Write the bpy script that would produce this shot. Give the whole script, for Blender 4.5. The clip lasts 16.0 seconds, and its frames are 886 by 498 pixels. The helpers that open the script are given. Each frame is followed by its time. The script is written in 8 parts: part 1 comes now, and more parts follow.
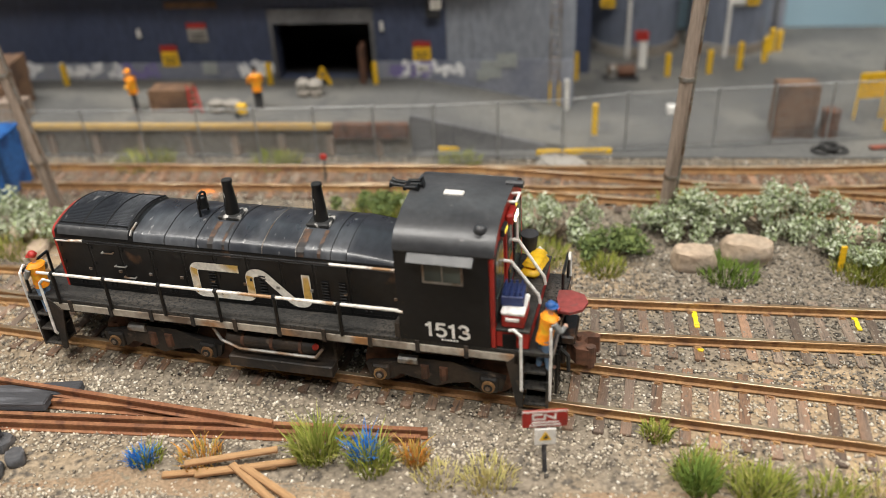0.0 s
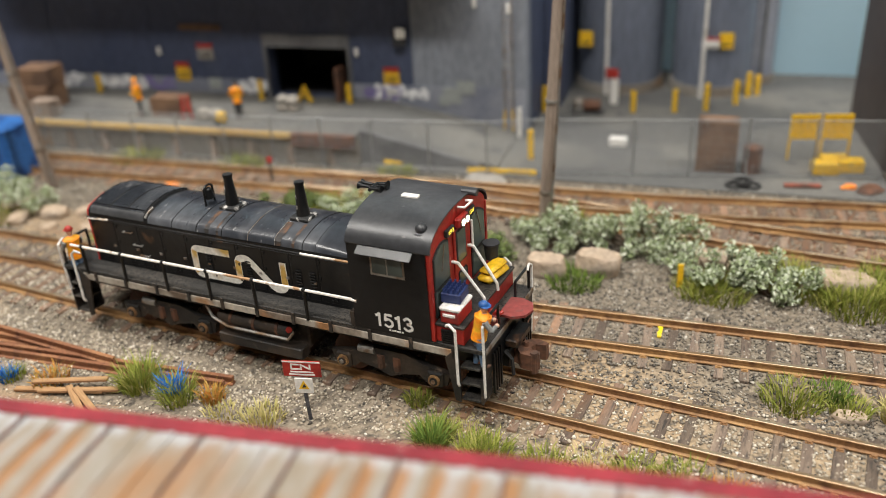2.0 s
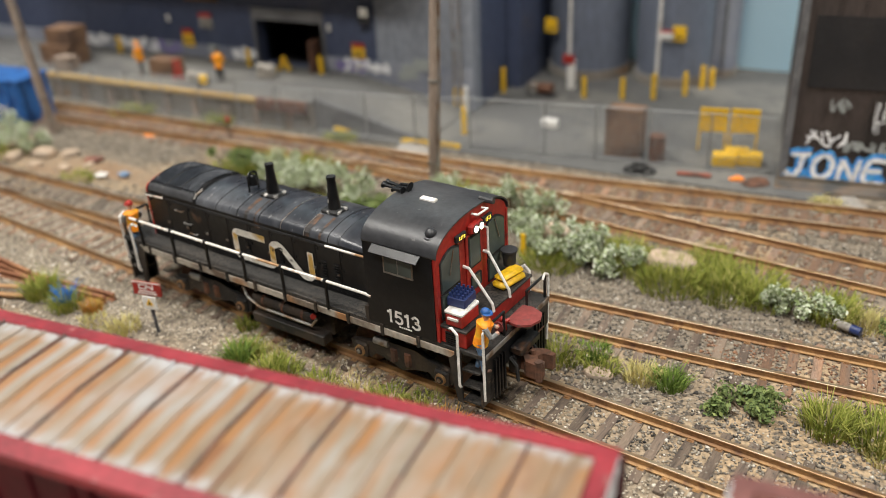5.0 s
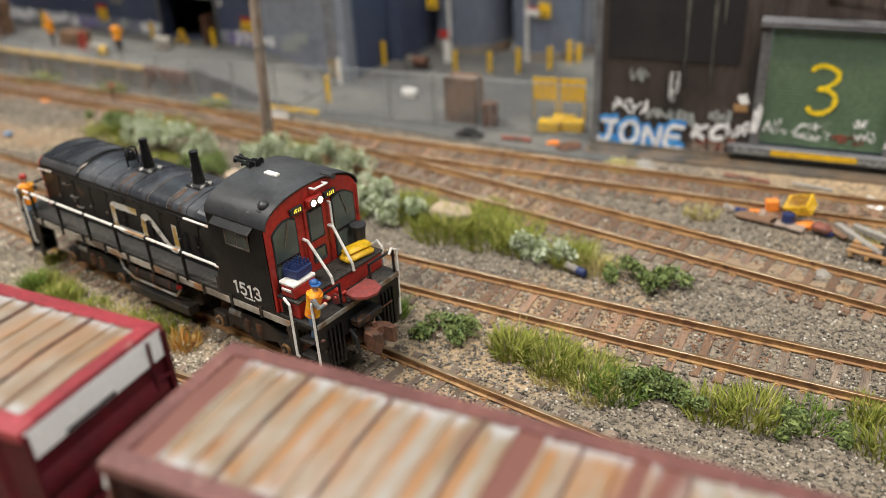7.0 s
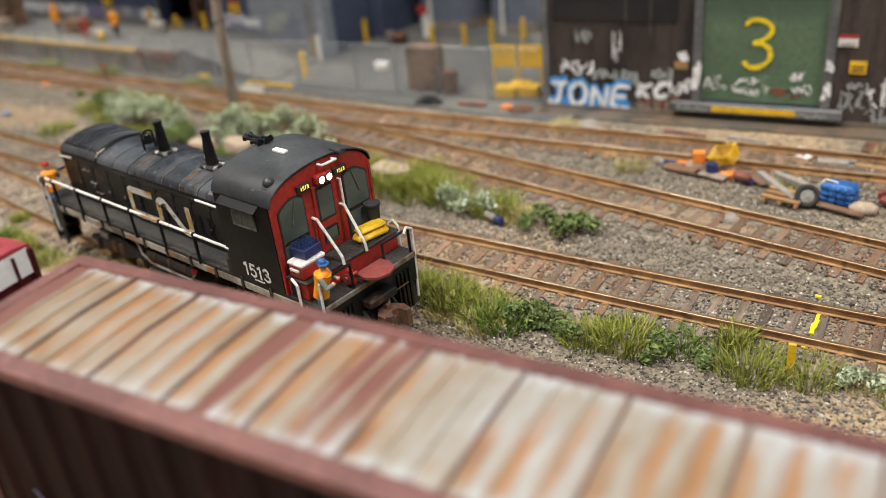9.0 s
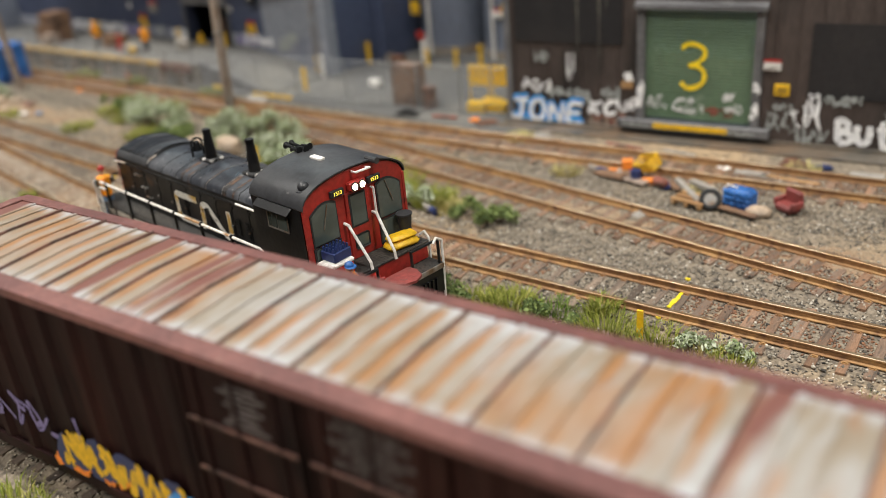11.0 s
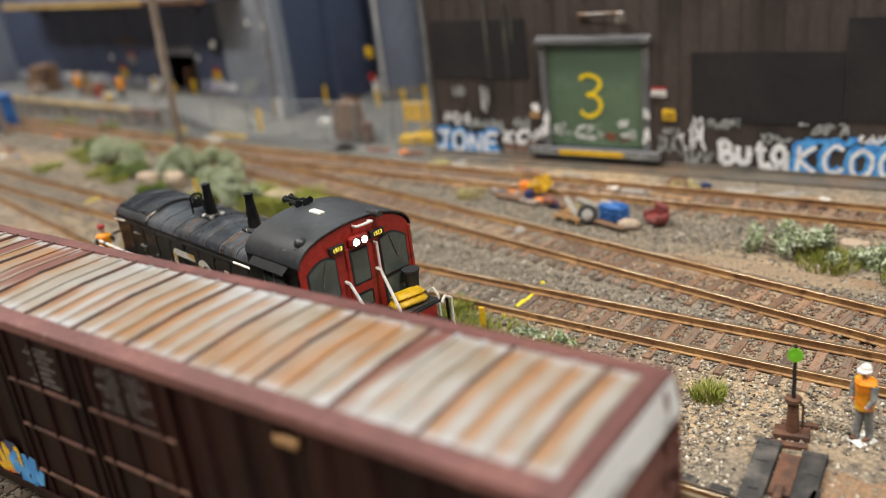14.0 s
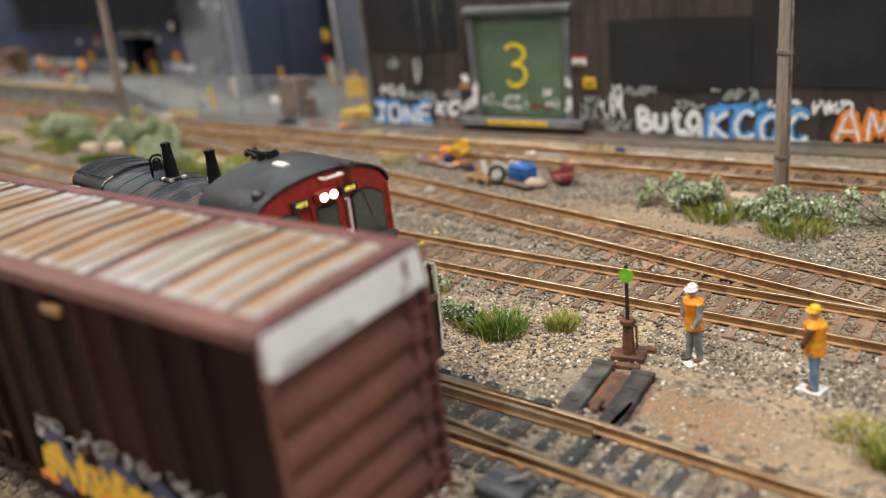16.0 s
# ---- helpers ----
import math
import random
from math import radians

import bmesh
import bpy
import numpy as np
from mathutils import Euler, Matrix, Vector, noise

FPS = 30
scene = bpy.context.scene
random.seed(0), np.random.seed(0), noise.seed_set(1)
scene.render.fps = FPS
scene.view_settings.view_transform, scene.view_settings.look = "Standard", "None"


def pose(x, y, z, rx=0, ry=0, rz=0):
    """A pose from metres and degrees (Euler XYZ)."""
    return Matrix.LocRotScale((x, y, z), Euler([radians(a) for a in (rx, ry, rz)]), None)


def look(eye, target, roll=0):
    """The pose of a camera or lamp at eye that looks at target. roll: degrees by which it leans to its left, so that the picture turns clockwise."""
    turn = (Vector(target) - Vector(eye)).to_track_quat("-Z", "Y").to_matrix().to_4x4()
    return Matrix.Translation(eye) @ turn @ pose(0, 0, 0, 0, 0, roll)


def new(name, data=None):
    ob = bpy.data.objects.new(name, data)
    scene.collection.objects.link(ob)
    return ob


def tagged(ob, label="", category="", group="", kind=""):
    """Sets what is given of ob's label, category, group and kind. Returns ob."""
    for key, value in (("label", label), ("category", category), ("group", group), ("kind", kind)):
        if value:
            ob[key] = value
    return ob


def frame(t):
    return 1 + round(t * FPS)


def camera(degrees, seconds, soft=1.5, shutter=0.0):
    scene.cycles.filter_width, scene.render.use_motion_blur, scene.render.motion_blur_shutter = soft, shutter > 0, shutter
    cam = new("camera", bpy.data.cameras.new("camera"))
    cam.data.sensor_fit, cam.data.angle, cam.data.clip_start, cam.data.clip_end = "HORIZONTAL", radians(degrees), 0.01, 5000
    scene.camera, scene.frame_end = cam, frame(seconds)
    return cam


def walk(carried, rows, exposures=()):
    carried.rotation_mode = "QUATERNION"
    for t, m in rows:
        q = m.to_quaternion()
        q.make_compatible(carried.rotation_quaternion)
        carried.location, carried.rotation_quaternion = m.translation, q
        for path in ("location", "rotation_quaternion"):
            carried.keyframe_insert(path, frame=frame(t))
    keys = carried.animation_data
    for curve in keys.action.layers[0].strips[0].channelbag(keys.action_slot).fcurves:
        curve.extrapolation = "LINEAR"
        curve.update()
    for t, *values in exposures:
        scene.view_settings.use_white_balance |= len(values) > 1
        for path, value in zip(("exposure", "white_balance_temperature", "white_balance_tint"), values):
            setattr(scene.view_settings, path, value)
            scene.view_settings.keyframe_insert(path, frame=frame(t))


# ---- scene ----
cam = camera(53.51, 16.0, soft=0.65)

PATH = [
    (0, (-0.0696, -0.2039, 0.1510), (-0.0959, 0.0089, 0.0224), -2.81),
    (0.5, (-0.0470, -0.2023, 0.1452), (-0.0837, 0.0120, 0.0217), -3.58),
    (1, (-0.0259, -0.2009, 0.1427), (-0.0667, 0.0146, 0.0227), -3.02),
    (1.5, (0.0045, -0.2169, 0.1471), (-0.0521, -0.0031, 0.0305), -3.29),
    (2, (0.0283, -0.2222, 0.1466), (-0.0406, -0.0109, 0.0321), -3.34),
    (2.5, (0.0439, -0.2221, 0.1488), (-0.0311, -0.0125, 0.0350), -3.59),
    (3, (0.0589, -0.2177, 0.1492), (-0.0197, -0.0101, 0.0341), -3.38),
    (5.5, (0.1541, -0.2255, 0.1547), (0.0505, -0.0314, 0.0360), -2.82),
    (6, (0.1871, -0.2151, 0.1522), (0.0816, -0.0221, 0.0334), -2.69),
    (6.5, (0.2057, -0.2142, 0.1523), (0.0989, -0.0223, 0.0329), -2.68),
    (7, (0.2205, -0.2140, 0.1508), (0.1115, -0.0240, 0.0303), -3.21),
    (7.5, (0.2332, -0.2096, 0.1500), (0.1196, -0.0226, 0.0291), -4.22),
    (8, (0.2459, -0.2051, 0.1477), (0.1278, -0.0211, 0.0265), -5.49),
    (8.5, (0.2579, -0.2057, 0.1431), (0.1366, -0.0238, 0.0218), -6.14),
    (11, (0.3322, -0.2160, 0.1334), (0.1910, -0.0400, 0.0258), -5.28),
    (11.5, (0.3424, -0.2092, 0.1314), (0.1981, -0.0341, 0.0266), -5.58),
    (12, (0.3535, -0.2078, 0.1344), (0.2067, -0.0321, 0.0340), -5.84),
    (12.5, (0.3585, -0.2066, 0.1335), (0.2104, -0.0307, 0.0353), -6.10),
    (13, (0.3700, -0.2071, 0.1311), (0.2208, -0.0312, 0.0347), -6.43),
    (13.5, (0.3823, -0.2083, 0.1310), (0.2322, -0.0323, 0.0362), -6.79),
    (14, (0.3928, -0.2087, 0.1276), (0.2417, -0.0331, 0.0337), -6.96),
    (14.5, (0.4042, -0.2058, 0.1209), (0.2518, -0.0308, 0.0278), -6.87),
    (15, (0.4112, -0.2043, 0.1152), (0.2580, -0.0297, 0.0227), -6.50),
    (15.5, (0.4207, -0.2023, 0.1109), (0.2665, -0.0278, 0.0198), -6.47),
    (16, (0.4301, -0.1952, 0.1056), (0.2762, -0.0203, 0.0151), -6.61),
]
walk(cam, [(t, look(eye, target, roll)) for t, eye, target, roll in PATH])
cam.data.dof.use_dof = True
cam.data.dof.focus_distance = 0.232
cam.data.dof.aperture_fstop = 9.5

# ---------- light: an indoor hall with ceiling panels ----------
world = bpy.data.worlds.new("hall_air")
scene.world = world
world.use_nodes = True
world.node_tree.nodes["Background"].inputs[0].default_value = (0.9, 0.95, 1.0, 1)
world.node_tree.nodes["Background"].inputs[1].default_value = 0.3
scene.view_settings.exposure = 0.0


def hall_lamp(x, y, z, sx, sy, watts, colour):
    d = bpy.data.lights.new("ceiling_lamp", "AREA")
    d.shape, d.size, d.size_y, d.energy, d.color = "RECTANGLE", sx, sy, watts, colour
    ob = new("ceiling_lamp", d)
    ob.location = (x, y, z)
    return ob


for lx, ly, lw in ((-0.6, -0.2, 27.0), (1.1, -0.15, 23.0), (0.1, -1.0, 22.0)):
    hall_lamp(lx, ly, 1.45, 0.9, 0.25, lw, (1.0, 0.96, 0.9))

MM = 0.001


# ---------- materials ----------
def mat(name, col, rough=0.6, metal=0.0, col2=None, s2=120.0, lo=0.45, hi=0.6, col3=None, s3=500.0, lo3=0.55, hi3=0.7,
        bump=0.0, bs=900.0, stretch=(1, 1, 1), jitter=0.0, island=0.0, spec=0.5, grain=0.25):
    m = bpy.data.materials.new(name)
    m.use_nodes = True
    nt = m.node_tree
    n, l = nt.nodes, nt.links
    b = n["Principled BSDF"]
    tc = n.new("ShaderNodeTexCoord")
    mp = n.new("ShaderNodeMapping")
    mp.inputs["Scale"].default_value = stretch
    l.new(tc.outputs["Object"], mp.inputs["Vector"])
    if jitter:
        who = n.new("ShaderNodeObjectInfo")
        far = n.new("ShaderNodeVectorMath")
        far.operation = "SCALE"
        far.inputs["Scale"].default_value = 3.7
        cmb = n.new("ShaderNodeCombineXYZ")
        for k in range(3):
            l.new(who.outputs["Random"], cmb.inputs[k])
        l.new(cmb.outputs[0], far.inputs[0])
        l.new(far.outputs[0], mp.inputs["Location"])

    def noise_of(scale, detail=4.0):
        t = n.new("ShaderNodeTexNoise")
        t.inputs["Scale"].default_value, t.inputs["Detail"].default_value = scale, detail
        l.new(mp.outputs[0], t.inputs["Vector"])
        return t.outputs["Fac"]

    def blend(a, c, fac):
        x = n.new("ShaderNodeMix")
        x.data_type = "RGBA"
        l.new(fac, x.inputs[0])
        if isinstance(a, tuple):
            x.inputs[6].default_value = (*a, 1)
        else:
            l.new(a, x.inputs[6])
        if isinstance(c, tuple):
            x.inputs[7].default_value = (*c, 1)
        else:
            l.new(c, x.inputs[7])
        return x.outputs[2]

    def ramp(fac, a, c):
        r = n.new("ShaderNodeMapRange")
        r.inputs[1].default_value, r.inputs[2].default_value = a, c
        l.new(fac, r.inputs[0])
        return r.outputs[0]

    out = col
    if col2:
        out = blend(out, col2, ramp(noise_of(s2, 6.0), lo, hi))
    if col3:
        out = blend(out, col3, ramp(noise_of(s3, 5.0), lo3, hi3))
    if isinstance(out, tuple) or grain:
        h = n.new("ShaderNodeHueSaturation")
        if isinstance(out, tuple):
            h.inputs["Color"].default_value = (*out, 1)
        else:
            l.new(out, h.inputs["Color"])
        v = ramp(noise_of(bs * 0.8, 3.0), 0.25, 0.75)
        mr = n.new("ShaderNodeMapRange")
        mr.inputs[3].default_value, mr.inputs[4].default_value = 1 - grain, 1 + grain
        l.new(v, mr.inputs[0])
        val = mr.outputs[0]
        for amount, node, sock in ((jitter, "ShaderNodeObjectInfo", "Random"), (island, "ShaderNodeNewGeometry", "Random Per Island")):
            if amount:
                oi = n.new(node)
                k = n.new("ShaderNodeMapRange")
                k.inputs[3].default_value, k.inputs[4].default_value = 1 - amount, 1 + amount
                l.new(oi.outputs[sock], k.inputs[0])
                mu = n.new("ShaderNodeMath")
                mu.operation = "MULTIPLY"
                l.new(val, mu.inputs[0]), l.new(k.outputs[0], mu.inputs[1])
                val = mu.outputs[0]
        l.new(val, h.inputs["Value"])
        out = h.outputs[0]
    l.new(out, b.inputs["Base Color"])
    b.inputs["Metallic"].default_value = metal
    b.inputs["Specular IOR Level"].default_value = spec
    rr = n.new("ShaderNodeMapRange")
    rr.inputs[3].default_value, rr.inputs[4].default_value = max(0.03, rough - 0.12), min(1, rough + 0.12)
    l.new(noise_of(bs * 0.3, 3.0), rr.inputs[0])
    l.new(rr.outputs[0], b.inputs["Roughness"])
    if bump:
        bp = n.new("ShaderNodeBump")
        bp.inputs["Strength"].default_value, bp.inputs["Distance"].default_value = bump, 0.0004
        l.new(noise_of(bs, 4.0), bp.inputs["Height"])
        l.new(bp.outputs[0], b.inputs["Normal"])
    return m


def ramp_mat(name, colours, rough=0.85, source="island", bump=0.0, spec=0.3):
    """Colours picked per loose piece (or per object)."""
    m = bpy.data.materials.new(name)
    m.use_nodes = True
    n, l = m.node_tree.nodes, m.node_tree.links
    b = n["Principled BSDF"]
    g = n.new("ShaderNodeNewGeometry" if source == "island" else "ShaderNodeObjectInfo")
    r = n.new("ShaderNodeValToRGB")
    r.color_ramp.interpolation = "LINEAR"
    els = r.color_ramp.elements
    for i, c in enumerate(colours):
        p = i / (len(colours) - 1)
        e = els[0] if i == 0 else els[-1] if i == len(colours) - 1 else els.new(p)
        e.position, e.color = p, (*c, 1)
    l.new(g.outputs["Random Per Island" if source == "island" else "Random"], r.inputs[0])
    l.new(r.outputs[0], b.inputs["Base Color"])
    b.inputs["Roughness"].default_value = rough
    b.inputs["Specular IOR Level"].default_value = spec
    return m


def roof_mat(name, brown, bare=0.0, rust=1.0, rough=0.5):
    """Sheet roof panel: whitish oxide, orange rust along its rib and brown paint that flakes from the ends; bare lets the brown paint stand."""
    m = bpy.data.materials.new(name)
    m.use_nodes = True
    n, l = m.node_tree.nodes, m.node_tree.links
    b = n["Principled BSDF"]
    g = n.new("ShaderNodeNewGeometry")
    tc = n.new("ShaderNodeTexCoord")
    xyz = n.new("ShaderNodeSeparateXYZ")
    l.new(tc.outputs["Object"], xyz.inputs[0])

    def field(scale, detail, sx, sy):
        mp = n.new("ShaderNodeMapping")
        mp.inputs["Scale"].default_value = (sx, sy, 1)
        mp.inputs["Rotation"].default_value = (0, 0, math.radians(-3.3))
        l.new(g.outputs["Position"], mp.inputs[0])
        t = n.new("ShaderNodeTexNoise")
        t.inputs["Scale"].default_value, t.inputs["Detail"].default_value = scale, detail
        l.new(mp.outputs[0], t.inputs["Vector"])
        return t.outputs[0]

    def calc(op, *args):
        u = n.new("ShaderNodeMath")
        u.operation = op
        for k, a in enumerate(args):
            if isinstance(a, (int, float)):
                u.inputs[k].default_value = a
            else:
                l.new(a, u.inputs[k])
        return u.outputs[0]

    def span(v, a, c, top=1.0):
        r = n.new("ShaderNodeMapRange")
        r.inputs[1].default_value, r.inputs[2].default_value, r.inputs[4].default_value = a, c, top
        l.new(v, r.inputs[0])
        return r.outputs[0]

    def over(under, colour, fac):
        x = n.new("ShaderNodeMix")
        x.data_type = "RGBA"
        l.new(fac, x.inputs[0])
        l.new(under, x.inputs[6])
        x.inputs[7].default_value = (*colour, 1)
        return x.outputs[2]

    cloud, streak, fine = field(30, 3, 1, 0.8), field(120, 4, 2.0, 0.2), field(430, 4, 1.8, 0.35)
    f = calc("ADD", calc("MULTIPLY", cloud, 1.3), calc("ADD", calc("MULTIPLY", streak, 0.9), calc("MULTIPLY", fine, 0.6)))
    f = calc("SUBTRACT", f, 0.9)
    r = n.new("ShaderNodeValToRGB")
    els = r.color_ramp.elements
    tones = [(0.0, (0.16, 0.105, 0.065)), (0.3, (0.225, 0.172, 0.118)), (0.52, (0.275, 0.24, 0.195)), (0.75, (0.32, 0.305, 0.285)), (1.0, (0.385, 0.39, 0.40))]
    for k, (p, c) in enumerate(tones):
        e = els[0] if k == 0 else els[-1] if k == len(tones) - 1 else els.new(p)
        e.position, e.color = p, (*c, 1)
    l.new(f, r.inputs[0])
    col = r.outputs[0]
    across = calc("DIVIDE", calc("ABSOLUTE", xyz.outputs[1]), 0.0139)
    worn = calc("ADD", across, calc("MULTIPLY", calc("SUBTRACT", fine, 0.5), 0.42))
    col = over(col, (0.42, 0.43, 0.45), calc("MULTIPLY", span(worn, 0.74, 0.92, 0.7), span(streak, 0.38, 0.55)))
    beside = span(calc("ABSOLUTE", calc("ADD", xyz.outputs[0], 0.0014)), 0.0019, 0.0003)
    run = calc("MULTIPLY", beside, span(field(62, 4, 1.0, 0.5), 0.44, 0.58))
    patch = calc("MULTIPLY", span(field(40, 5, 1.2, 0.6), 0.49, 0.63, 0.85), span(streak, 0.36, 0.56))
    rusty = calc("MULTIPLY", calc("MAXIMUM", run, patch), calc("MULTIPLY", span(worn, 1.0, 0.78), 0.85 * rust))
    col = over(col, (0.31, 0.14, 0.045), rusty)
    deep = calc("MULTIPLY", span(field(170, 5, 1.6, 0.4), 0.55, 0.66, 0.8), rusty)
    col = over(col, (0.17, 0.07, 0.035), deep)
    paint = calc("MAXIMUM", span(worn, 0.97, 1.04), span(calc("ADD", calc("MULTIPLY", streak, 0.7), calc("MULTIPLY", cloud, 0.5)), 0.95 + bare, 0.82 + bare))
    col = over(col, brown, paint)
    l.new(col, b.inputs["Base Color"])
    b.inputs["Roughness"].default_value = rough
    b.inputs["Specular IOR Level"].default_value = 0.35
    bp = n.new("ShaderNodeBump")
    bp.inputs["Strength"].default_value, bp.inputs["Distance"].default_value = 0.25, 0.0003
    l.new(calc("ADD", f, paint), bp.inputs["Height"])
    l.new(bp.outputs[0], b.inputs["Normal"])
    return m


def glow_mat(name, col, power):
    m = bpy.data.materials.new(name)
    m.use_nodes = True
    b = m.node_tree.nodes["Principled BSDF"]
    b.inputs["Base Color"].default_value = (*col, 1)
    b.inputs["Emission Color"].default_value = (*col, 1)
    b.inputs["Emission Strength"].default_value = power
    return m


M_ballast = ramp_mat("ballast_stone", [(0.028, 0.026, 0.024), (0.125, 0.11, 0.093), (0.225, 0.197, 0.158), (0.34, 0.30, 0.24), (0.07, 0.062, 0.053), (0.185, 0.16, 0.128), (0.28, 0.243, 0.19), (0.62, 0.575, 0.50)])
M_ground = mat("gravel_soil", (0.225, 0.188, 0.143), 0.9, col2=(0.38, 0.28, 0.175), s2=11, lo=0.5, hi=0.62, col3=(0.11, 0.094, 0.077), s3=420, lo3=0.5, hi3=0.66, bump=0.9, bs=1100, grain=0.45, spec=0.2)
M_sand = mat("tan_sand", (0.30, 0.222, 0.148), 0.95, col2=(0.27, 0.172, 0.105), s2=24, lo=0.45, hi=0.62, col3=(0.22, 0.19, 0.14), s3=600, lo3=0.56, hi3=0.68, bump=0.9, bs=1600, grain=0.35, spec=0.15)
M_asphalt = mat("yard_asphalt", (0.115, 0.115, 0.112), 0.85, col2=(0.17, 0.165, 0.15), s2=18, col3=(0.1, 0.1, 0.1), s3=90, bump=0.3, bs=1500, spec=0.25)
M_rail = mat("rusty_rail", (0.27, 0.145, 0.065), 0.62, 0.2, col2=(0.40, 0.235, 0.10), s2=60, col3=(0.15, 0.075, 0.04), s3=300, bump=0.3, bs=1500)
M_railtop = mat("worn_rail_head", (0.50, 0.385, 0.26), 0.42, 0.8, col2=(0.38, 0.24, 0.13), s2=90, lo=0.44, hi=0.6, bump=0.1, grain=0.1)
M_tie = mat("weathered_tie", (0.125, 0.092, 0.07), 0.9, col2=(0.20, 0.15, 0.11), s2=90, col3=(0.06, 0.048, 0.04), s3=400, bump=0.6, bs=1600, stretch=(3, 0.4, 1), jitter=0.5)
M_tie_red = mat("rust_stained_tie", (0.25, 0.145, 0.088), 0.9, col2=(0.18, 0.13, 0.098), s2=50, lo=0.40, hi=0.58, col3=(0.10, 0.075, 0.058), s3=300, lo3=0.55, hi3=0.7, bump=0.6, bs=1600, stretch=(3, 0.4, 1), jitter=0.4)
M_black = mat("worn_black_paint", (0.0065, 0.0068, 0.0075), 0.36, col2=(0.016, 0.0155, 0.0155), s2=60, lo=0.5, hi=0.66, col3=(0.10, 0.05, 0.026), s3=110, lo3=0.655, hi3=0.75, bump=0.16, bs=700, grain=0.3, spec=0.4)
# Roof black lifted towards grey, so the ceiling's reflection sits in the base colour.
M_blackm = mat("black_roof_with_sheen", (0.033, 0.034, 0.037), 0.38, col2=(0.065, 0.066, 0.069), s2=50, lo=0.45, hi=0.7, col3=(0.2, 0.19, 0.18), s3=420, lo3=0.71, hi3=0.79, bump=0.12, bs=800)
# Blue-grey tones put the ceiling's sheen into the colour; pale flecks are scuffs.
M_hoodtop = mat("scuffed_hood_top_with_sheen", (0.029, 0.032, 0.039), 0.31, col2=(0.105, 0.11, 0.12), s2=50, lo=0.48, hi=0.68, col3=(0.34, 0.335, 0.33), s3=520, lo3=0.655, hi3=0.74, stretch=(1.2, 0.5, 0.5), bump=0.22, bs=700)
M_chalk = mat("flaking_chalky_paint", (0.02, 0.02, 0.02), 0.6, col2=(0.5, 0.48, 0.45), s2=420, lo=0.53, hi=0.62, bump=0.5)
M_rustrun = mat("rust_run", (0.03, 0.027, 0.026), 0.5, col2=(0.14, 0.072, 0.04), s2=260, lo=0.44, hi=0.62)
M_frame = mat("grimy_underframe", (0.017, 0.0155, 0.0145), 0.62, col2=(0.045, 0.032, 0.023), s2=110, lo=0.45, hi=0.62, col3=(0.15, 0.11, 0.08), s3=260, lo3=0.62, hi3=0.74, bump=0.35, bs=1200)
M_sill = mat("dirty_white_sill", (0.40, 0.36, 0.30), 0.7, col2=(0.12, 0.085, 0.06), s2=60, lo=0.46, hi=0.6, col3=(0.32, 0.16, 0.065), s3=80, lo3=0.54, hi3=0.66, bump=0.15)
M_tread = mat("tread_plate", (0.032, 0.030, 0.027), 0.65, 0.1, col2=(0.065, 0.057, 0.048), s2=60, col3=(0.014, 0.014, 0.014), s3=1500, lo3=0.5, hi3=0.6, bump=0.8, bs=1800)
M_red = mat("red_paint", (0.40, 0.026, 0.018), 0.45, col2=(0.30, 0.022, 0.016), s2=60, col3=(0.10, 0.02, 0.015), s3=160, lo3=0.62, hi3=0.75, bump=0.06)
M_white = mat("white_paint", (0.78, 0.76, 0.72), 0.45, col2=(0.6, 0.57, 0.5), s2=120, lo=0.55, hi=0.7, col3=(0.35, 0.2, 0.1), s3=200, lo3=0.68, hi3=0.76)
M_rustwhite = mat("rusting_white_rail", (0.76, 0.72, 0.66), 0.5, col2=(0.36, 0.2, 0.09), s2=140, lo=0.55, hi=0.62)
M_logo = mat("white_band_gold_stained", (0.72, 0.69, 0.62), 0.5, col2=(0.55, 0.36, 0.10), s2=55, lo=0.52, hi=0.6, col3=(0.1, 0.08, 0.06), s3=260, lo3=0.66, hi3=0.74)
M_gold = mat("gold_stained_band", (0.55, 0.34, 0.08), 0.55, col2=(0.7, 0.62, 0.5), s2=150, lo=0.5, hi=0.62, col3=(0.08, 0.06, 0.04), s3=260, lo3=0.62, hi3=0.72)
M_glass = mat("dusty_cab_glass", (0.085, 0.105, 0.095), 0.16, col2=(0.03, 0.04, 0.036), s2=45, lo=0.42, hi=0.6, grain=0.1, spec=0.6)
M_rubber = mat("black_rubber", (0.02, 0.02, 0.02), 0.7, bump=0.2)
M_steel = mat("dull_steel", (0.35, 0.34, 0.32), 0.5, 0.7, col2=(0.22, 0.15, 0.1), s2=200)
M_rustbr = mat("rust_brown_iron", (0.16, 0.075, 0.045), 0.75, 0.2, col2=(0.09, 0.05, 0.035), s2=250, bump=0.4)
M_lamp = glow_mat("lit_headlight", (1.0, 0.86, 0.58), 9.0)
M_numglow = glow_mat("lit_number_board", (1.0, 0.75, 0.08), 1.6)
M_yellow = mat("yellow_paint", (0.78, 0.47, 0.015), 0.5, col2=(0.6, 0.36, 0.03), s2=150, lo=0.5, hi=0.7)
M_orange = mat("orange_vest", (0.85, 0.27, 0.01), 0.6, col2=(0.75, 0.4, 0.02), s2=300)
M_blue = mat("blue_paint", (0.03, 0.14, 0.42), 0.5, col2=(0.015, 0.07, 0.24), s2=120, lo=0.45, hi=0.6)
M_navy = mat("navy_plastic", (0.02, 0.035, 0.12), 0.45)
M_jeans = mat("denim_blue", (0.11, 0.19, 0.31), 0.85, col2=(0.2, 0.28, 0.38), s2=400)
M_skin = mat("painted_skin", (0.55, 0.33, 0.23), 0.6)
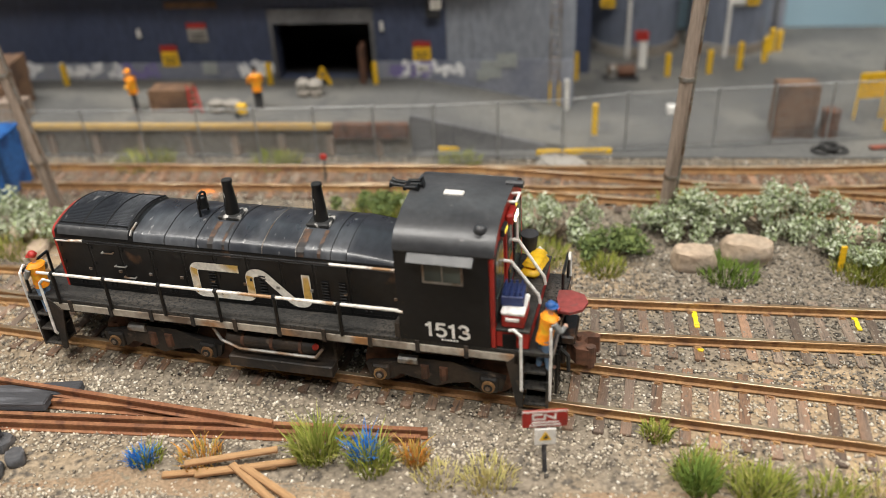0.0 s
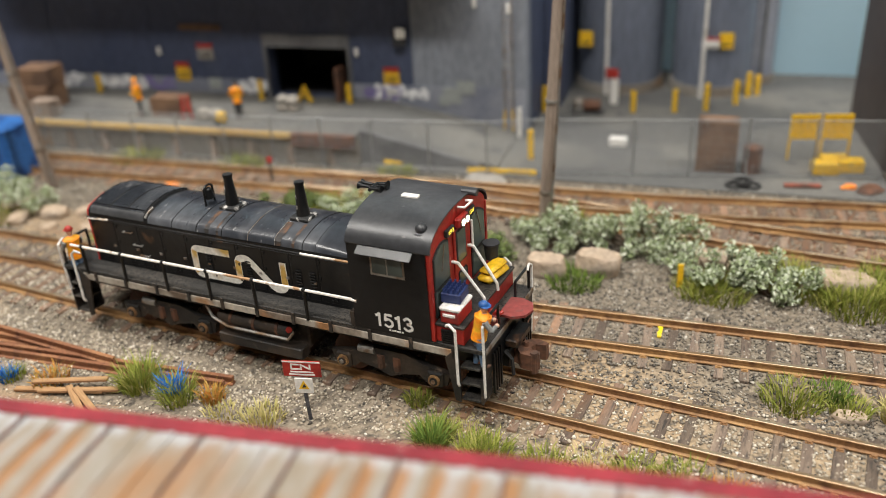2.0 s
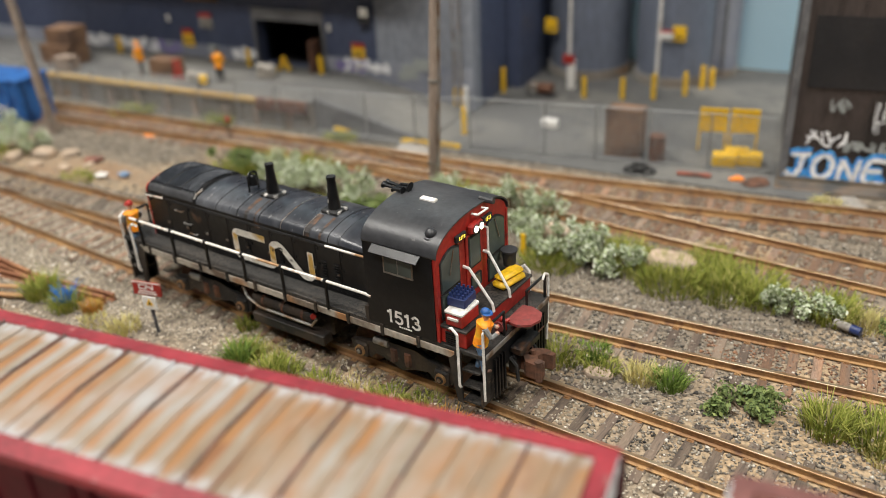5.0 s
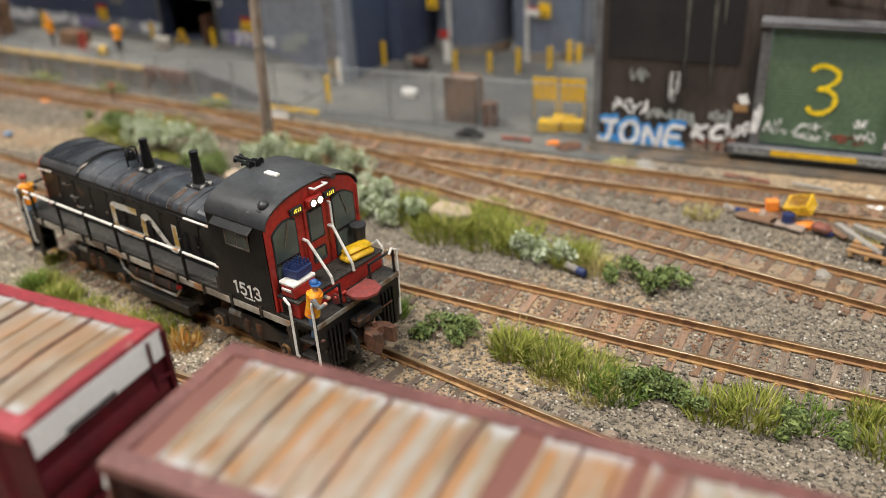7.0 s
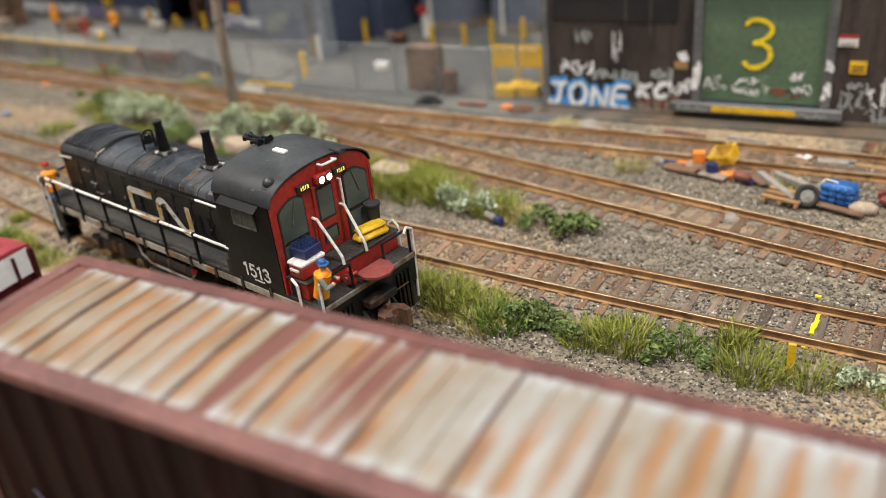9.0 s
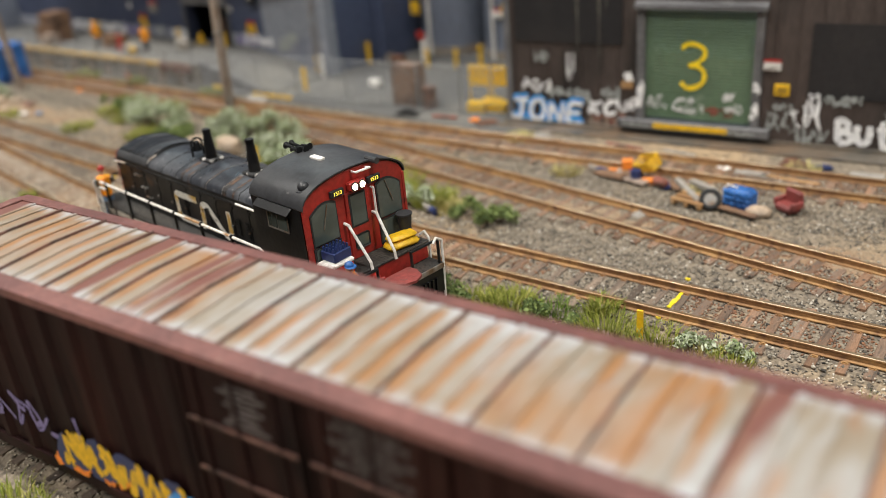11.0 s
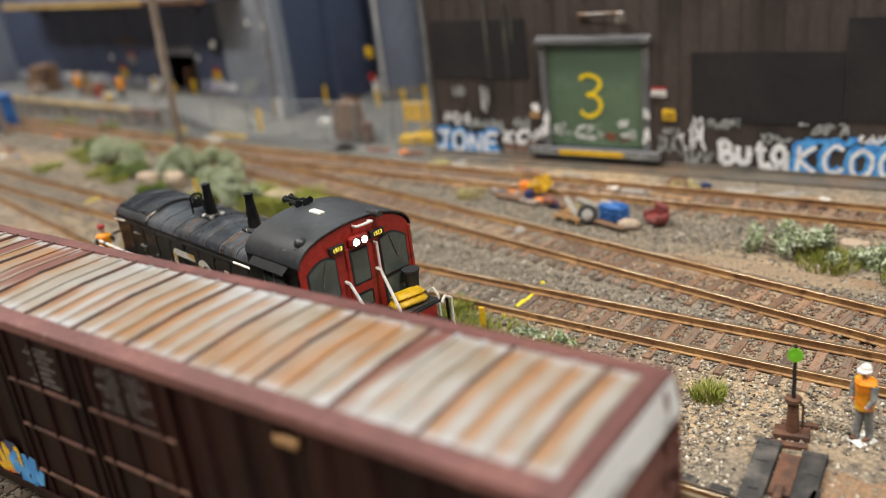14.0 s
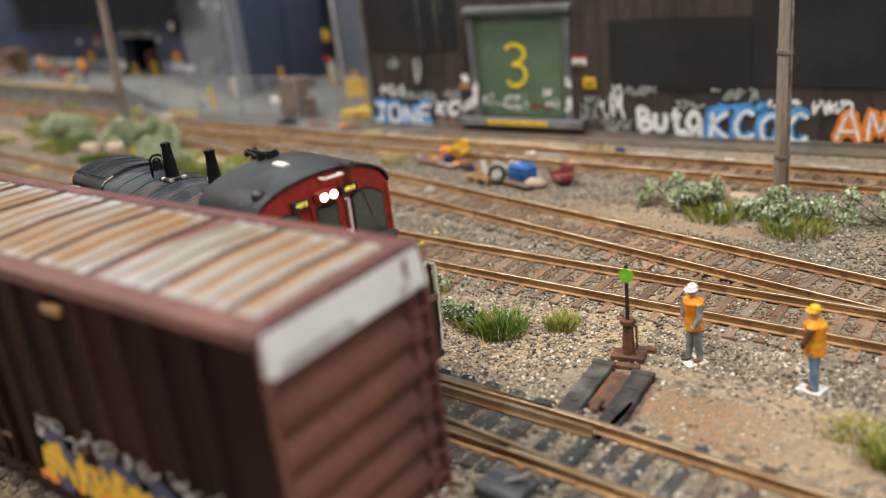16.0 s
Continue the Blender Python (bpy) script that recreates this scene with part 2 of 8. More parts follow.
M_greycl = mat("grey_cloth", (0.16, 0.17, 0.17), 0.85, col2=(0.26, 0.26, 0.25), s2=400)
M_dark = mat("dark_cloth", (0.035, 0.035, 0.038), 0.8)
M_green = mat("bright_green", (0.2, 0.62, 0.03), 0.5)
M_wood = mat("fresh_timber", (0.42, 0.25, 0.11), 0.75, col2=(0.28, 0.15, 0.065), s2=110, lo=0.42, hi=0.62, stretch=(0.3, 3, 3), bump=0.4, bs=1300)
M_yellowwood = mat("yellowed_timber", (0.52, 0.35, 0.12), 0.7, col2=(0.36, 0.2, 0.07), s2=60, lo=0.45, hi=0.65, stretch=(0.3, 3, 3), bump=0.3)
M_greywood = mat("weathered_grey_wood", (0.33, 0.26, 0.21), 0.85, col2=(0.21, 0.16, 0.125), s2=90, stretch=(3, 3, 0.25), bump=0.5, bs=1300)
M_darkwood = mat("charred_dark_timber", (0.045, 0.045, 0.05), 0.8, col2=(0.10, 0.10, 0.11), s2=120, stretch=(0.4, 3, 3), bump=0.6)
M_boxwood = mat("brown_crate_wood", (0.19, 0.11, 0.065), 0.8, col2=(0.1, 0.06, 0.04), s2=90, bump=0.4)
M_rock = mat("pale_sandstone", (0.44, 0.34, 0.25), 0.9, col2=(0.3, 0.25, 0.2), s2=60, bump=0.8, bs=700, spec=0.2)
M_rubble = mat("dark_rubble", (0.07, 0.07, 0.075), 0.85, col2=(0.13, 0.12, 0.12), s2=150, bump=0.8)
M_ware = mat("navy_wall", (0.062, 0.078, 0.135), 0.55, col2=(0.045, 0.058, 0.105), s2=9, lo=0.4, hi=0.65, col3=(0.085, 0.10, 0.14), s3=40, lo3=0.58, hi3=0.75, bump=0.08, stretch=(1, 1, 0.3))
M_waregrey = mat("slate_grey_wall", (0.235, 0.255, 0.295), 0.6, col2=(0.195, 0.213, 0.25), s2=9, lo=0.4, hi=0.65, col3=(0.28, 0.29, 0.32), s3=40, lo3=0.6, hi3=0.75, bump=0.08, stretch=(1, 1, 0.3))
M_oldred = mat("faded_scuffed_red", (0.23, 0.045, 0.04), 0.6, col2=(0.15, 0.04, 0.036), s2=90, lo=0.42, hi=0.6, col3=(0.09, 0.05, 0.045), s3=300, lo3=0.58, hi3=0.7, bump=0.2)
M_ballast_light = ramp_mat("pale_ballast_stone", [(0.15, 0.125, 0.10), (0.36, 0.305, 0.23), (0.49, 0.43, 0.335), (0.58, 0.51, 0.41), (0.28, 0.235, 0.18), (0.44, 0.38, 0.29), (0.54, 0.465, 0.36), (0.78, 0.72, 0.63)])
M_ballast_rust = ramp_mat("rust_stained_stone", [(0.07, 0.05, 0.04), (0.21, 0.105, 0.062), (0.29, 0.15, 0.085), (0.17, 0.10, 0.068), (0.25, 0.125, 0.07), (0.22, 0.165, 0.12), (0.33, 0.20, 0.13)])
M_wareband = mat("grey_wall_base", (0.27, 0.285, 0.33), 0.75, col2=(0.18, 0.195, 0.25), s2=25, col3=(0.3, 0.3, 0.31), s3=90, lo3=0.6, hi3=0.75, bump=0.1)
M_silo = mat("grey_silo_steel", (0.19, 0.215, 0.27), 0.6, 0.1, col2=(0.14, 0.16, 0.21), s2=14, lo=0.4, hi=0.65, stretch=(1, 1, 0.15), bump=0.06)
M_sky = mat("painted_sky_board", (0.41, 0.61, 0.73), 0.9, col2=(0.47, 0.66, 0.77), s2=5, grain=0.03)
M_darkbld = mat("dark_brown_cladding", (0.058, 0.045, 0.041), 0.5, col2=(0.078, 0.06, 0.054), s2=14, lo=0.42, hi=0.62, col3=(0.028, 0.024, 0.023), s3=50, lo3=0.5, hi3=0.7, bump=0.15, stretch=(1, 1, 0.3))
# Black overpaint on the cladding; also colours the doorway room as if unlit.
M_patch_dark = mat("black_overpaint_and_dark_room", (0.014, 0.0135, 0.0155), 0.6, col2=(0.022, 0.02, 0.021), s2=30)
M_concrete = mat("stained_concrete", (0.30, 0.28, 0.25), 0.9, col2=(0.2, 0.17, 0.14), s2=35, col3=(0.36, 0.22, 0.12), s3=60, lo3=0.62, hi3=0.75, bump=0.3)
M_gdoor = mat("green_roller_door", (0.115, 0.185, 0.105), 0.6, col2=(0.09, 0.15, 0.085), s2=25, col3=(0.20, 0.26, 0.18), s3=90, lo3=0.62, hi3=0.76)
M_greypaint = mat("grey_door_frame", (0.15, 0.15, 0.155), 0.6, col2=(0.10, 0.10, 0.105), s2=60)
M_spray_w = mat("white_spray_paint", (0.85, 0.85, 0.85), 0.6, col2=(0.68, 0.68, 0.7), s2=300)
M_spray_b = mat("blue_spray_paint", (0.05, 0.27, 0.68), 0.6, col2=(0.1, 0.4, 0.8), s2=250)
M_spray_o = mat("orange_spray_paint", (0.85, 0.25, 0.03), 0.6)
M_spray_p = mat("violet_spray_paint", (0.2, 0.17, 0.36), 0.6)
M_spray_g = mat("grey_spray_paint", (0.32, 0.34, 0.33), 0.7)
# Side brown taken near black: the shade on this face is in the colour.
M_carbr = mat("oxide_brown_side_shaded", (0.016, 0.0058, 0.0058), 0.6, col2=(0.031, 0.011, 0.009), s2=40, lo=0.45, hi=0.65, col3=(0.008, 0.0046, 0.0052), s3=70, lo3=0.5, hi3=0.7, stretch=(1, 1, 0.3), bump=0.1, spec=0.12)
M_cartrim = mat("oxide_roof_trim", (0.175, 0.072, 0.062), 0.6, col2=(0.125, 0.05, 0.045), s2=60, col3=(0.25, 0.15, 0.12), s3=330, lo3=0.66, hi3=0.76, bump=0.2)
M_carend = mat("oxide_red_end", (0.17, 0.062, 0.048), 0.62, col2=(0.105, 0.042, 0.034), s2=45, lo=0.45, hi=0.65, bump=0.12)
M_crimson = mat("crimson_side", (0.085, 0.006, 0.012), 0.55, col2=(0.05, 0.004, 0.008), s2=40, spec=0.25)
M_crimtrim = mat("crimson_roof_trim", (0.29, 0.032, 0.042), 0.5, col2=(0.21, 0.024, 0.032), s2=60, col3=(0.36, 0.16, 0.15), s3=260, lo3=0.66, hi3=0.76)
M_panel = roof_mat("rust_streaked_roof_panel", (0.17, 0.072, 0.058), -0.50)
M_rib = roof_mat("rusted_roof_rib", (0.17, 0.072, 0.058), -0.44, 1.3)
M_tieblack = mat("creosoted_black_tie", (0.035, 0.033, 0.032), 0.8, col2=(0.10, 0.09, 0.08), s2=120, lo=0.5, hi=0.7, bump=0.5, jitter=0.3)
M_faded = mat("faded_lettering_paint", (0.17, 0.155, 0.15), 0.8, col2=(0.08, 0.07, 0.065), s2=600)
M_panel_d = roof_mat("rusted_roof_panel", (0.17, 0.072, 0.058), -0.22)
M_numeral = mat("brushed_yellow_numeral", (0.92, 0.68, 0.02), 0.55, col2=(0.75, 0.52, 0.03), s2=150, lo=0.5, hi=0.7)
M_tagred = mat("faded_red_tag", (0.24, 0.075, 0.05), 0.7, col2=(0.12, 0.06, 0.045), s2=200)
M_wet = mat("damp_concrete", (0.115, 0.10, 0.08), 0.4, col2=(0.15, 0.105, 0.07), s2=28, lo=0.45, hi=0.62, col3=(0.065, 0.062, 0.055), s3=70, lo3=0.52, hi3=0.66, bump=0.3)
M_marking = mat("survey_paint", (0.9, 0.70, 0.02), 0.6, col2=(0.7, 0.5, 0.04), s2=400, lo=0.5, hi=0.7, bump=0.4)
# Dark tone paints in the raised lap's shadow line; the brown is oxide paint.
M_seam = mat("shadow_lined_roof_lap", (0.095, 0.068, 0.062), 0.5, col2=(0.19, 0.09, 0.07), s2=150, lo=0.42, hi=0.6, bump=0.2)
M_header = mat("chalky_white_header", (0.80, 0.81, 0.82), 0.5, col2=(0.70, 0.70, 0.70), s2=40, lo=0.45, hi=0.7, grain=0.06)
M_streak = mat("pale_runoff", (0.085, 0.082, 0.068), 0.7, col2=(0.045, 0.04, 0.036), s2=120, lo=0.42, hi=0.6)
M_doorbar = mat("worn_door_bar", (0.10, 0.045, 0.035), 0.5, col2=(0.17, 0.085, 0.06), s2=90, lo=0.45, hi=0.6, col3=(0.03, 0.015, 0.013), s3=120, lo3=0.5, hi3=0.64)
M_looserail = mat("red_rust", (0.23, 0.095, 0.045), 0.75, 0.1, col2=(0.33, 0.155, 0.07), s2=70, lo=0.45, hi=0.62, col3=(0.12, 0.05, 0.03), s3=260, bump=0.35, bs=1500)
M_oldplank = mat("tan_split_timber", (0.40, 0.235, 0.11), 0.8, col2=(0.26, 0.135, 0.06), s2=110, lo=0.45, hi=0.62, stretch=(0.3, 3, 3), bump=0.4, bs=1300)
M_wire = mat("galvanised_wire", (0.3, 0.31, 0.31), 0.5, 0.5)
M_hall = mat("hall_wall", (0.55, 0.54, 0.52), 0.9, col2=(0.5, 0.49, 0.47), s2=2, bs=40)
M_hallfloor = mat("hall_floor", (0.25, 0.23, 0.21), 0.7, col2=(0.2, 0.19, 0.18), s2=3, bs=40)
M_grass = ramp_mat("green_static_grass", [(0.13, 0.17, 0.025), (0.24, 0.27, 0.045), (0.36, 0.37, 0.075), (0.19, 0.235, 0.035), (0.52, 0.46, 0.16)])
M_grassd = ramp_mat("dark_green_grass", [(0.09, 0.15, 0.025), (0.15, 0.23, 0.04), (0.22, 0.30, 0.06)])
M_straw = ramp_mat("straw_coloured_grass", [(0.5, 0.42, 0.16), (0.6, 0.52, 0.24), (0.42, 0.4, 0.12)])
M_sage = ramp_mat("sage_leaves", [(0.13, 0.17, 0.07), (0.27, 0.33, 0.16), (0.44, 0.50, 0.33), (0.66, 0.70, 0.56), (0.21, 0.27, 0.10), (0.76, 0.78, 0.66)])
M_leaf = ramp_mat("olive_leaves", [(0.09, 0.13, 0.045), (0.16, 0.22, 0.07), (0.23, 0.28, 0.09), (0.11, 0.16, 0.07)])
M_twig = mat("brown_twig", (0.09, 0.06, 0.035), 0.9)
M_bluefl = ramp_mat("blue_flowers", [(0.02, 0.12, 0.45), (0.04, 0.25, 0.65)])
M_orangefl = ramp_mat("orange_dry_grass", [(0.6, 0.24, 0.04), (0.5, 0.3, 0.08), (0.4, 0.33, 0.08)])


# ---------- mesh helpers, all in millimetres ----------
class Shape:
    def __init__(self):
        self.v, self.f, self.m = [], [], []

    def add(self, verts, faces, m=0):
        o = len(self.v)
        self.v += [tuple(p) for p in verts]
        self.f += [tuple(i + o for i in f) for f in faces]
        self.m += [m] * len(faces)
        return self

    def box(self, x0, x1, y0, y1, z0, z1, b=0.0, m=0, turn=None):
        """A box with its edges cut off by b."""
        if b <= 0:
            v = [(x, y, z) for x in (x0, x1) for y in (y0, y1) for z in (z0, z1)]
            f = [(0, 1, 3, 2), (4, 6, 7, 5), (0, 4, 5, 1), (2, 3, 7, 6), (0, 2, 6, 4), (1, 5, 7, 3)]
        else:
            v, f = [], []
            c = ((x0 + x1) / 2, (y0 + y1) / 2, (z0 + z1) / 2)
            h = ((x1 - x0) / 2, (y1 - y0) / 2, (z1 - z0) / 2)
            idx = {}
            for sx in (-1, 1):
                for sy in (-1, 1):
                    for sz in (-1, 1):
                        for a in range(3):
                            s = (sx, sy, sz)
                            p = tuple(c[k] + s[k] * (h[k] - (0 if k == a else b)) for k in range(3))
                            idx[(sx, sy, sz, a)] = len(v)
                            v.append(p)
            for a in range(3):
                o1, o2 = [k for k in range(3) if k != a]
                for s in (-1, 1):
                    q = []
                    for u, w in ((-1, -1), (1, -1), (1, 1), (-1, 1)):
                        k = [0, 0, 0]
                        k[a], k[o1], k[o2] = s, u, w
                        q.append(idx[(*k, a)])
                    f.append(tuple(q))
                for u in (-1, 1):
                    for w in (-1, 1):
                        q = []
                        for s, ax in ((-1, o1), (1, o1), (1, o2), (-1, o2)):
                            k = [0, 0, 0]
                            k[a], k[o1], k[o2] = s, u, w
                            q.append(idx[(*k, ax)])
                        f.append(tuple(q))
            for sx in (-1, 1):
                for sy in (-1, 1):
                    for sz in (-1, 1):
                        f.append(tuple(idx[(sx, sy, sz, a)] for a in range(3)))
        if turn:
            v = [tuple(turn @ Vector(p)) for p in v]
        return self.add(v, f, m)

    def prism(self, prof, a0, a1, axis="x", m=0):
        """A closed profile pulled along an axis; prof is (y, z) for x, (x, z) for y, (x, y) for z."""
        k = len(prof)
        put = {"x": lambda a, p: (a, p[0], p[1]), "y": lambda a, p: (p[0], a, p[1]), "z": lambda a, p: (p[0], p[1], a)}[axis]
        v = [put(a, p) for a in (a0, a1) for p in prof]
        f = [(i, (i + 1) % k, k + (i + 1) % k, k + i) for i in range(k)] + [tuple(range(k))[::-1], tuple(range(k, 2 * k))]
        return self.add(v, f, m)

    def rod(self, p0, p1, r0, r1=None, n=10, m=0):
        p0, p1 = Vector(p0), Vector(p1)
        r1 = r0 if r1 is None else r1
        d = (p1 - p0).normalized()
        a = d.orthogonal().normalized()
        b = d.cross(a)
        v = [p + (a * math.cos(t) + b * math.sin(t)) * r for p, r in ((p0, r0), (p1, r1)) for t in [6.28318 * i / n for i in range(n)]]
        f = [(i, (i + 1) % n, n + (i + 1) % n, n + i) for i in range(n)] + [tuple(range(n))[::-1], tuple(range(n, 2 * n))]
        return self.add(v, f, m)

    def tube(self, pts, r, n=7, m=0):
        pts = [Vector(p) for p in pts]
        for a, b in zip(pts, pts[1:]):
            self.rod(a, b, r, n=n, m=m)
        for p in pts[1:-1]:
            self.ball(p, (r, r, r), 6, 4, m)
        return self

    def ball(self, c, r, n=12, k=8, m=0, rough=0.0, seed=0):
        rnd = random.Random(seed)
        v = [(c[0], c[1], c[2] - r[2])]
        for j in range(1, k):
            t = math.pi * j / k
            for i in range(n):
                q = 1 + rough * (rnd.random() - 0.5)
                a = 6.28318 * i / n
                v.append((c[0] + r[0] * q * math.sin(t) * math.cos(a), c[1] + r[1] * q * math.sin(t) * math.sin(a), c[2] - r[2] * q * math.cos(t)))
        v.append((c[0], c[1], c[2] + r[2]))
        e = len(v) - 1
        f = [(0, 1 + (i + 1) % n, 1 + i) for i in range(n)]
        for j in range(k - 2):
            o = 1 + j * n
            f += [(o + i, o + (i + 1) % n, o + n + (i + 1) % n, o + n + i) for i in range(n)]
        o = 1 + (k - 2) * n
        f += [(o + i, o + (i + 1) % n, e) for i in range(n)]
        return self.add(v, f, m)

    def plate(self, loops, t, axis="y", at=0.0, m=0):
        return self.prism(loops, at, at + t, axis, m)


def build(name, sh, mats, smooth=False):
    me = bpy.data.meshes.new(name)
    me.from_pydata([(x * MM, y * MM, z * MM) for x, y, z in sh.v], [], sh.f)
    for q in mats if isinstance(mats, (list, tuple)) else [mats]:
        me.materials.append(q)
    if any(sh.m):
        me.polygons.foreach_set("material_index", sh.m)
    bm = bmesh.new()
    bm.from_mesh(me)
    bmesh.ops.recalc_face_normals(bm, faces=bm.faces)
    bm.to_mesh(me)
    bm.free()
    if smooth:
        me.polygons.foreach_set("use_smooth", [True] * len(me.polygons))
        me.set_sharp_from_angle(angle=radians(40))
    me.update()
    return me


def thing(name, sh, mats, label, category, at=(0, 0, 0), rz=0.0, group="", kind="", smooth=False):
    ob = new(name, build(name, sh, mats, smooth))
    ob.matrix_basis = pose(at[0] * MM, at[1] * MM, at[2] * MM, 0, 0, rz)
    return tagged(ob, label, category, group, kind)


def empty(name, label, category, at=(0, 0, 0), rz=0.0, group="", kind=""):
    ob = new(name)
    ob.empty_display_size = 0.005
    ob.matrix_basis = pose(at[0] * MM, at[1] * MM, at[2] * MM, 0, 0, rz)
    return tagged(ob, label, category, group, kind)


def part(name, sh, mats, parent, label="", smooth=False, at=(0, 0, 0)):
    ob = new(name, build(name, sh, mats, smooth))
    ob.parent = parent
    ob.location = [a * MM for a in at]
    return tagged(ob, label) if label else ob


def letters(name, words, size, material, parent, m, label="", thick=0.06, bold=0.0):
    """Writing in the built-in font as a thin mesh, size in millimetres, standing at the pose m in its parent's space."""
    c = bpy.data.curves.new(name, "FONT")
    c.body, c.size, c.extrude, c.offset = words, size * MM, thick * MM, bold * MM
    c.align_x, c.align_y = "CENTER", "CENTER"
    c.resolution_u = 3
    tmp = new(name, c)
    bpy.context.view_layer.update()
    me = bpy.data.meshes.new_from_object(tmp.evaluated_get(bpy.context.evaluated_depsgraph_get()))
    bpy.data.objects.remove(tmp)
    me.materials.clear()
    me.materials.append(material)
    ob = new(name, me)
    ob.parent = parent
    ob.matrix_basis = m
    return tagged(ob, label) if label else ob


def facing(x, y, z, rz=0.0):
    """The pose of writing on a wall that looks towards -y."""
    return pose(x * MM, y * MM, z * MM, 90, 0, rz)


def raw(name, v, f, mats, label, category, group="", kind="", at=(0, 0, 0), m=None):
    """A mesh from arrays: v (n, 3) in millimetres, f (k, 3 or 4)."""
    me = bpy.data.meshes.new(name)
    v = np.asarray(v, dtype=np.float32) * MM
    f = np.asarray(f, dtype=np.int32)
    k = f.shape[1]
    me.vertices.add(len(v))
    me.vertices.foreach_set("co", v.ravel())
    me.loops.add(f.size)
    me.loops.foreach_set("vertex_index", f.ravel())
    me.polygons.add(len(f))
    me.polygons.foreach_set("loop_start", np.arange(0, f.size, k, dtype=np.int32))
    for q in mats if isinstance(mats, (list, tuple)) else [mats]:
        me.materials.append(q)
    if m is not None:
        me.polygons.foreach_set("material_index", np.asarray(m, dtype=np.int32))
    me.update(calc_edges=True)
    me.validate()
    ob = new(name, me)
    ob.location = [a * MM for a in at]
    return tagged(ob, label, category, group, kind)


# ---------- the plan: track centre lines in millimetres ----------
def ease(a, b, x):
    t = min(1, max(0, (x - a) / (b - a)))
    return t * t * (3 - 2 * t)


def line_a(x):
    y = -34.7 - 0.150 * x + 0.028 * x * x / 1000
    k = ease(215, 345, x)
    return y * (1 - k) - 69.6 * k


def line_b(x):
    return 10.6e-5 * (x - 150) ** 2 - 0.35e-8 * (x - 150) ** 3


def line_e(x):
    return -84.0 + 14.3 * ease(90, 330, x)


def line_c(x):
    return -133.0 + 0.058 * (x - 110)


def line_f(x):
    return 93.5 + 0.058 * max(0, x - 10) * ease(-20, 60, x)


def line_g(x):
    y = 72.7 - 0.145 * (x - 47)
    if x > 380:
        k = ease(380, 520, x)
        y = y * (1 - k) + line_b(x) * k
    if x < -60:
        k = ease(-60, -170, x)
        y = y * (1 - k) + line_f(x) * k
    return y


RAIL_Z = 4.0


# ---------- the large structure ----------
BEDS = [(line_a, -420, 520), (line_b, -420, 560), (line_e, -250, 345), (line_c, -420, 560), (line_f, -420, 560), (line_g, -165, 515)]


def ground_height(x, y):
    for ln, a, b in BEDS:
        if a < x < b and abs(y - ln(x)) < 17:
            k = ease(17, 13.5, abs(y - ln(x))) if abs(y - ln(x)) > 13.5 else 1.0
            return 1.05 * k - 0.3 * (1 - k) + 0.12 * noise.noise(Vector((x / 6, y / 6, 1)))
    h = 0.5 * noise.noise(Vector((x / 40, y / 40, 0))) + 0.35 * noise.noise(Vector((x / 11, y / 11, 3)))
    return h - 0.5


def make_ground():
    xs = np.concatenate([[-1500, -900, -600], np.arange(-420, 561, 4.0), [700, 1000, 1500]])
    ys = np.concatenate([[-420, -300, -200], np.arange(-160, 121, 2.5), [200, 300, 420]])
    v = [(x, y, ground_height(x, y) if -160 <= y <= 115 else -0.6) for y in ys for x in xs]
    k = len(xs)
    f = [(j * k + i, j * k + i + 1, (j + 1) * k + i + 1, (j + 1) * k + i) for j in range(len(ys) - 1) for i in range(k - 1)]
    g = raw("ground", v, f, M_ground, "sandy grey gravel ground of a model railway yard", "ground", kind="structure")
    g.data.polygons.foreach_set("use_smooth", [True] * len(g.data.polygons))
    s = Shape().box(-340, 118, 118, 285, -0.5, 0.3)
    thing("pavement", s, M_asphalt, "grey asphalt of the fenced industrial yard", "pavement", kind="structure")


def sand_patch(cx, cy, rx, ry, seed, label):
    """A thin uneven spread of sand that runs out into the gravel."""
    rings, spokes = 16, 64
    v = []
    for j in range(rings + 1):
        for i in range(spokes):
            a = 6.28318 * i / spokes
            q = Vector((math.cos(a), math.sin(a), 0))
            edge = 1 + 0.45 * noise.noise(q * 1.6 + Vector((seed, 0, 0))) + 0.2 * noise.noise(q * 5 + Vector((0, seed, 0)))
            x, y = cx + rx * q.x * edge * j / rings, cy + ry * q.y * edge * j / rings
            lift = 0.75 * (1 - (j / rings) ** 2) - 0.45 + 0.3 * noise.noise(Vector((x / 7, y / 7, seed)))
            v.append((x, y, ground_height(x, y) + lift))
    f = [(j * spokes + i, j * spokes + (i + 1) % spokes, (j + 1) * spokes + (i + 1) % spokes, (j + 1) * spokes + i) for j in range(rings) for i in range(spokes)]
    ob = raw("sand", v, f, M_sand, label, "sand", kind="stuff")
    ob.data.polygons.foreach_set("use_smooth", [True] * len(f))


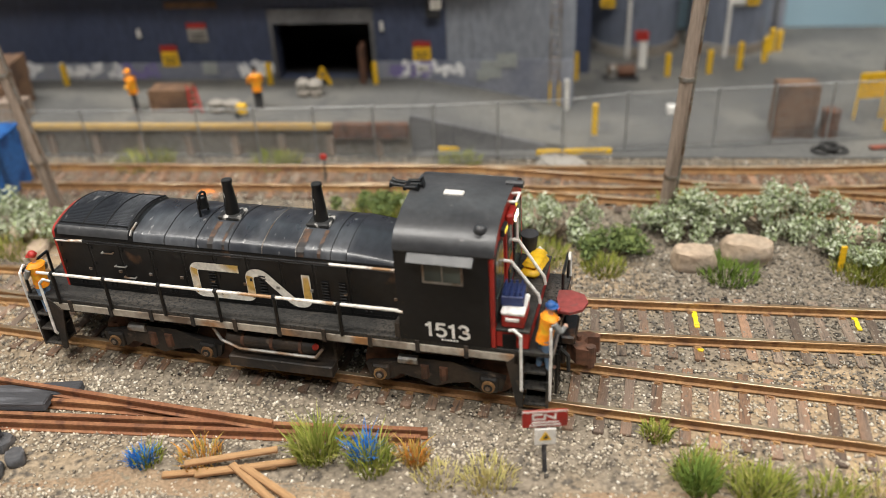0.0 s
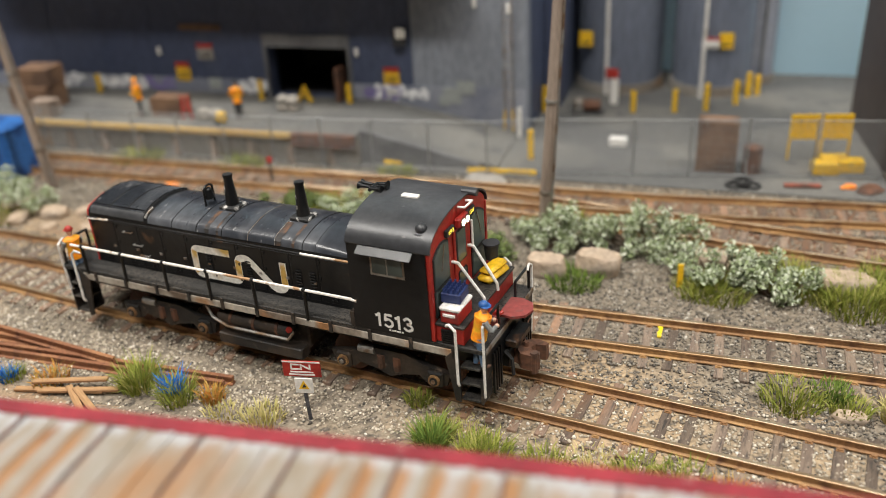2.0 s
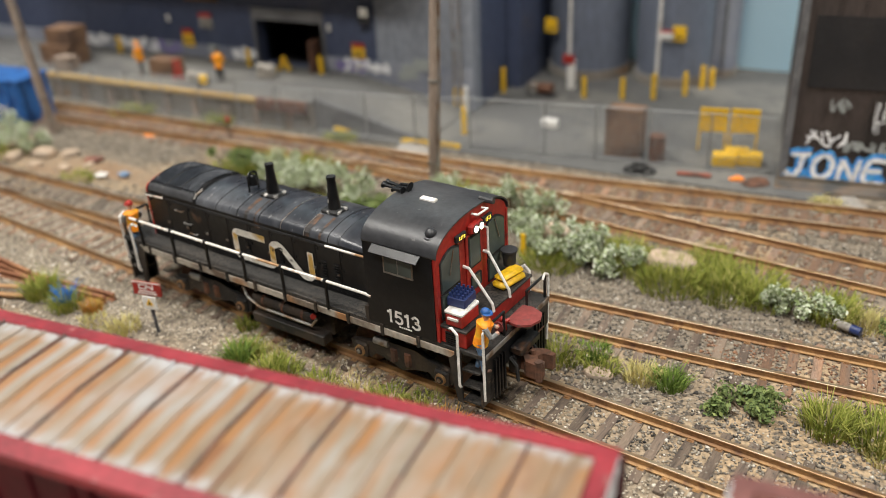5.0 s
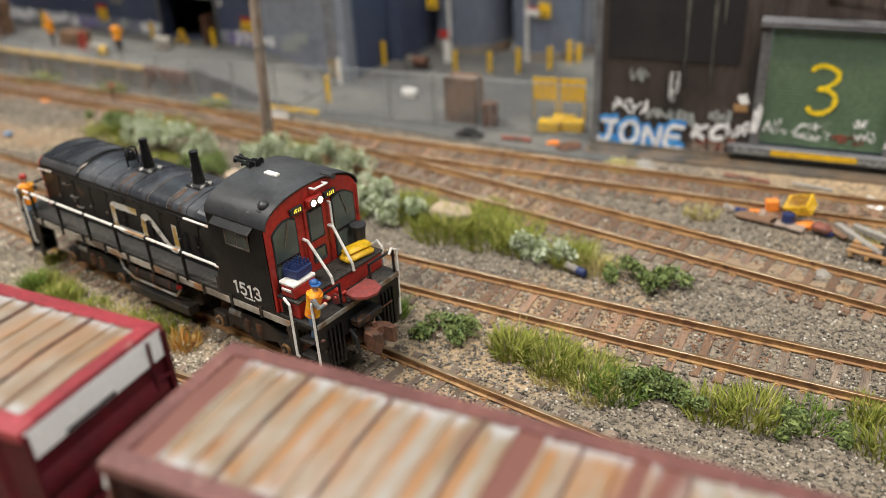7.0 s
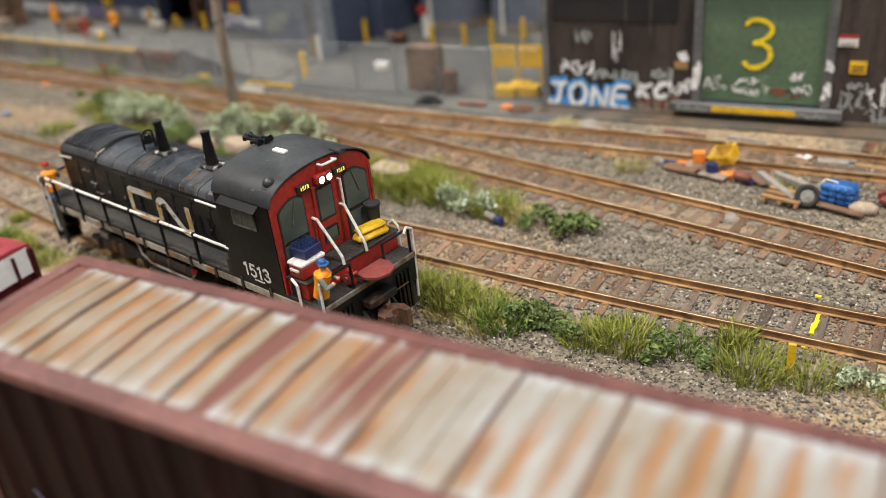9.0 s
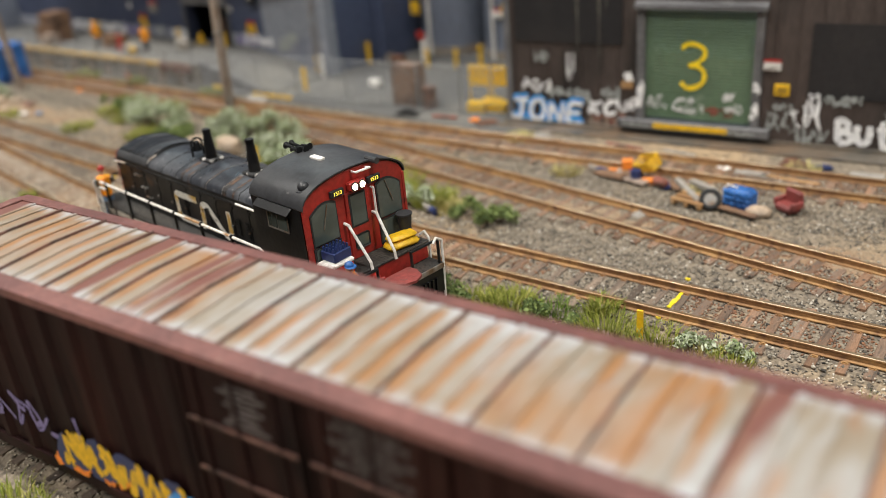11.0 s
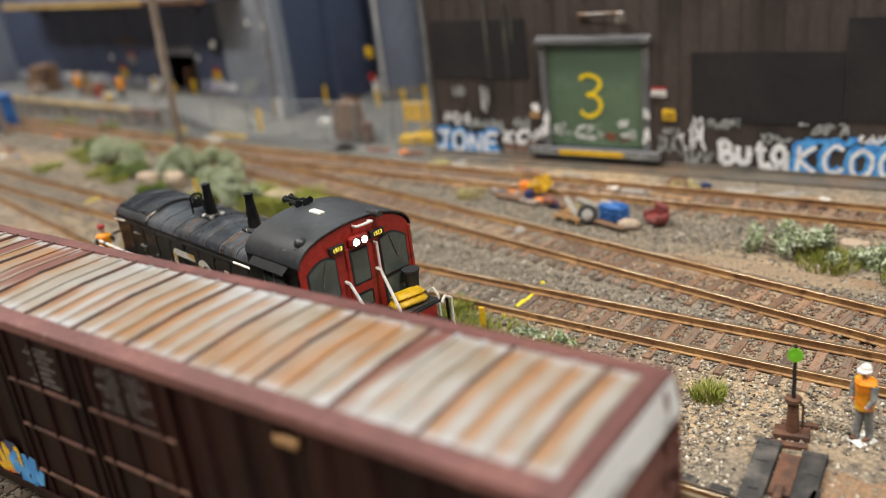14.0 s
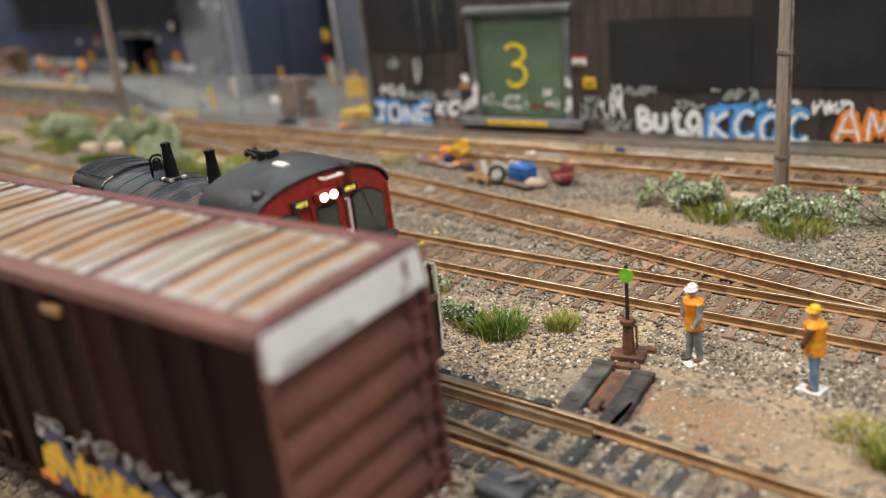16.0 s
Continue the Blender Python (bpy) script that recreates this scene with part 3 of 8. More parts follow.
def make_hall():
    t = 60
    thing("floor", Shape().box(-3000, 3000, -3000, 3000, -1160, -1100), M_hallfloor, "dull brown floor of the exhibition hall", "floor", kind="structure")
    thing("ceiling", Shape().box(-3000, 3000, -3000, 3000, 1700, 1760), M_hall, "plain pale ceiling of the exhibition hall", "ceiling", kind="structure")
    for nm, b in (("wall_north", (-3000, 3000, 2940, 3000)), ("wall_south", (-3000, 3000, -3000, -2940)), ("wall_west", (-3000, -2940, -2940, 2940)), ("wall_east", (2940, 3000, -2940, 2940))):
        thing(nm, Shape().box(*b, -1100, 1700), M_hall, "plain pale wall of the exhibition hall", "wall", kind="structure")
    thing("backdrop", Shape().box(-1500, 1500, 286, 290, -10, 420), M_sky, "light blue painted sky board behind the layout", "backdrop", kind="structure")
    thing("baseboard", Shape().box(-1500, 1500, -420, 425, -60, -12), M_greywood, "timber baseboard carrying the model railway", "baseboard", kind="structure")


def make_warehouse():
    w = empty("wall_1", "navy grey corrugated warehouse wall with a dark loading door", "wall", kind="structure")
    y0, y1 = 171.5, 180
    s = Shape()
    s.box(-410, -187, y0, y1, 0, 190).box(-143.5, -110.1, y0, y1, 0, 190).box(-187, -143.5, y0, y1, 39.5, 190).box(-187, -143.5, y0, y1, 0, 13.5)
    part("cladding", s, M_ware, w)
    part("cladding", Shape().box(-109.9, -54, y0, y1, 0, 190), M_waregrey, w, "slate grey wall section")
    part("side_wall", Shape().box(-62, -54, 180.05, 285, 0, 190), M_ware, w)
    part("base_panel", Shape().box(-410, -188, y0 - 0.6, y0 - 0.05, 14.1, 22).box(-143, -54.5, y0 - 0.6, y0 - 0.05, 0.4, 22), M_wareband, w, "lighter grey painted wall base")
    for i in range(12):
        x = -408 + i * 31
        if -190 < x < -141:
            continue
        part("rib", Shape().box(x, x + 0.5, y0 - 0.3, y0, 22.2, 188), M_waregrey if x > -110 else M_ware, w)
    part("lintel", Shape().box(-189, -141.5, y0 - 1.2, y0 - 0.62, 39.5, 46, 0.2), M_greypaint, w, "grey painted door header")
    part("jamb", Shape().box(-189, -187, y0 - 1.2, y0 - 0.62, 14.2, 39.4, 0.2), M_greypaint, w)
    part("jamb", Shape().box(-143.5, -141.5, y0 - 1.2, y0 - 0.62, 14.2, 39.4, 0.2), M_greypaint, w)
    # Room behind the doorway: black walls carry its shade in the colour.
    part("door_interior", Shape().box(-200, -130, 240, 244, 10, 60).box(-202, -200, 180, 240, 10, 60).box(-130, -128, 180, 240, 10, 60).box(-202, -128, 180, 244, 60, 62).box(-202, -128, 180, 244, 9, 10), M_patch_dark, w)
    # canopy over the dock
    c = empty("canopy", "grey dock canopy with a yellow front edge", "canopy", kind="structure")
    part("roof_slab", Shape().box(-345, -80, 144, 171, 79.5, 83, 0.4), M_ware, c)
    part("edge_beam", Shape().box(-345, -150, 142, 143.9, 78.5, 82, 0.3), M_yellowwood, c, "yellow stained edge beam")
    part("edge_beam", Shape().box(-149.5, -80, 142, 143.9, 78.5, 82, 0.3), M_rustbr, c, "rusty edge beam")
    part("edge_flashing", Shape().box(-345, -80, 141.8, 144, 82.1, 83.6, 0.2), M_concrete, c, "pale roof flashing")
    for x in (-330, -230, -130):
        part("bracket", Shape().rod((x, 145, 80.5), (x, 171, 70), 1.0), M_greypaint, c)
    # grey block at the far end
    s = Shape().box(-520, -411, 120, 285, 0, 190)
    thing("wall_2", s, M_silo, "light grey blank building block beside the warehouse", "wall", kind="structure")
    # dock
    d = empty("loading_dock", "concrete loading dock with a timber edge beam", "loading dock", kind="structure")
    part("dock_body", Shape().box(-400, -121, 120.1, 171.3, 0.2, 13.2), M_concrete, d)
    part("dock_deck", Shape().box(-400, -121, 119, 171.3, 13.2, 14.2, 0.2), M_asphalt, d, "grey worn deck")
    part("edge_beam", Shape().box(-400, -152, 117, 118.9, 11.9, 14.7, 0.3), M_yellowwood, d, "yellow stained timber edge beam")
    part("edge_beam", Shape().box(-151.5, -121, 116.4, 118.9, 8.5, 15, 0.3), M_rustbr, d, "rusty steel edge beam")
    for i in range(14):
        x = -395 + i * 20
        part("post", Shape().box(x, x + 3, 118, 120, 0.2, 9.4, 0.2), M_greywood, d)
    part("ramp", Shape().prism([(-120.9, 0.3), (-58, 0.3), (-58, 1.2), (-120.9, 14)], 126, 171, "y"), M_asphalt, d, "sloping grey ramp")
    part("ramp_kerb", Shape().prism([(-120.9, 0.3), (-66, 0.3), (-66, 2.4), (-120.9, 15.4)], 123.6, 125.9, "y"), M_greypaint, d)


def wall_sign(parent_label, x, y, z, w, h, colour, bars=2, cap=None, rz=0.0):
    s = empty("wall_sign", parent_label, "sign", (x, y, z), rz)
    part("board", Shape().box(-w / 2, w / 2, -0.5, 0, 0, h, 0.1), colour, s)
    if cap:
        part("header", Shape().box(-w / 2, w / 2, -0.55, 0, h + 0.1, h * 1.4, 0.1), cap, s)
    for i in range(bars):
        part("text_bar", Shape().box(-w * 0.35, w * 0.35, -0.62, -0.5, h * (0.2 + 0.3 * i), h * (0.32 + 0.3 * i)), M_dark, s)
    return s


def ribbon(s, pts, r, t=0.08, uneven=0.14):
    """One flat painted stroke of uneven width along pts in the xz plane."""
    v, f = [], []
    n = len(pts)
    for i, p in enumerate(pts):
        a, c = pts[max(0, i - 1)], pts[min(n - 1, i + 1)]
        dx, dz = c[0] - a[0], c[2] - a[2]
        d = math.hypot(dx, dz) or 1
        w = r * (1 + uneven * math.sin(i * 1.7 + p[0])) * (0.75 if uneven and i in (0, n - 1) else 1)
        v += [(p[0] - dz / d * w, p[1] - t - 0.0006 * i, p[2] + dx / d * w), (p[0] + dz / d * w, p[1] - t - 0.0006 * i, p[2] - dx / d * w)]
        if i:
            k = 2 * i
            f.append((k - 2, k - 1, k + 1, k))
    s.add(v, f)


def scribble(parent, x, z, w, h, material, y, seed, r=0.35, strokes=5):
    """A loose tag of sprayed strokes on a wall."""
    rnd = random.Random(seed)
    for k in range(strokes):
        cx = x + w * (k + 0.5) / strokes
        pts = []
        for i in range(rnd.choice((4, 5, 6))):
            pts.append((cx + (rnd.random() - 0.5) * w / strokes * 1.6, y - 0.004 * k, z + h * rnd.random()))
        s = Shape()
        ribbon(s, curve(pts), r)
        part("spray_stroke", s, material, parent)


def stroke(s, a, b, r, t=0.08):
    """A flat painted stroke in the xz plane."""
    dx, dz = b[0] - a[0], b[2] - a[2]
    d = math.hypot(dx, dz) or 1
    nx, nz = -dz / d * r, dx / d * r
    ex, ez = dx / d * r * 0.6, dz / d * r * 0.6
    a2, b2 = (a[0] - ex, a[2] - ez), (b[0] + ex, b[2] + ez)
    prof = [(a2[0] + nx, a2[1] + nz), (b2[0] + nx, b2[1] + nz), (b2[0] - nx, b2[1] - nz), (a2[0] - nx, a2[1] - nz)]
    s.prism(prof, a[1] - t, a[1], "y")


STROKES = {
    "1": [[(0.38, 0.0), (0.38, 1.0)], [(0.40, 0.93), (0.28, 0.82), (0.12, 0.77)]],
    "5": [[(0.60, 0.92), (0.13, 0.92)], [(0.17, 0.98), (0.10, 0.46)], [(0.09, 0.50), (0.32, 0.62), (0.56, 0.48), (0.57, 0.22), (0.34, 0.07), (0.06, 0.20)]],
    "3": [[(0.06, 0.74), (0.28, 0.93), (0.52, 0.80), (0.48, 0.59), (0.26, 0.52)], [(0.26, 0.52), (0.55, 0.42), (0.58, 0.19), (0.31, 0.06), (0.04, 0.22)]],
    "J": [[(0.1, 0.95), (0.95, 1.0), (0.7, 0.95), (0.62, 0.3), (0.35, 0.0), (0.0, 0.22)]],
    "O": [[(0.5, 1.0), (0.08, 0.7), (0.12, 0.2), (0.5, 0.0), (0.9, 0.25), (0.9, 0.75), (0.5, 1.0)]],
    "N": [[(0.08, 0.0), (0.1, 0.95)], [(0.1, 0.95), (0.85, 0.05)], [(0.85, 0.05), (0.92, 1.0)]],
    "E": [[(0.95, 0.95), (0.15, 0.9), (0.1, 0.05), (1.0, 0.0)], [(0.15, 0.5), (0.8, 0.52)]],
    "K": [[(0.1, 0.0), (0.12, 1.0)], [(0.9, 1.0), (0.2, 0.5), (0.95, 0.0)]],
    "C": [[(0.9, 0.85), (0.5, 1.0), (0.1, 0.6), (0.2, 0.12), (0.6, 0.0), (0.95, 0.2)]],
    "S": [[(0.9, 0.9), (0.4, 1.0), (0.15, 0.7), (0.8, 0.35), (0.6, 0.02), (0.1, 0.1)]],
    "B": [[(0.15, 0.0), (0.12, 1.0), (0.7, 0.9), (0.65, 0.6), (0.2, 0.52), (0.9, 0.4), (0.85, 0.05), (0.15, 0.0)]],
    "U": [[(0.1, 0.8), (0.15, 0.1), (0.6, 0.0), (0.85, 0.25), (0.88, 0.8)]],
    "T": [[(0.45, 1.15), (0.5, 0.1), (0.85, 0.0)], [(0.1, 0.75), (0.9, 0.8)]],
    "G": [[(0.95, 0.75), (0.5, 0.9), (0.1, 0.5), (0.4, 0.1), (0.9, 0.3), (0.95, 0.7), (0.9, -0.3), (0.4, -0.4)]],
    "A": [[(0.0, 0.0), (0.5, 1.0), (0.95, 0.0)], [(0.2, 0.35), (0.8, 0.35)]],
    "M": [[(0.05, 0.0), (0.15, 1.0), (0.5, 0.3), (0.85, 1.0), (0.95, 0.0)]],
}


def curve(pts, k=5):
    """Points along a smooth line through pts."""
    ext = [pts[0]] + pts + [pts[-1]]
    out = []
    for p0, p1, p2, p3 in zip(ext, ext[1:], ext[2:], ext[3:]):
        for j in range(k):
            t = j / k
            out.append(tuple(0.5 * (2 * b + (c - a) * t + (2 * a - 5 * b + 4 * c - d) * t * t + (3 * b - a - 3 * c + d) * t ** 3) for a, b, c, d in zip(p0, p1, p2, p3)))
    return out + [pts[-1]]


def tag_word(parent, word, x, z, pitch, height, material, r, y, slant=0.0):
    """Hand-sprayed lettering, one mesh a letter."""
    for i, ch in enumerate(word):
        s = Shape()
        for line in STROKES[ch]:
            p = [(x + i * pitch + (a * 0.82 + slant * b) * pitch, y, z + b * height + 0.6 * math.sin(i * 2.1)) for a, b in line]
            q = curve(p)
            ribbon(s, q, r)
        part("graffiti_letter", s, material, parent)


def make_dark_building():
    slope = math.degrees(math.atan2(153.2 - 136.2, 263.4 - 100))
    w = empty("wall_3", "dark brown clad warehouse wall covered in graffiti", "wall", (100, 136.2, 0), slope, kind="structure")
    # along the wall: u from 0 at its corner; the green door runs from u 68 to 116
    part("cladding", Shape().box(0, 68, 0, 8, 2.2, 190).box(116, 620, 0, 8, 2.2, 190).box(68, 116, 0, 8, 57.5, 190).box(68, 116, 0, 8, 2.2, 6.4), M_darkbld, w)
    part("side_wall", Shape().box(0, 6, 8.05, 75, -0.5, 190), M_darkbld, w)
    part("plinth", Shape().box(-1, 620, -1.2, 8, -0.5, 2.1, 0.2), M_wet, w, "stained concrete plinth")
    part("apron", Shape().box(-2, 620, -11, -1.25, -0.6, 0.7, 0.2), M_wet, w, "wet stained concrete apron")
    part("corner_trim", Shape().box(-0.8, 2.2, -0.8, -0.02, 2.3, 190, 0.2), M_greypaint, w, "grey metal corner trim")
    for i in range(72):
        u = 4 + i * 8.5
        if 62 < u < 120:
            for z0, z1 in ((60, 189),):
                part("seam", Shape().box(u, u + 0.45, -0.35, -0.01, z0, z1), M_darkbld, w)
        else:
            part("seam", Shape().box(u, u + 0.45, -0.35, -0.01, 2.3, 189), M_darkbld, w)
    part("painted_patch", Shape().box(5, 58, -0.5, -0.36, 40, 68), M_patch_dark, w, "black overpainted panel")
    part("painted_patch", Shape().box(137, 198, -0.5, -0.36, 22, 52), M_patch_dark, w, "black overpainted panel")
    part("painted_patch", Shape().box(198.5, 300, -0.5, -0.36, 24, 65), M_patch_dark, w, "black overpainted panel")
    for u, z, h in ((36, 34, 60), (46.5, 26, 66), (50, 56, 30)):
        part("rust_streak", Shape().prism([(u - 1.0, z + h), (u + 1.8, z + h), (u + 0.9, z), (u + 0.5, z)], -0.62, -0.52, "y"), M_streak, w, "pale run-off streak")
    # roller door
    d = empty("door_1", "green roller shutter door with a yellow painted numeral", "door", (100, 136.2, 0), slope, kind="structure")
    part("frame", Shape().box(65.2, 68.8, -2.2, -0.4, 6.5, 57, 0.2), M_greypaint, d, "grey steel frame")
    part("frame", Shape().box(115.2, 118.6, -2.2, -0.4, 6.5, 57, 0.2), M_greypaint, d, "grey steel frame")
    part("hood", Shape().prism([(-4.4, 56.8), (-0.4, 56.8), (-0.4, 60), (-4.4, 58.6)], 64.4, 119.6, "x"), M_greypaint, d, "grey sheet metal hood")
    part("sill", Shape().box(57, 123.5, -4.6, -1.3, 3.6, 7.4, 0.3), M_greypaint, d, "grey worn steel sill")
    part("sill_edge", Shape().box(74, 106.5, -4.85, -4.62, 4.6, 6.9), M_yellow, d, "yellow painted sill edge")
    # Black strip added below the sill in place of the shade there.
    part("sill_shadow_gap", Shape().box(59, 121, -4.0, -1.3, 2.2, 3.5, 0.2), M_rubber, d, "black strip for the shade under the sill")
    for i in range(34):
        z = 8.3 + i * 1.43
        part("slat", Shape().prism([(0.0, z), (-0.7, z + 0.2), (-0.9, z + 0.7), (-0.7, z + 1.2), (0.0, z + 1.38)], 68.9, 115.1, "x"), M_gdoor, d)
    line = [(85.2, 39.6), (86.6, 41.6), (90.5, 42.0), (94.6, 39.8), (94.4, 36.4), (91.0, 33.6), (88.2, 32.8), (91.6, 32.6), (94.8, 30.0), (94.2, 25.6), (90.4, 23.0), (86.8, 23.2), (85.2, 25.4)]
    num = Shape()
    pts = curve([(u, -1.05, z) for u, z in line], 4)
    ribbon(num, pts, 0.95)
    part("numeral", num, M_numeral, d, "yellow hand-painted numeral")
    for u, z, wd, h, sd in ((70, 13, 9, 6, 5), (82, 15, 9, 4, 6), (82, 11, 13, 4.5, 7), (104, 12, 8, 5, 9), (103, 18, 5, 4, 10)):
        scribble(d, u, z, wd, h, M_spray_w, -0.98, sd, 0.2, 5)
    scribble(d, 96, 11, 11, 3.5, M_tagred, -0.96, 21, 0.5, 4)
    for u, z, wd, h, sd in ((65.6, 12, 2.8, 14, 31), (115.6, 11, 2.6, 8, 32), (115.6, 22, 2.6, 5, 33)):
        scribble(d, u, z, wd, h, M_spray_w, -2.3, sd, 0.42, 3)
    for u, wd, sd in ((60, 12, 34), (107, 12, 35)):
        scribble(d, u, 4.4, wd, 2, M_spray_g, -4.7, sd, 0.25, 5)
    # graffiti: blue halo, white fill, then the small tags
    tag_word(w, "JONE", 0.8, 1.0, 9.9, 12.0, M_spray_b, 1.9, -0.62, slant=0.1)
    scribble(w, 1, 0.5, 36, 4, M_spray_b, -0.66, 51, 1.3, 6)
    tag_word(w, "JONE", 1.4, 2.0, 9.7, 10.0, M_spray_w, 0.95, -0.78, slant=0.1)
    for u, z, wd, h, mt, r, sd in ((6, 15.5, 16, 7, M_spray_w, 0.42, 3), (22, 14.5, 10, 5, M_spray_g, 0.45, 61), (15, 30, 7, 6, M_spray_g, 0.22, 4), (31, 22, 4, 14, M_spray_w, 0.1, 62), (33, 12, 9, 7, M_spray_g, 0.4, 63), (48, 15, 10, 6, M_spray_g, 0.4, 64), (56, 9, 8, 8, M_spray_w, 0.42, 8), (59, 24, 4, 4, M_spray_w, 0.35, 65), (43, 3, 16, 5, M_tagred, 0.5, 66), (41, 1.5, 18, 8, M_greywood, 0.4, 67)):
        scribble(w, u, z, wd, h, mt, -0.6, sd, r, 6)
    part("tag_patch", Shape().box(57.5, 63, -0.7, -0.6, 20.5, 24), M_wood, w, "tan paper notice")
    tag_word(w, "KC", 41.5, 7.5, 7.2, 6.2, M_spray_w, 1.15, -0.72, slant=0.25)
    for u, z, wd, h, mt, r, sd in ((120, 6, 14, 9, M_spray_g, 0.34, 11), (131, 8, 12, 16, M_spray_w, 0.42, 12), (141, 18.5, 12, 5, M_spray_g, 0.3, 70), (134, 2.5, 12, 6, M_spray_g, 0.4, 71), (124, 14, 8, 5, M_spray_g, 0.3, 72), (150, 20, 8, 4, M_spray_g, 0.28, 73)):
        scribble(w, u, z, wd, h, mt, -0.65, sd, r, 6)
    tag_word(w, "BUTG", 149.5, 4.0, 7.3, 9.2, M_spray_w, 1.35, -0.68, slant=-0.06)
    scribble(w, 168, -1.2, 6, 6, M_spray_w, -0.72, 74, 1.0, 3)
    for u, z, wd, h, mt, r, sd in ((166, 13, 13, 4.5, M_spray_g, 0.42, 13), (183, 17, 20, 6, M_spray_g, 0.4, 15), (203, 15, 14, 4, M_spray_w, 0.36, 75)):
        scribble(w, u, z, wd, h, mt, -0.66, sd, r, 6)
    tag_word(w, "KCOC", 180, 1.2, 10.6, 13, M_spray_b, 2.3, -0.62, slant=0.06)
    tag_word(w, "KCOC", 180.7, 1.8, 10.5, 11.4, M_spray_w, 0.85, -0.78, slant=0.06)
    scribble(w, 180, 13, 36, 4, M_spray_b, -0.64, 76, 0.9, 6)
    scribble(w, 222, 13, 14, 7, M_spray_w, -0.7, 16, 0.5, 5)
    tag_word(w, "AMA", 231, 2.4, 11, 12, M_spray_o, 2.2, -0.62, slant=0.0)
    tag_word(w, "AMA", 231, 2.8, 11, 11.4, M_spray_w, 0.6, -0.78, slant=0.0)
    scribble(w, 262, 5, 90, 14, M_spray_w, -0.7, 18, 0.4, 12)
    part("wall_lamp", Shape().box(86, 90, -3, -0.4, 68, 70, 0.2).rod((88, -3, 69.5), (108, -6, 70.5), 0.6).box(106, 110, -8, -5, 66, 71, 0.5), M_steel, w, "galvanised wall lamp arm")
    ang = math.radians(slope)

    def on_wall(u, out):
        return 100 + u * math.cos(ang) + out * math.sin(ang), 136.2 + u * math.sin(ang) - out * math.cos(ang)

    x, y = on_wall(122.5, 0.7)
    wall_sign("small red and white warning sign on the dark wall", x, y, 32.5, 7, 3.2, M_white, 1, M_red, slope)
    x, y = on_wall(127, 0.7)
    wall_sign("small yellow warning sign on the dark wall", x, y, 22, 6, 5, M_yellow, 2, None, slope)


def make_silos():
    for x, y, r in ((-20.5, 260, 22.5), (27.5, 259, 20.0)):
        s = empty("silo", "tall grey steel storage silo", "silo", (x, y, 0.3), group="silos")
        q = Shape().rod((0, 0, 0), (0, 0, 230), r, n=48)
        part("shell", q, M_silo, s, smooth=True)
        for z in (24, 60, 96, 132, 168):
            part("hoop", Shape().rod((0, 0, z), (0, 0, z + 0.8), r + 0.25, n=48), M_silo, s)
        part("downpipe", Shape().rod((-r * 0.2, -r - 1.2, 0), (-r * 0.2, -r - 1.2, 230), 0.9), M_white, s, "pale downpipe")
        part("base_ring", Shape().rod((0, 0, 0), (0, 0, 5), r + 1.2, n=48), M_concrete, s)
    s = empty("pipe_column", "narrow pale blue-grey steel column with dark pipes", "column", (50, 274, 0.3))
    part("shell", Shape().rod((0, 0, 0), (0, 0, 230), 9.5, n=32), M_wareband, s, smooth=True)
    for dx in (-3.5, 3.0):
        part("pipe", Shape().rod((dx, -9.6, 0), (dx, -9.6, 230), 0.8), M_greypaint, s, "dark riser pipe")
    part("base_ring", Shape().rod((0, 0, 0), (0, 0, 4), 10.4, n=32), M_concrete, s)
    thing("wall_4", Shape().box(-53.5, -45, 214, 285, 0, 200), M_ware, "dark grey building wall beside the silos", "wall", kind="structure")
    s = empty("cage_ladder", "grey steel ladder with yellow foot", "ladder", (-62.5, 170.5, 0.4))
    for dx in (-2, 2):
        part("stile", Shape().box(dx - 0.25, dx + 0.25, -1.2, -0.7, 0, 120), M_steel, s)
        part("stile_foot", Shape().box(dx - 0.4, dx + 0.4, -1.4, -1.21, 0, 12), M_yellow, s, "yellow painted foot")
    for i in range(34):
        part("rung", Shape().rod((-2, -0.95, 3 + i * 3.4), (2, -0.95, 3 + i * 3.4), 0.2, n=6), M_steel, s)
    thing("white_post", Shape().rod((0, 0, 0), (0, 0, 14), 1.1), M_white, "white painted guard post beside the ladder", "post", (-57, 167, 0.4))


# ---------- tracks ----------
TIE_GAP = 6.9


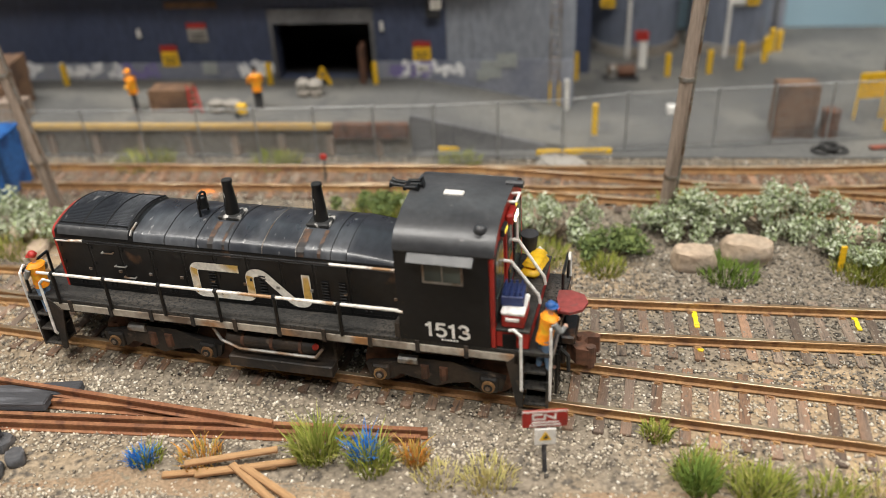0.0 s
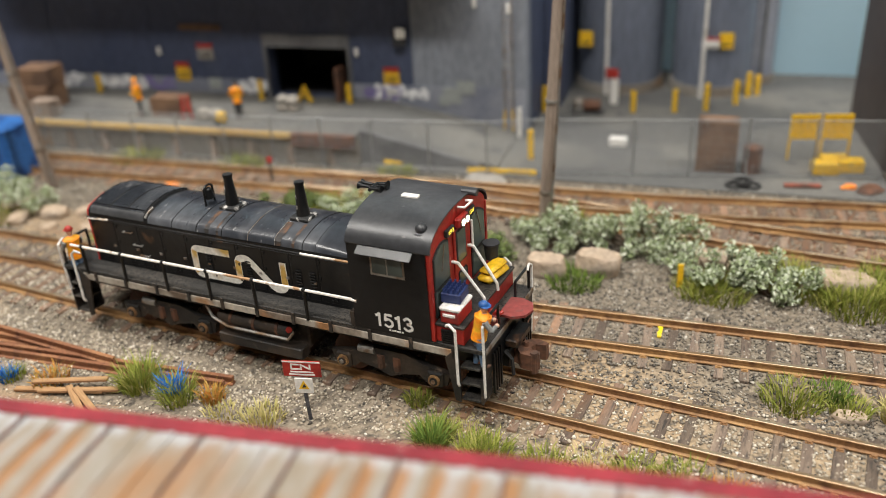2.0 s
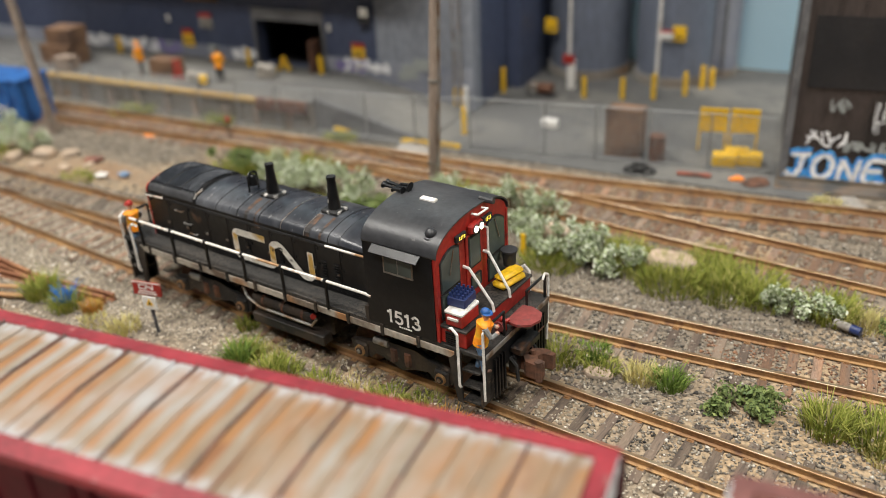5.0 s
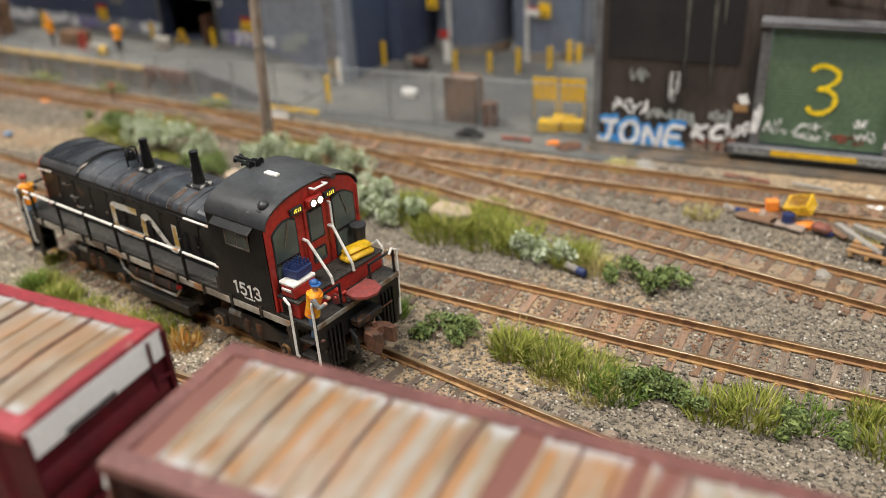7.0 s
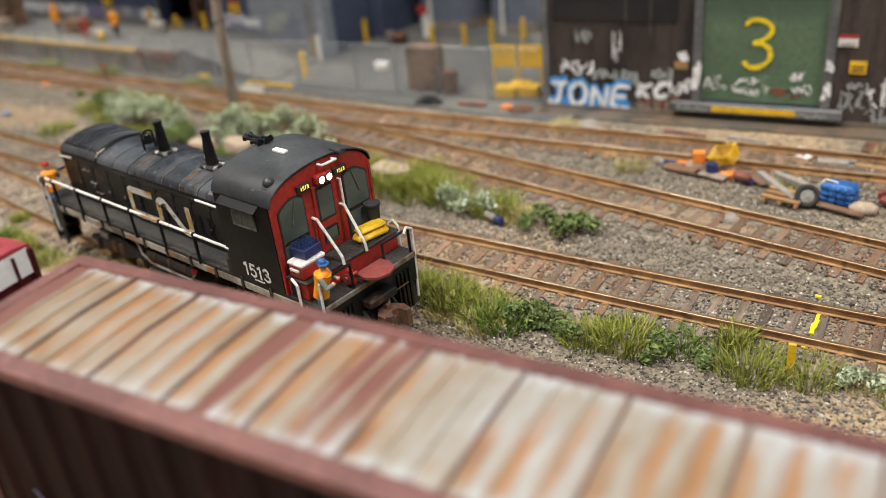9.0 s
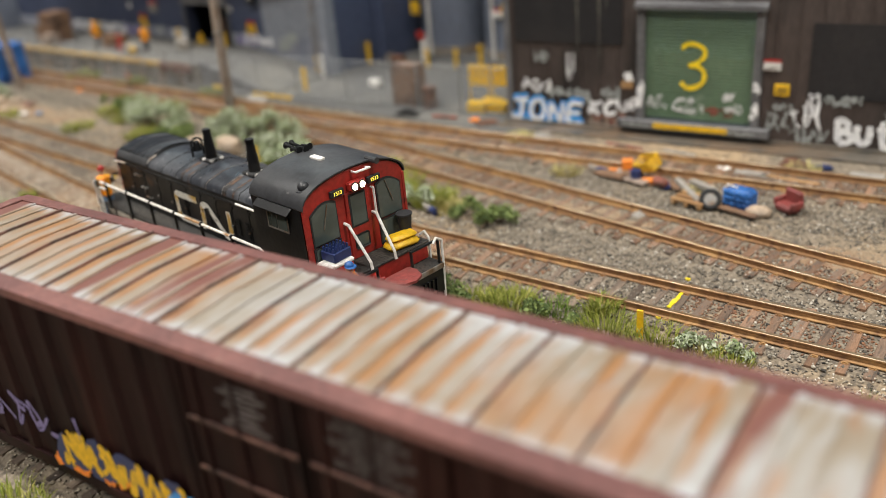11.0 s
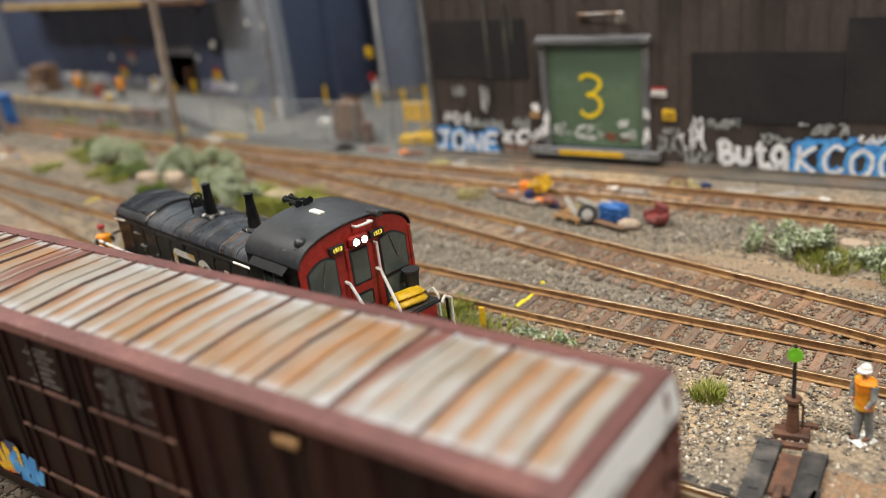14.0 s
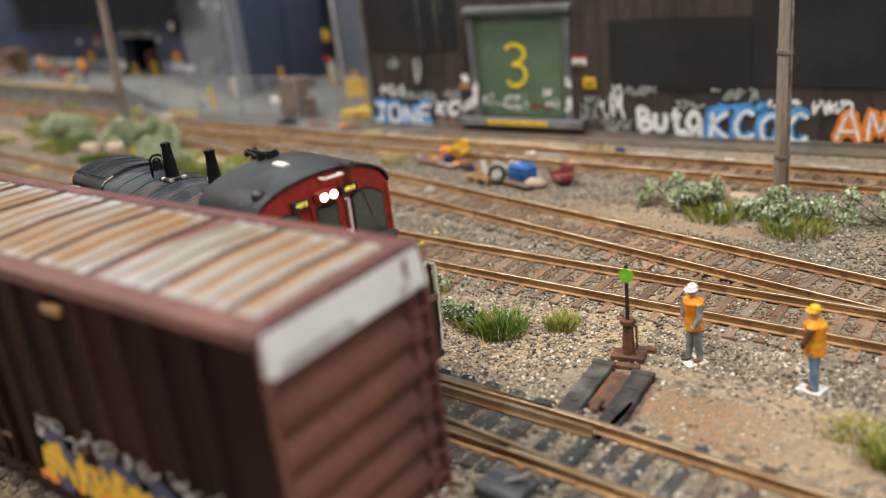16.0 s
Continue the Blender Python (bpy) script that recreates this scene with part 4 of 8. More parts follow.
def make_track(name, line, x0, x1, label, ties=M_tie, stains=()):
    t = empty(name, label, "railway track", kind="structure")
    xs = np.arange(x0, x1 + 0.1, 12.0)
    prof = [(-1.1, 0), (1.1, 0), (1.1, 0.3), (0.3, 0.55), (0.3, 1.7), (0.62, 1.9), (0.62, 2.4), (0.5, 2.5), (-0.5, 2.5), (-0.62, 2.4), (-0.62, 1.9), (-0.3, 1.7), (-0.3, 0.55), (-1.1, 0.3)]
    for side in (1, -1):
        s = Shape()
        k = len(prof)
        rings = []
        for x in xs:
            sl = (line(x + 1) - line(x - 1)) / 2
            nx, ny = -sl / math.hypot(1, sl), 1 / math.hypot(1, sl)
            off = side * 8.3
            rings += [(x + nx * (off + p[0]), line(x) + ny * (off + p[0]), RAIL_Z - 2.5 + p[1]) for p in prof]
        n = len(xs)
        faces, mi = [], []
        for i in range(n - 1):
            for j in range(k):
                faces.append((i * k + j, i * k + (j + 1) % k, (i + 1) * k + (j + 1) % k, (i + 1) * k + j))
                mi.append(1 if j in (7, 8) else 0)
        faces += [tuple(range(k))[::-1], tuple(range((n - 1) * k, n * k))]
        mi += [0, 0]
        s.v, s.f, s.m = rings, faces, mi
        part("rail", s, [M_rail, M_railtop], t, "rust brown rail with a bright worn head")
    return t


def lay_ties(t, line, x0, x1, ties, stains, half=14.5, seed=1):
    """Ties of one track, each an object on one shared mesh, with the chairs that hold the rails."""
    rnd = random.Random(seed)
    meshes = {}
    for mt in {ties, *[s[2] for s in stains]}:
        s = Shape().box(-1.35, 1.35, -half, half, -1.4, 0, 0.15)
        for y in (-8.3, 8.3):
            s.box(-0.9, 0.9, y - 1.9, y + 1.9, 0.0, 0.16, m=1)
            for q in (-1.45, 1.45):
                s.box(-0.5, 0.5, y + q - 0.25, y + q + 0.25, 0.16, 0.5, m=1)
        meshes[mt] = build("tie", s, [mt, M_rail])
    n = int((x1 - x0) / TIE_GAP)
    for i in range(n):
        x = x0 + i * TIE_GAP + rnd.uniform(-0.35, 0.35)
        mt = ties
        for a, b, q in stains:
            if a < x < b:
                mt = q
        ob = new("tie", meshes[mt])
        ob.parent = t
        sl = (line(x + 1) - line(x - 1)) / 2
        ob.matrix_basis = pose(x * MM, (line(x) + rnd.uniform(-0.5, 0.5)) * MM, (RAIL_Z - 2.55 + rnd.uniform(-0.06, 0.02)) * MM, 0, 0, math.degrees(math.atan(sl)) + rnd.uniform(-1.5, 1.5))


TRACKS = []


# ---------- the locomotive; its space has x forward, z from the rail head ----------
def arch(half, z_side, z_top, n=14, power=2.0):
    """Upper outline from the right side to the left over a curved top."""
    pts = []
    for i in range(n + 1):
        a = math.pi * i / n
        c, s = math.cos(a), math.sin(a)
        pts.append((half * math.copysign(abs(c) ** (2 / power), c), z_side + (z_top - z_side) * abs(s) ** (2 / power)))
    return pts


def make_loco():
    L = empty("switcher_locomotive", "weathered black diesel switcher with a red cab end", "locomotive")
    H = 10.8
    # hood
    def over(lift=0.0, k=1.0):
        """The hood's upper outline: a soft shoulder and a gently crowned top."""
        right = [(H, 36.2), (H - 0.3, 37.4), (H - 1.2, 38.3), (H * 0.62, 39.2), (H * 0.32, 39.9), (0, 40.2)]
        return [(y * k, z + lift) for y, z in right] + [(-y * k, z + lift) for y, z in right[-2::-1]]

    prof = [(-H, 20.4), (H, 20.4)] + over()
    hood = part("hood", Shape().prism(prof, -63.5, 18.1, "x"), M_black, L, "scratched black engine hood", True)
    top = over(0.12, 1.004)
    part("hood_top", Shape().prism(top, -40, 18, "x"), M_hoodtop, hood, "scuffed black hood top with painted-in grey sheen", True)
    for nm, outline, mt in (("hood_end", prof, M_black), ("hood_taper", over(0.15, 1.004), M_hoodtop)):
        k = len(outline)
        low = [(y, z - 2.6 * max(0.0, min(1.0, (z - 36.0) / 3.5))) for y, z in outline]
        ring = [(18.2, y, z) for y, z in outline] + [(32.3, y, z) for y, z in low]
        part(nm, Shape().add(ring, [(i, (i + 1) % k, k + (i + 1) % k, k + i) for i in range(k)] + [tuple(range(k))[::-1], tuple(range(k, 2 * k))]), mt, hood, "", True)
    part("radiator_grille", Shape().prism(over(0.45, 1.006), -62.5, -41.5, "x"), M_blackm, hood, "black mesh radiator grille", True)
    g = Shape()
    for i in range(44):
        x = -62.1 + i * 0.466
        for (ya, za), (yb, zb) in zip(over(0.5, 1.0)[2:-2], over(0.5, 1.0)[3:-2]):
            g.add([(x, ya, za), (x + 0.2, ya, za), (x + 0.2, yb, zb), (x, yb, zb), (x, ya, za + 0.14), (x + 0.2, ya, za + 0.14), (x + 0.2, yb, zb + 0.14), (x, yb, zb + 0.14)], [(4, 5, 6, 7), (0, 1, 5, 4), (2, 3, 7, 6), (1, 2, 6, 5), (0, 4, 7, 3)])
    for y in np.arange(-8.4, 8.5, 0.56):
        z = float(np.interp(abs(y), [0, 3.456, 6.696, 9.6], [40.2, 39.9, 39.2, 38.3])) + 0.6
        g.box(-62.2, -41.7, y - 0.09, y + 0.09, z, z + 0.1)
    part("grille_mesh", g, M_hoodtop, hood, "fine worn wire mesh")
    for x in (-62.3, -55.4, -48.6, -41.8):
        part("grille_frame", Shape().tube([(x, y, z) for y, z in over(0.66, 1.0)[2:-2]], 0.24, 5), M_black, hood)
    for k in (1.0, -1.0):
        part("grille_frame", Shape().tube([(-62.3, k * 8.8, 39.2), (-41.8, k * 8.8, 39.2)], 0.24, 5), M_black, hood)
    part("grille_edge", Shape().tube([(-40.7, -y, z) for y, z in over(0.35, 1.01)[1:4]], 0.35, 6), M_steel, hood, "bright worn metal strip")
    for x in (-31, -22, -13, -4, 5, 14):
        part("roof_seam", Shape().tube([(x, y, z) for y, z in over(0.16, 1.006)], 0.12, 4), M_steel if x in (-4, 5) else M_black, hood)
    part("end_wall", Shape().prism([(y * 0.985, z * 0.99 + 0.2) for y, z in prof], -64.3, -63.55, "x"), M_red, hood, "red painted radiator end")
    part("end_grille", Shape().box(-64.8, -64.35, -8, 8, 24, 38, 0.2), M_blackm, hood)
    for sgn in (-1, 1):
        y = sgn * (H + 0.16)
        for x0, x1 in ((-62.8, -54), (-53.6, -45), (-44.6, -36), (-35.6, -27), (-26.6, -18), (-17.6, -9), (-8.6, 0), (0.4, 9), (9.4, 18), (18.4, 31)):
            part("hood_door", Shape().box(x0, x1, min(y, y - sgn * 0.3), max(y, y - sgn * 0.3), 21.3, 34.6, 0.12), M_black, hood)
            for z in (23, 28, 33):
                part("hinge", Shape().box(x0 + 0.1, x0 + 0.7, min(y, y + sgn * 0.3), max(y, y + sgn * 0.3), z, z + 0.9), M_black, hood)
            part("latch", Shape().box(x1 - 1.5, x1 - 0.6, min(y, y + sgn * 0.35), max(y, y + sgn * 0.35), 26.5, 27.2), M_steel, hood)
        rv = Shape()
        for i in range(62):
            x = -62 + i * 1.5
            rv.ball((x, y - sgn * 0.1, 35.15), (0.16, 0.16, 0.16), 5, 3)
        for i in (0, 1, 2, 3, 8, 9):
            for dz in (22.3, 23.3):
                for dx in (-0.7, 0.7):
                    rv.box(-58.4 + i * 9 + dx - 0.32, -58.4 + i * 9 + dx + 0.32, min(y, y + sgn * 0.4), max(y, y + sgn * 0.4), dz - 0.3, dz + 0.3, 0.08)
        part("door_fastener", rv, M_black, hood)
        for x in (-20, -6.0, 10.8, 15.4):
            for i in range(7):
                part("louver", Shape().box(x, x + 1.9, min(y, y + sgn * 0.45), max(y, y + sgn * 0.45), 24.4 + i * 0.86, 24.8 + i * 0.86, 0.1), M_black, hood)
        for x, z in ((-50, 32.4), (-47, 28.6), (-45, 25.4)):
            part("grab_handle", Shape().tube([(x, y, z), (x, y + sgn * 0.7, z), (x + 3.2, y + sgn * 0.7, z), (x + 3.2, y, z)], 0.22, 5), M_steel, hood, "bright steel grab handle")
        part("upper_handrail", Shape().tube([(-63, y + sgn * 1.0, 35.8), (32, y + sgn * 1.0, 35.8)], 0.28, 6), M_black, hood)
        part("handrail_end", Shape().tube([(14, y + sgn * 1.05, 35.82), (31, y + sgn * 1.05, 35.82)], 0.36, 6), M_rustwhite, hood, "rust-spotted white handrail")
        part("handrail_end", Shape().tube([(-62.4, y + sgn * 1.05, 35.5), (-54.5, y + sgn * 1.05, 35.82)], 0.36, 6), M_rustwhite, hood, "rust-spotted white handrail")
        # painted band emblem as a bent strip
        path = [(-11.3, 31.1), (-24.0, 31.1), (-24.0, 22.9), (-8.6, 22.9), (-8.6, 30.2), (-5.2, 30.9), (3.4, 22.4), (6.8, 23.0), (6.8, 31.4)]
        yy, t = sgn * (H + 0.32), -0.08 * sgn
        line = [path[0]]
        for p, c, q in zip(path, path[1:], path[2:]):
            for a, u in ((p, 0), (q, 1)):
                d = math.hypot(a[0] - c[0], a[1] - c[1])
                e = (c[0] + (a[0] - c[0]) / d * 1.7, c[1] + (a[1] - c[1]) / d * 1.7)
                if u == 0:
                    e0 = e
            for k in range(7):
                u = k / 6
                line.append(tuple((1 - u) ** 2 * g + 2 * u * (1 - u) * h + u * u * w for g, h, w in zip(e0, c, e)))
        line.append(path[-1])
        gold = Shape()
        logo = Shape()
        ribbon(logo, [(x, yy, z) for x, z in line], 1.12, t, 0.0)
        for a, b in ((5, 12), (18, 25), (len(line) - 3, len(line))):
            ribbon(gold, [(x, yy + sgn * 0.03, z) for x, z in line[a:b]], 1.0, t, 0.1)
        part("gold_stain", gold, M_gold, hood, "gold rust stain on the band")
        part("painted_band", logo, M_logo, hood, "white bent band emblem with gold rust stains")
    for x, z in ((-16.4, 50.4), (8.0, 51.1)):
        st = part("exhaust_pipe", Shape().rod((x, 0, 40.4), (x, 0, z), 2.0, 1.15, 14).rod((x, 0, z - 0.8), (x, 0, z), 1.4, 1.4, 14), M_black, L, "chipped black tapered exhaust pipe", True)
        part("paint_chip", Shape().tube([(x - 0.6, -1.75, 43), (x - 0.4, -1.6, 45.5), (x - 0.7, -1.35, 47.4)], 0.14, 4), M_chalk, st, "chalky chipped streak")
        part("stack_mouth", Shape().rod((x, 0, z - 0.1), (x, 0, z + 0.05), 1.0, n=12), M_rubber, st)
        part("stack_base", Shape().box(x - 3, x + 3, -2.8, 2.8, 40.0, 41.2, 0.3), M_chalk, st, "chalky stained base plate")
    b = part("bell", Shape().ball((-24.6, 0, 44.2), (1.2, 1.2, 1.2)).rod((-24.6, 0, 42.0), (-24.6, 0, 44.2), 1.7, 1.15), M_black, L, "black bell in a bracket", True)
    part("bell_bracket", Shape().tube([(-24.6, -2.0, 39.9), (-24.6, -1.9, 45.2), (-24.6, -0.8, 46.0), (-24.6, 0.8, 46.0), (-24.6, 1.9, 45.2), (-24.6, 2.0, 39.9)], 0.34), M_black, b)
    for x, w in ((-19, 1.6), (-15, 0.8), (5, 2.2), (10.5, 1.0)):
        q = over(0.19, 1.008)
        sh = Shape()
        for (y0, z0), (y1, z1) in zip(q[6:], q[7:]):
            sh.add([(x, y0, z0), (x + w, y0, z0), (x + w * 0.9, y1, z1), (x + w * 0.1, y1, z1)], [(0, 1, 2, 3)])
        part("rust_streak", sh, M_rustrun, hood, "brown rust run")
    # deck, sill, steps
    deck = part("deck", Shape().box(-73, 68.7, -17.2, 17.2, 19.0, 20.3, 0.15), M_tread, L, "worn grey tread plate walkway")
    for sgn in (-1, 1):
        y = sgn * 17.3
        part("side_sill", Shape().box(-66, 61.6, min(y, y - sgn * 0.9), max(y, y - sgn * 0.9), 16.8, 18.95, 0.12), M_sill, L, "dirty white side sill")
        for x in range(-60, 61, 12):
            part("sill_bracket", Shape().box(x, x + 1.0, min(y, y + sgn * 0.35), max(y, y + sgn * 0.35), 16.6, 20.2), M_frame, deck)
        # walkway handrail
        rail = part("side_handrail", Shape().tube([(-67, y, 28.2), (31.5, y, 28.2), (33.6, y * 1.0, 27.9)], 0.42, 7), M_rustwhite, L, "rust-spotted white side handrail")
        for x in (-62.5, -46.9, -31, -15.2, 0.6, 17.4):
            part("stanchion", Shape().rod((x, y, 19.0), (x, y, 28.0), 0.5, n=7).ball((x, y, 28.2), (0.75, 0.75, 0.75), 8, 5), M_black, rail)
    part("underframe", Shape().box(-70, 66, -13, 13, 13.2, 18.9), M_frame, L, "grimy black underframe")
    for e in (-1, 1):
        back = (-4.4 if e > 0 else 0, 0, 0)
        end = part("end_plate", Shape().box(min(e * 71.8, e * 73.2), max(e * 71.8, e * 73.2), -16.5, 16.5, 11.8, 20.25, 0.15), M_black, L, at=back)
        for sgn in (-1, 1):
            for i, z in enumerate((4.4, 9.2, 14.0)):
                part("step", Shape().box(min(e * 66.4, e * 71.7), max(e * 66.4, e * 71.7), min(sgn * 11.5, sgn * 17.3), max(sgn * 11.5, sgn * 17.3), z, z + 0.5), M_tread, end, "perforated step plate")
            part("step_side", Shape().prism([(e * 65.8, 19.8), (e * 62.5, 16.6), (e * 64.8, 4.0), (e * 66.3, 3.6), (e * 66.3, 19.8)], sgn * 17.35 - 0.3, sgn * 17.35 + 0.3, "y"), M_frame, end, "dusty step side plate")
            part("step_back", Shape().box(min(e * 66.4, e * 71.7), max(e * 66.4, e * 71.7), sgn * 11.5 - 0.2, sgn * 11.5 + 0.2, 4, 19), M_frame, end)
            part("step_outer", Shape().box(min(e * 71.75, e * 72.3), max(e * 71.75, e * 72.3), min(sgn * 11.5, sgn * 17.3), max(sgn * 11.5, sgn * 17.3), 4, 11.7), M_frame, end)
            part("step_grab", Shape().tube([(e * 66.2, sgn * 17.9, 9), (e * 66.2, sgn * 18.5, 10), (e * 66.2, sgn * 18.5, 25.5), (e * 64.6, sgn * 18.5, 27), (e * 63.4, sgn * 17.6, 26)], 0.38, 7), M_white, end, "white step grab rail")
            part("end_grab", Shape().tube([(e * 72.6, sgn * 16.6, 6), (e * 72.9, sgn * 17, 20), (e * 72.9, sgn * 17, 27), (e * 72.9, sgn * 15, 28.3), (e * 72.9, sgn * 13.8, 27)], 0.38, 7), M_white, end, "white end grab rail")
            part("end_railing", Shape().tube([(e * 72.4, sgn * 16, 20.3), (e * 72.4, sgn * 16, 27.4), (e * 72.4, sgn * 6, 27.4), (e * 72.4, sgn * 6, 20.3)], 0.42, 6), M_black, end, "black end railing")
            part("air_hose", Shape().tube([(e * 73.4, sgn * 5, 13), (e * 75.4, sgn * 5, 11), (e * 75.6, sgn * 4.6, 6)], 0.5, 6), M_rubber, end)
            for i in range(4):
                part("end_bar", Shape().box(min(e * 73.25, e * 73.9), max(e * 73.25, e * 73.9), sgn * (8.4 + i * 1.5), sgn * (8.4 + i * 1.5) + 0.6, 5, 17), M_black, end)
        jaw = [(73.2, -1.5), (75.6, -1.6), (77.2, -3.6), (80.2, -3.8), (82.0, -2.4), (81.6, -1.0), (79.8, -1.4), (78.8, 0.2), (79.4, 1.8), (82.2, 2.2), (82.4, 3.6), (79.4, 4.4), (76.8, 3.4), (75.4, 1.8), (73.2, 1.5)]
        cpl = part("coupler", Shape().prism([(e * x, y) for x, y in jaw], 7.6, 12.2, "z").rod((e * 80.6, -2.6, 6.6), (e * 80.6, -2.6, 12.8), 1.1, n=10), M_rustbr, L, "rusty brown knuckle coupler", at=back)
        part("lift_pin", Shape().rod((e * 77.4, 0.4, 12.2), (e * 77.4, 0.4, 13.6), 0.7, n=8).tube([(e * 77.4, 0.4, 13.4), (e * 74.6, 4, 13.6), (e * 74.2, 12, 13.4)], 0.22, 5), M_rustbr, cpl)
        part("deck_lip", Shape().box(min(e * 73.22, e * 73.6), max(e * 73.22, e * 73.6), -16.6, 16.6, 19.0, 20.5, 0.1), M_steel, end, "scuffed bare metal deck lip")
        part("coupler_tray", Shape().box(min(e * 73.3, e * 77), max(e * 73.3, e * 77), -5, 5, 14.2, 16.6, 0.4), M_black, end, "black tray above the coupler")
        part("draft_box", Shape().box(min(e * 72, e * 74.6), max(e * 72, e * 74.6), -4, 4, 7.2, 13, 0.5), M_black, cpl)
    # front platform box, walkway plate and hand brake
    part("front_box", Shape().box(55.6, 63.2, -16.6, 16.6, 20.4, 25.0, 0.2), M_red, L, "red painted battery box")
    part("box_lid", Shape().box(55.6, 63.6, -17, 17, 25.05, 25.8, 0.15), M_tread, L, "dark worn box lid")
    for i in range(6):
        part("box_louver", Shape().box(57.2, 60.4, -17.2, -16.65, 20.8 + i * 0.65, 21.1 + i * 0.65), M_black, L)
    part("crossover_plate", Shape().prism([(67.2, -4.0), (71.2, -4.2), (73.9, -2.4), (74.9, 1), (73.6, 4.2), (70.2, 5.6), (67.2, 5.2)], 22.6, 23.3, "z"), M_oldred, L, "faded red crossover plate")
    hb = part("brake_stand", Shape().box(65.4, 67.6, -5.6, -3.6, 20.4, 24, 0.3).ball((66.6, -5.2, 24.2), (1.3, 0.9, 1.3), 10, 6).rod((66.6, -6.6, 23), (68.6, -4.2, 24.4), 0.5, n=7), M_red, L, "red brake valve")
    part("valve_wheel", Shape().rod((66.6, -6.6, 22.6), (66.6, -6.1, 22.6), 1.5, n=14), M_oldred, hb)
    for sgn in (-1, 1):
        part("front_handrail", Shape().tube([(55.4, sgn * 4.9, 36.9), (57.2, sgn * 4.9, 36.7), (63.6, sgn * 4.2, 27.4), (63.9, sgn * 4.2, 25.2)], 0.42, 7), M_white, L, "white sloping front handrail")
    # cab
    x0, x1, W = 32.5, 55.4, 17.4
    cprof = [(-W, 20.35), (W, 20.35)] + arch(W, 44.6, 51.4, 18, 2.1)
    cab = part("cab", Shape().prism(cprof, x0, x1 - 0.9, "x"), M_black, L, "black painted cab side", True)
    part("cab_front", Shape().prism([(y * 0.985, 20.4 + (z - 20.4) * 0.985) for y, z in cprof], x1 - 0.85, x1, "x"), M_red, cab, "red painted cab front")
    roof = [(y * 1.012, z + 0.4) for y, z in arch(W, 44.6, 51.4, 18, 2.1)]
    inner = [(y, z) for y, z in arch(W, 44.6, 51.4, 18, 2.1)][::-1]
    rf = part("cab_roof", Shape().prism(roof + [(y, z + 0.05) for y, z in inner], x0 - 0.1, x1 + 0.6, "x"), M_blackm, L, "black curved cab roof with painted-in sheen", True)
    part("roof_hatch", Shape().box(40.8, 45.6, -2.4, -0.6, 51.6, 52.4, 0.2), M_white, rf, "white roof hatch")
    part("roof_vent", Shape().ball((52.0, -13.4, 49.5), (1.6, 1.6, 1.5)).rod((52.0, -13.2, 47.8), (52.0, -13.4, 49.0), 2.1, n=14), M_blackm, rf, "round roof vent", True)
    part("roof_edge_lamp", Shape().rod((54.0, 6.5, 51.4), (58.2, 6.5, 51.4), 0.9), M_blackm, rf)
    horn = part("air_horn", Shape().rod((33.4, 0.8, 50.9), (31.6, 0.8, 52.2), 0.6), M_black, rf, "three black air horn trumpets")
    for dy, dx, e in ((-1.8, 0.4, 1), (0, 1.2, 1), (1.8, 0.4, 1), (-0.9, -0.6, -1), (0.9, -0.6, -1)):
        a = 31 + dx
        part("trumpet", Shape().rod((a - e * 0.4, 0.8 + dy, 52.3), (a + e * 2.4, 0.8 + dy, 52.4), 0.4, 0.55, 10).rod((a + e * 2.4, 0.8 + dy, 52.4), (a + e * 3.2, 0.8 + dy, 52.45), 0.55, 1.05, 12), M_black, horn)
    part("manifold", Shape().rod((31.2, -1.5, 52.1), (31.2, 3.1, 52.1), 0.5, n=8), M_black, horn)
    for sgn in (-1, 1):
        y = sgn * (W + 0.03)
        w = part("side_window", Shape().box(39, 48.6, min(y, y + sgn * 0.25), max(y, y + sgn * 0.25), 36.9, 43.1, 0.1), M_steel, cab, "grey framed side window")
        part("pane", Shape().box(39.6, 43.6, min(y + sgn * 0.2, y + sgn * 0.32), max(y + sgn * 0.2, y + sgn * 0.32), 37.6, 42.7), M_glass, w)
        part("pane", Shape().box(44.0, 48.1, min(y + sgn * 0.2, y + sgn * 0.32), max(y + sgn * 0.2, y + sgn * 0.32), 37.6, 42.7), M_glass, w)
        part("sun_visor", Shape().prism([(y, 44.3), (y + sgn * 2.1, 43.0), (y + sgn * 2.1, 43.25), (y, 44.7)], 36.0, 51.2, "x"), M_black, cab, "dented black sun visor")
        part("cab_step_plate", Shape().box(31.2, 32.4, min(y, y - sgn * 3), max(y, y - sgn * 3), 20.4, 24.5), M_frame, cab)
    for i, ch in enumerate("1513"):
        num = Shape()
        for line in STROKES[ch]:
            p = [(38.4 + i * 2.8 + a * 4.3, -W - 0.05, 21.9 + b * 4.1) for a, b in line]
            ribbon(num, curve(p, 6) if len(p) > 2 else p, 0.37, 0.06, 0.0)
        part("road_number_digit", num, M_white, cab, "white road number digit")
    for i in range(6):
        part("small_lettering", Shape().box(42.6 + i * 0.72, 43.1 + i * 0.72, -W - 0.1, -W - 0.02, 21.0, 21.45), M_white, cab)
    # cab front windows, door, lights
    xf = x1

    def pane(y0, y1, z0, z1, name, cut=0.0, slope=0.0):
        fr = part(name, Shape().prism([(y0 - 0.5, z0 - 0.5), (y1 + 0.5, z0 - 0.5), (y1 + 0.5, z1 + 0.5 + slope), (y0 - 0.5, z1 + 0.5 - slope)], xf + 0.02, xf + 0.34, "x"), M_rubber, cab, "black rubber window frame")
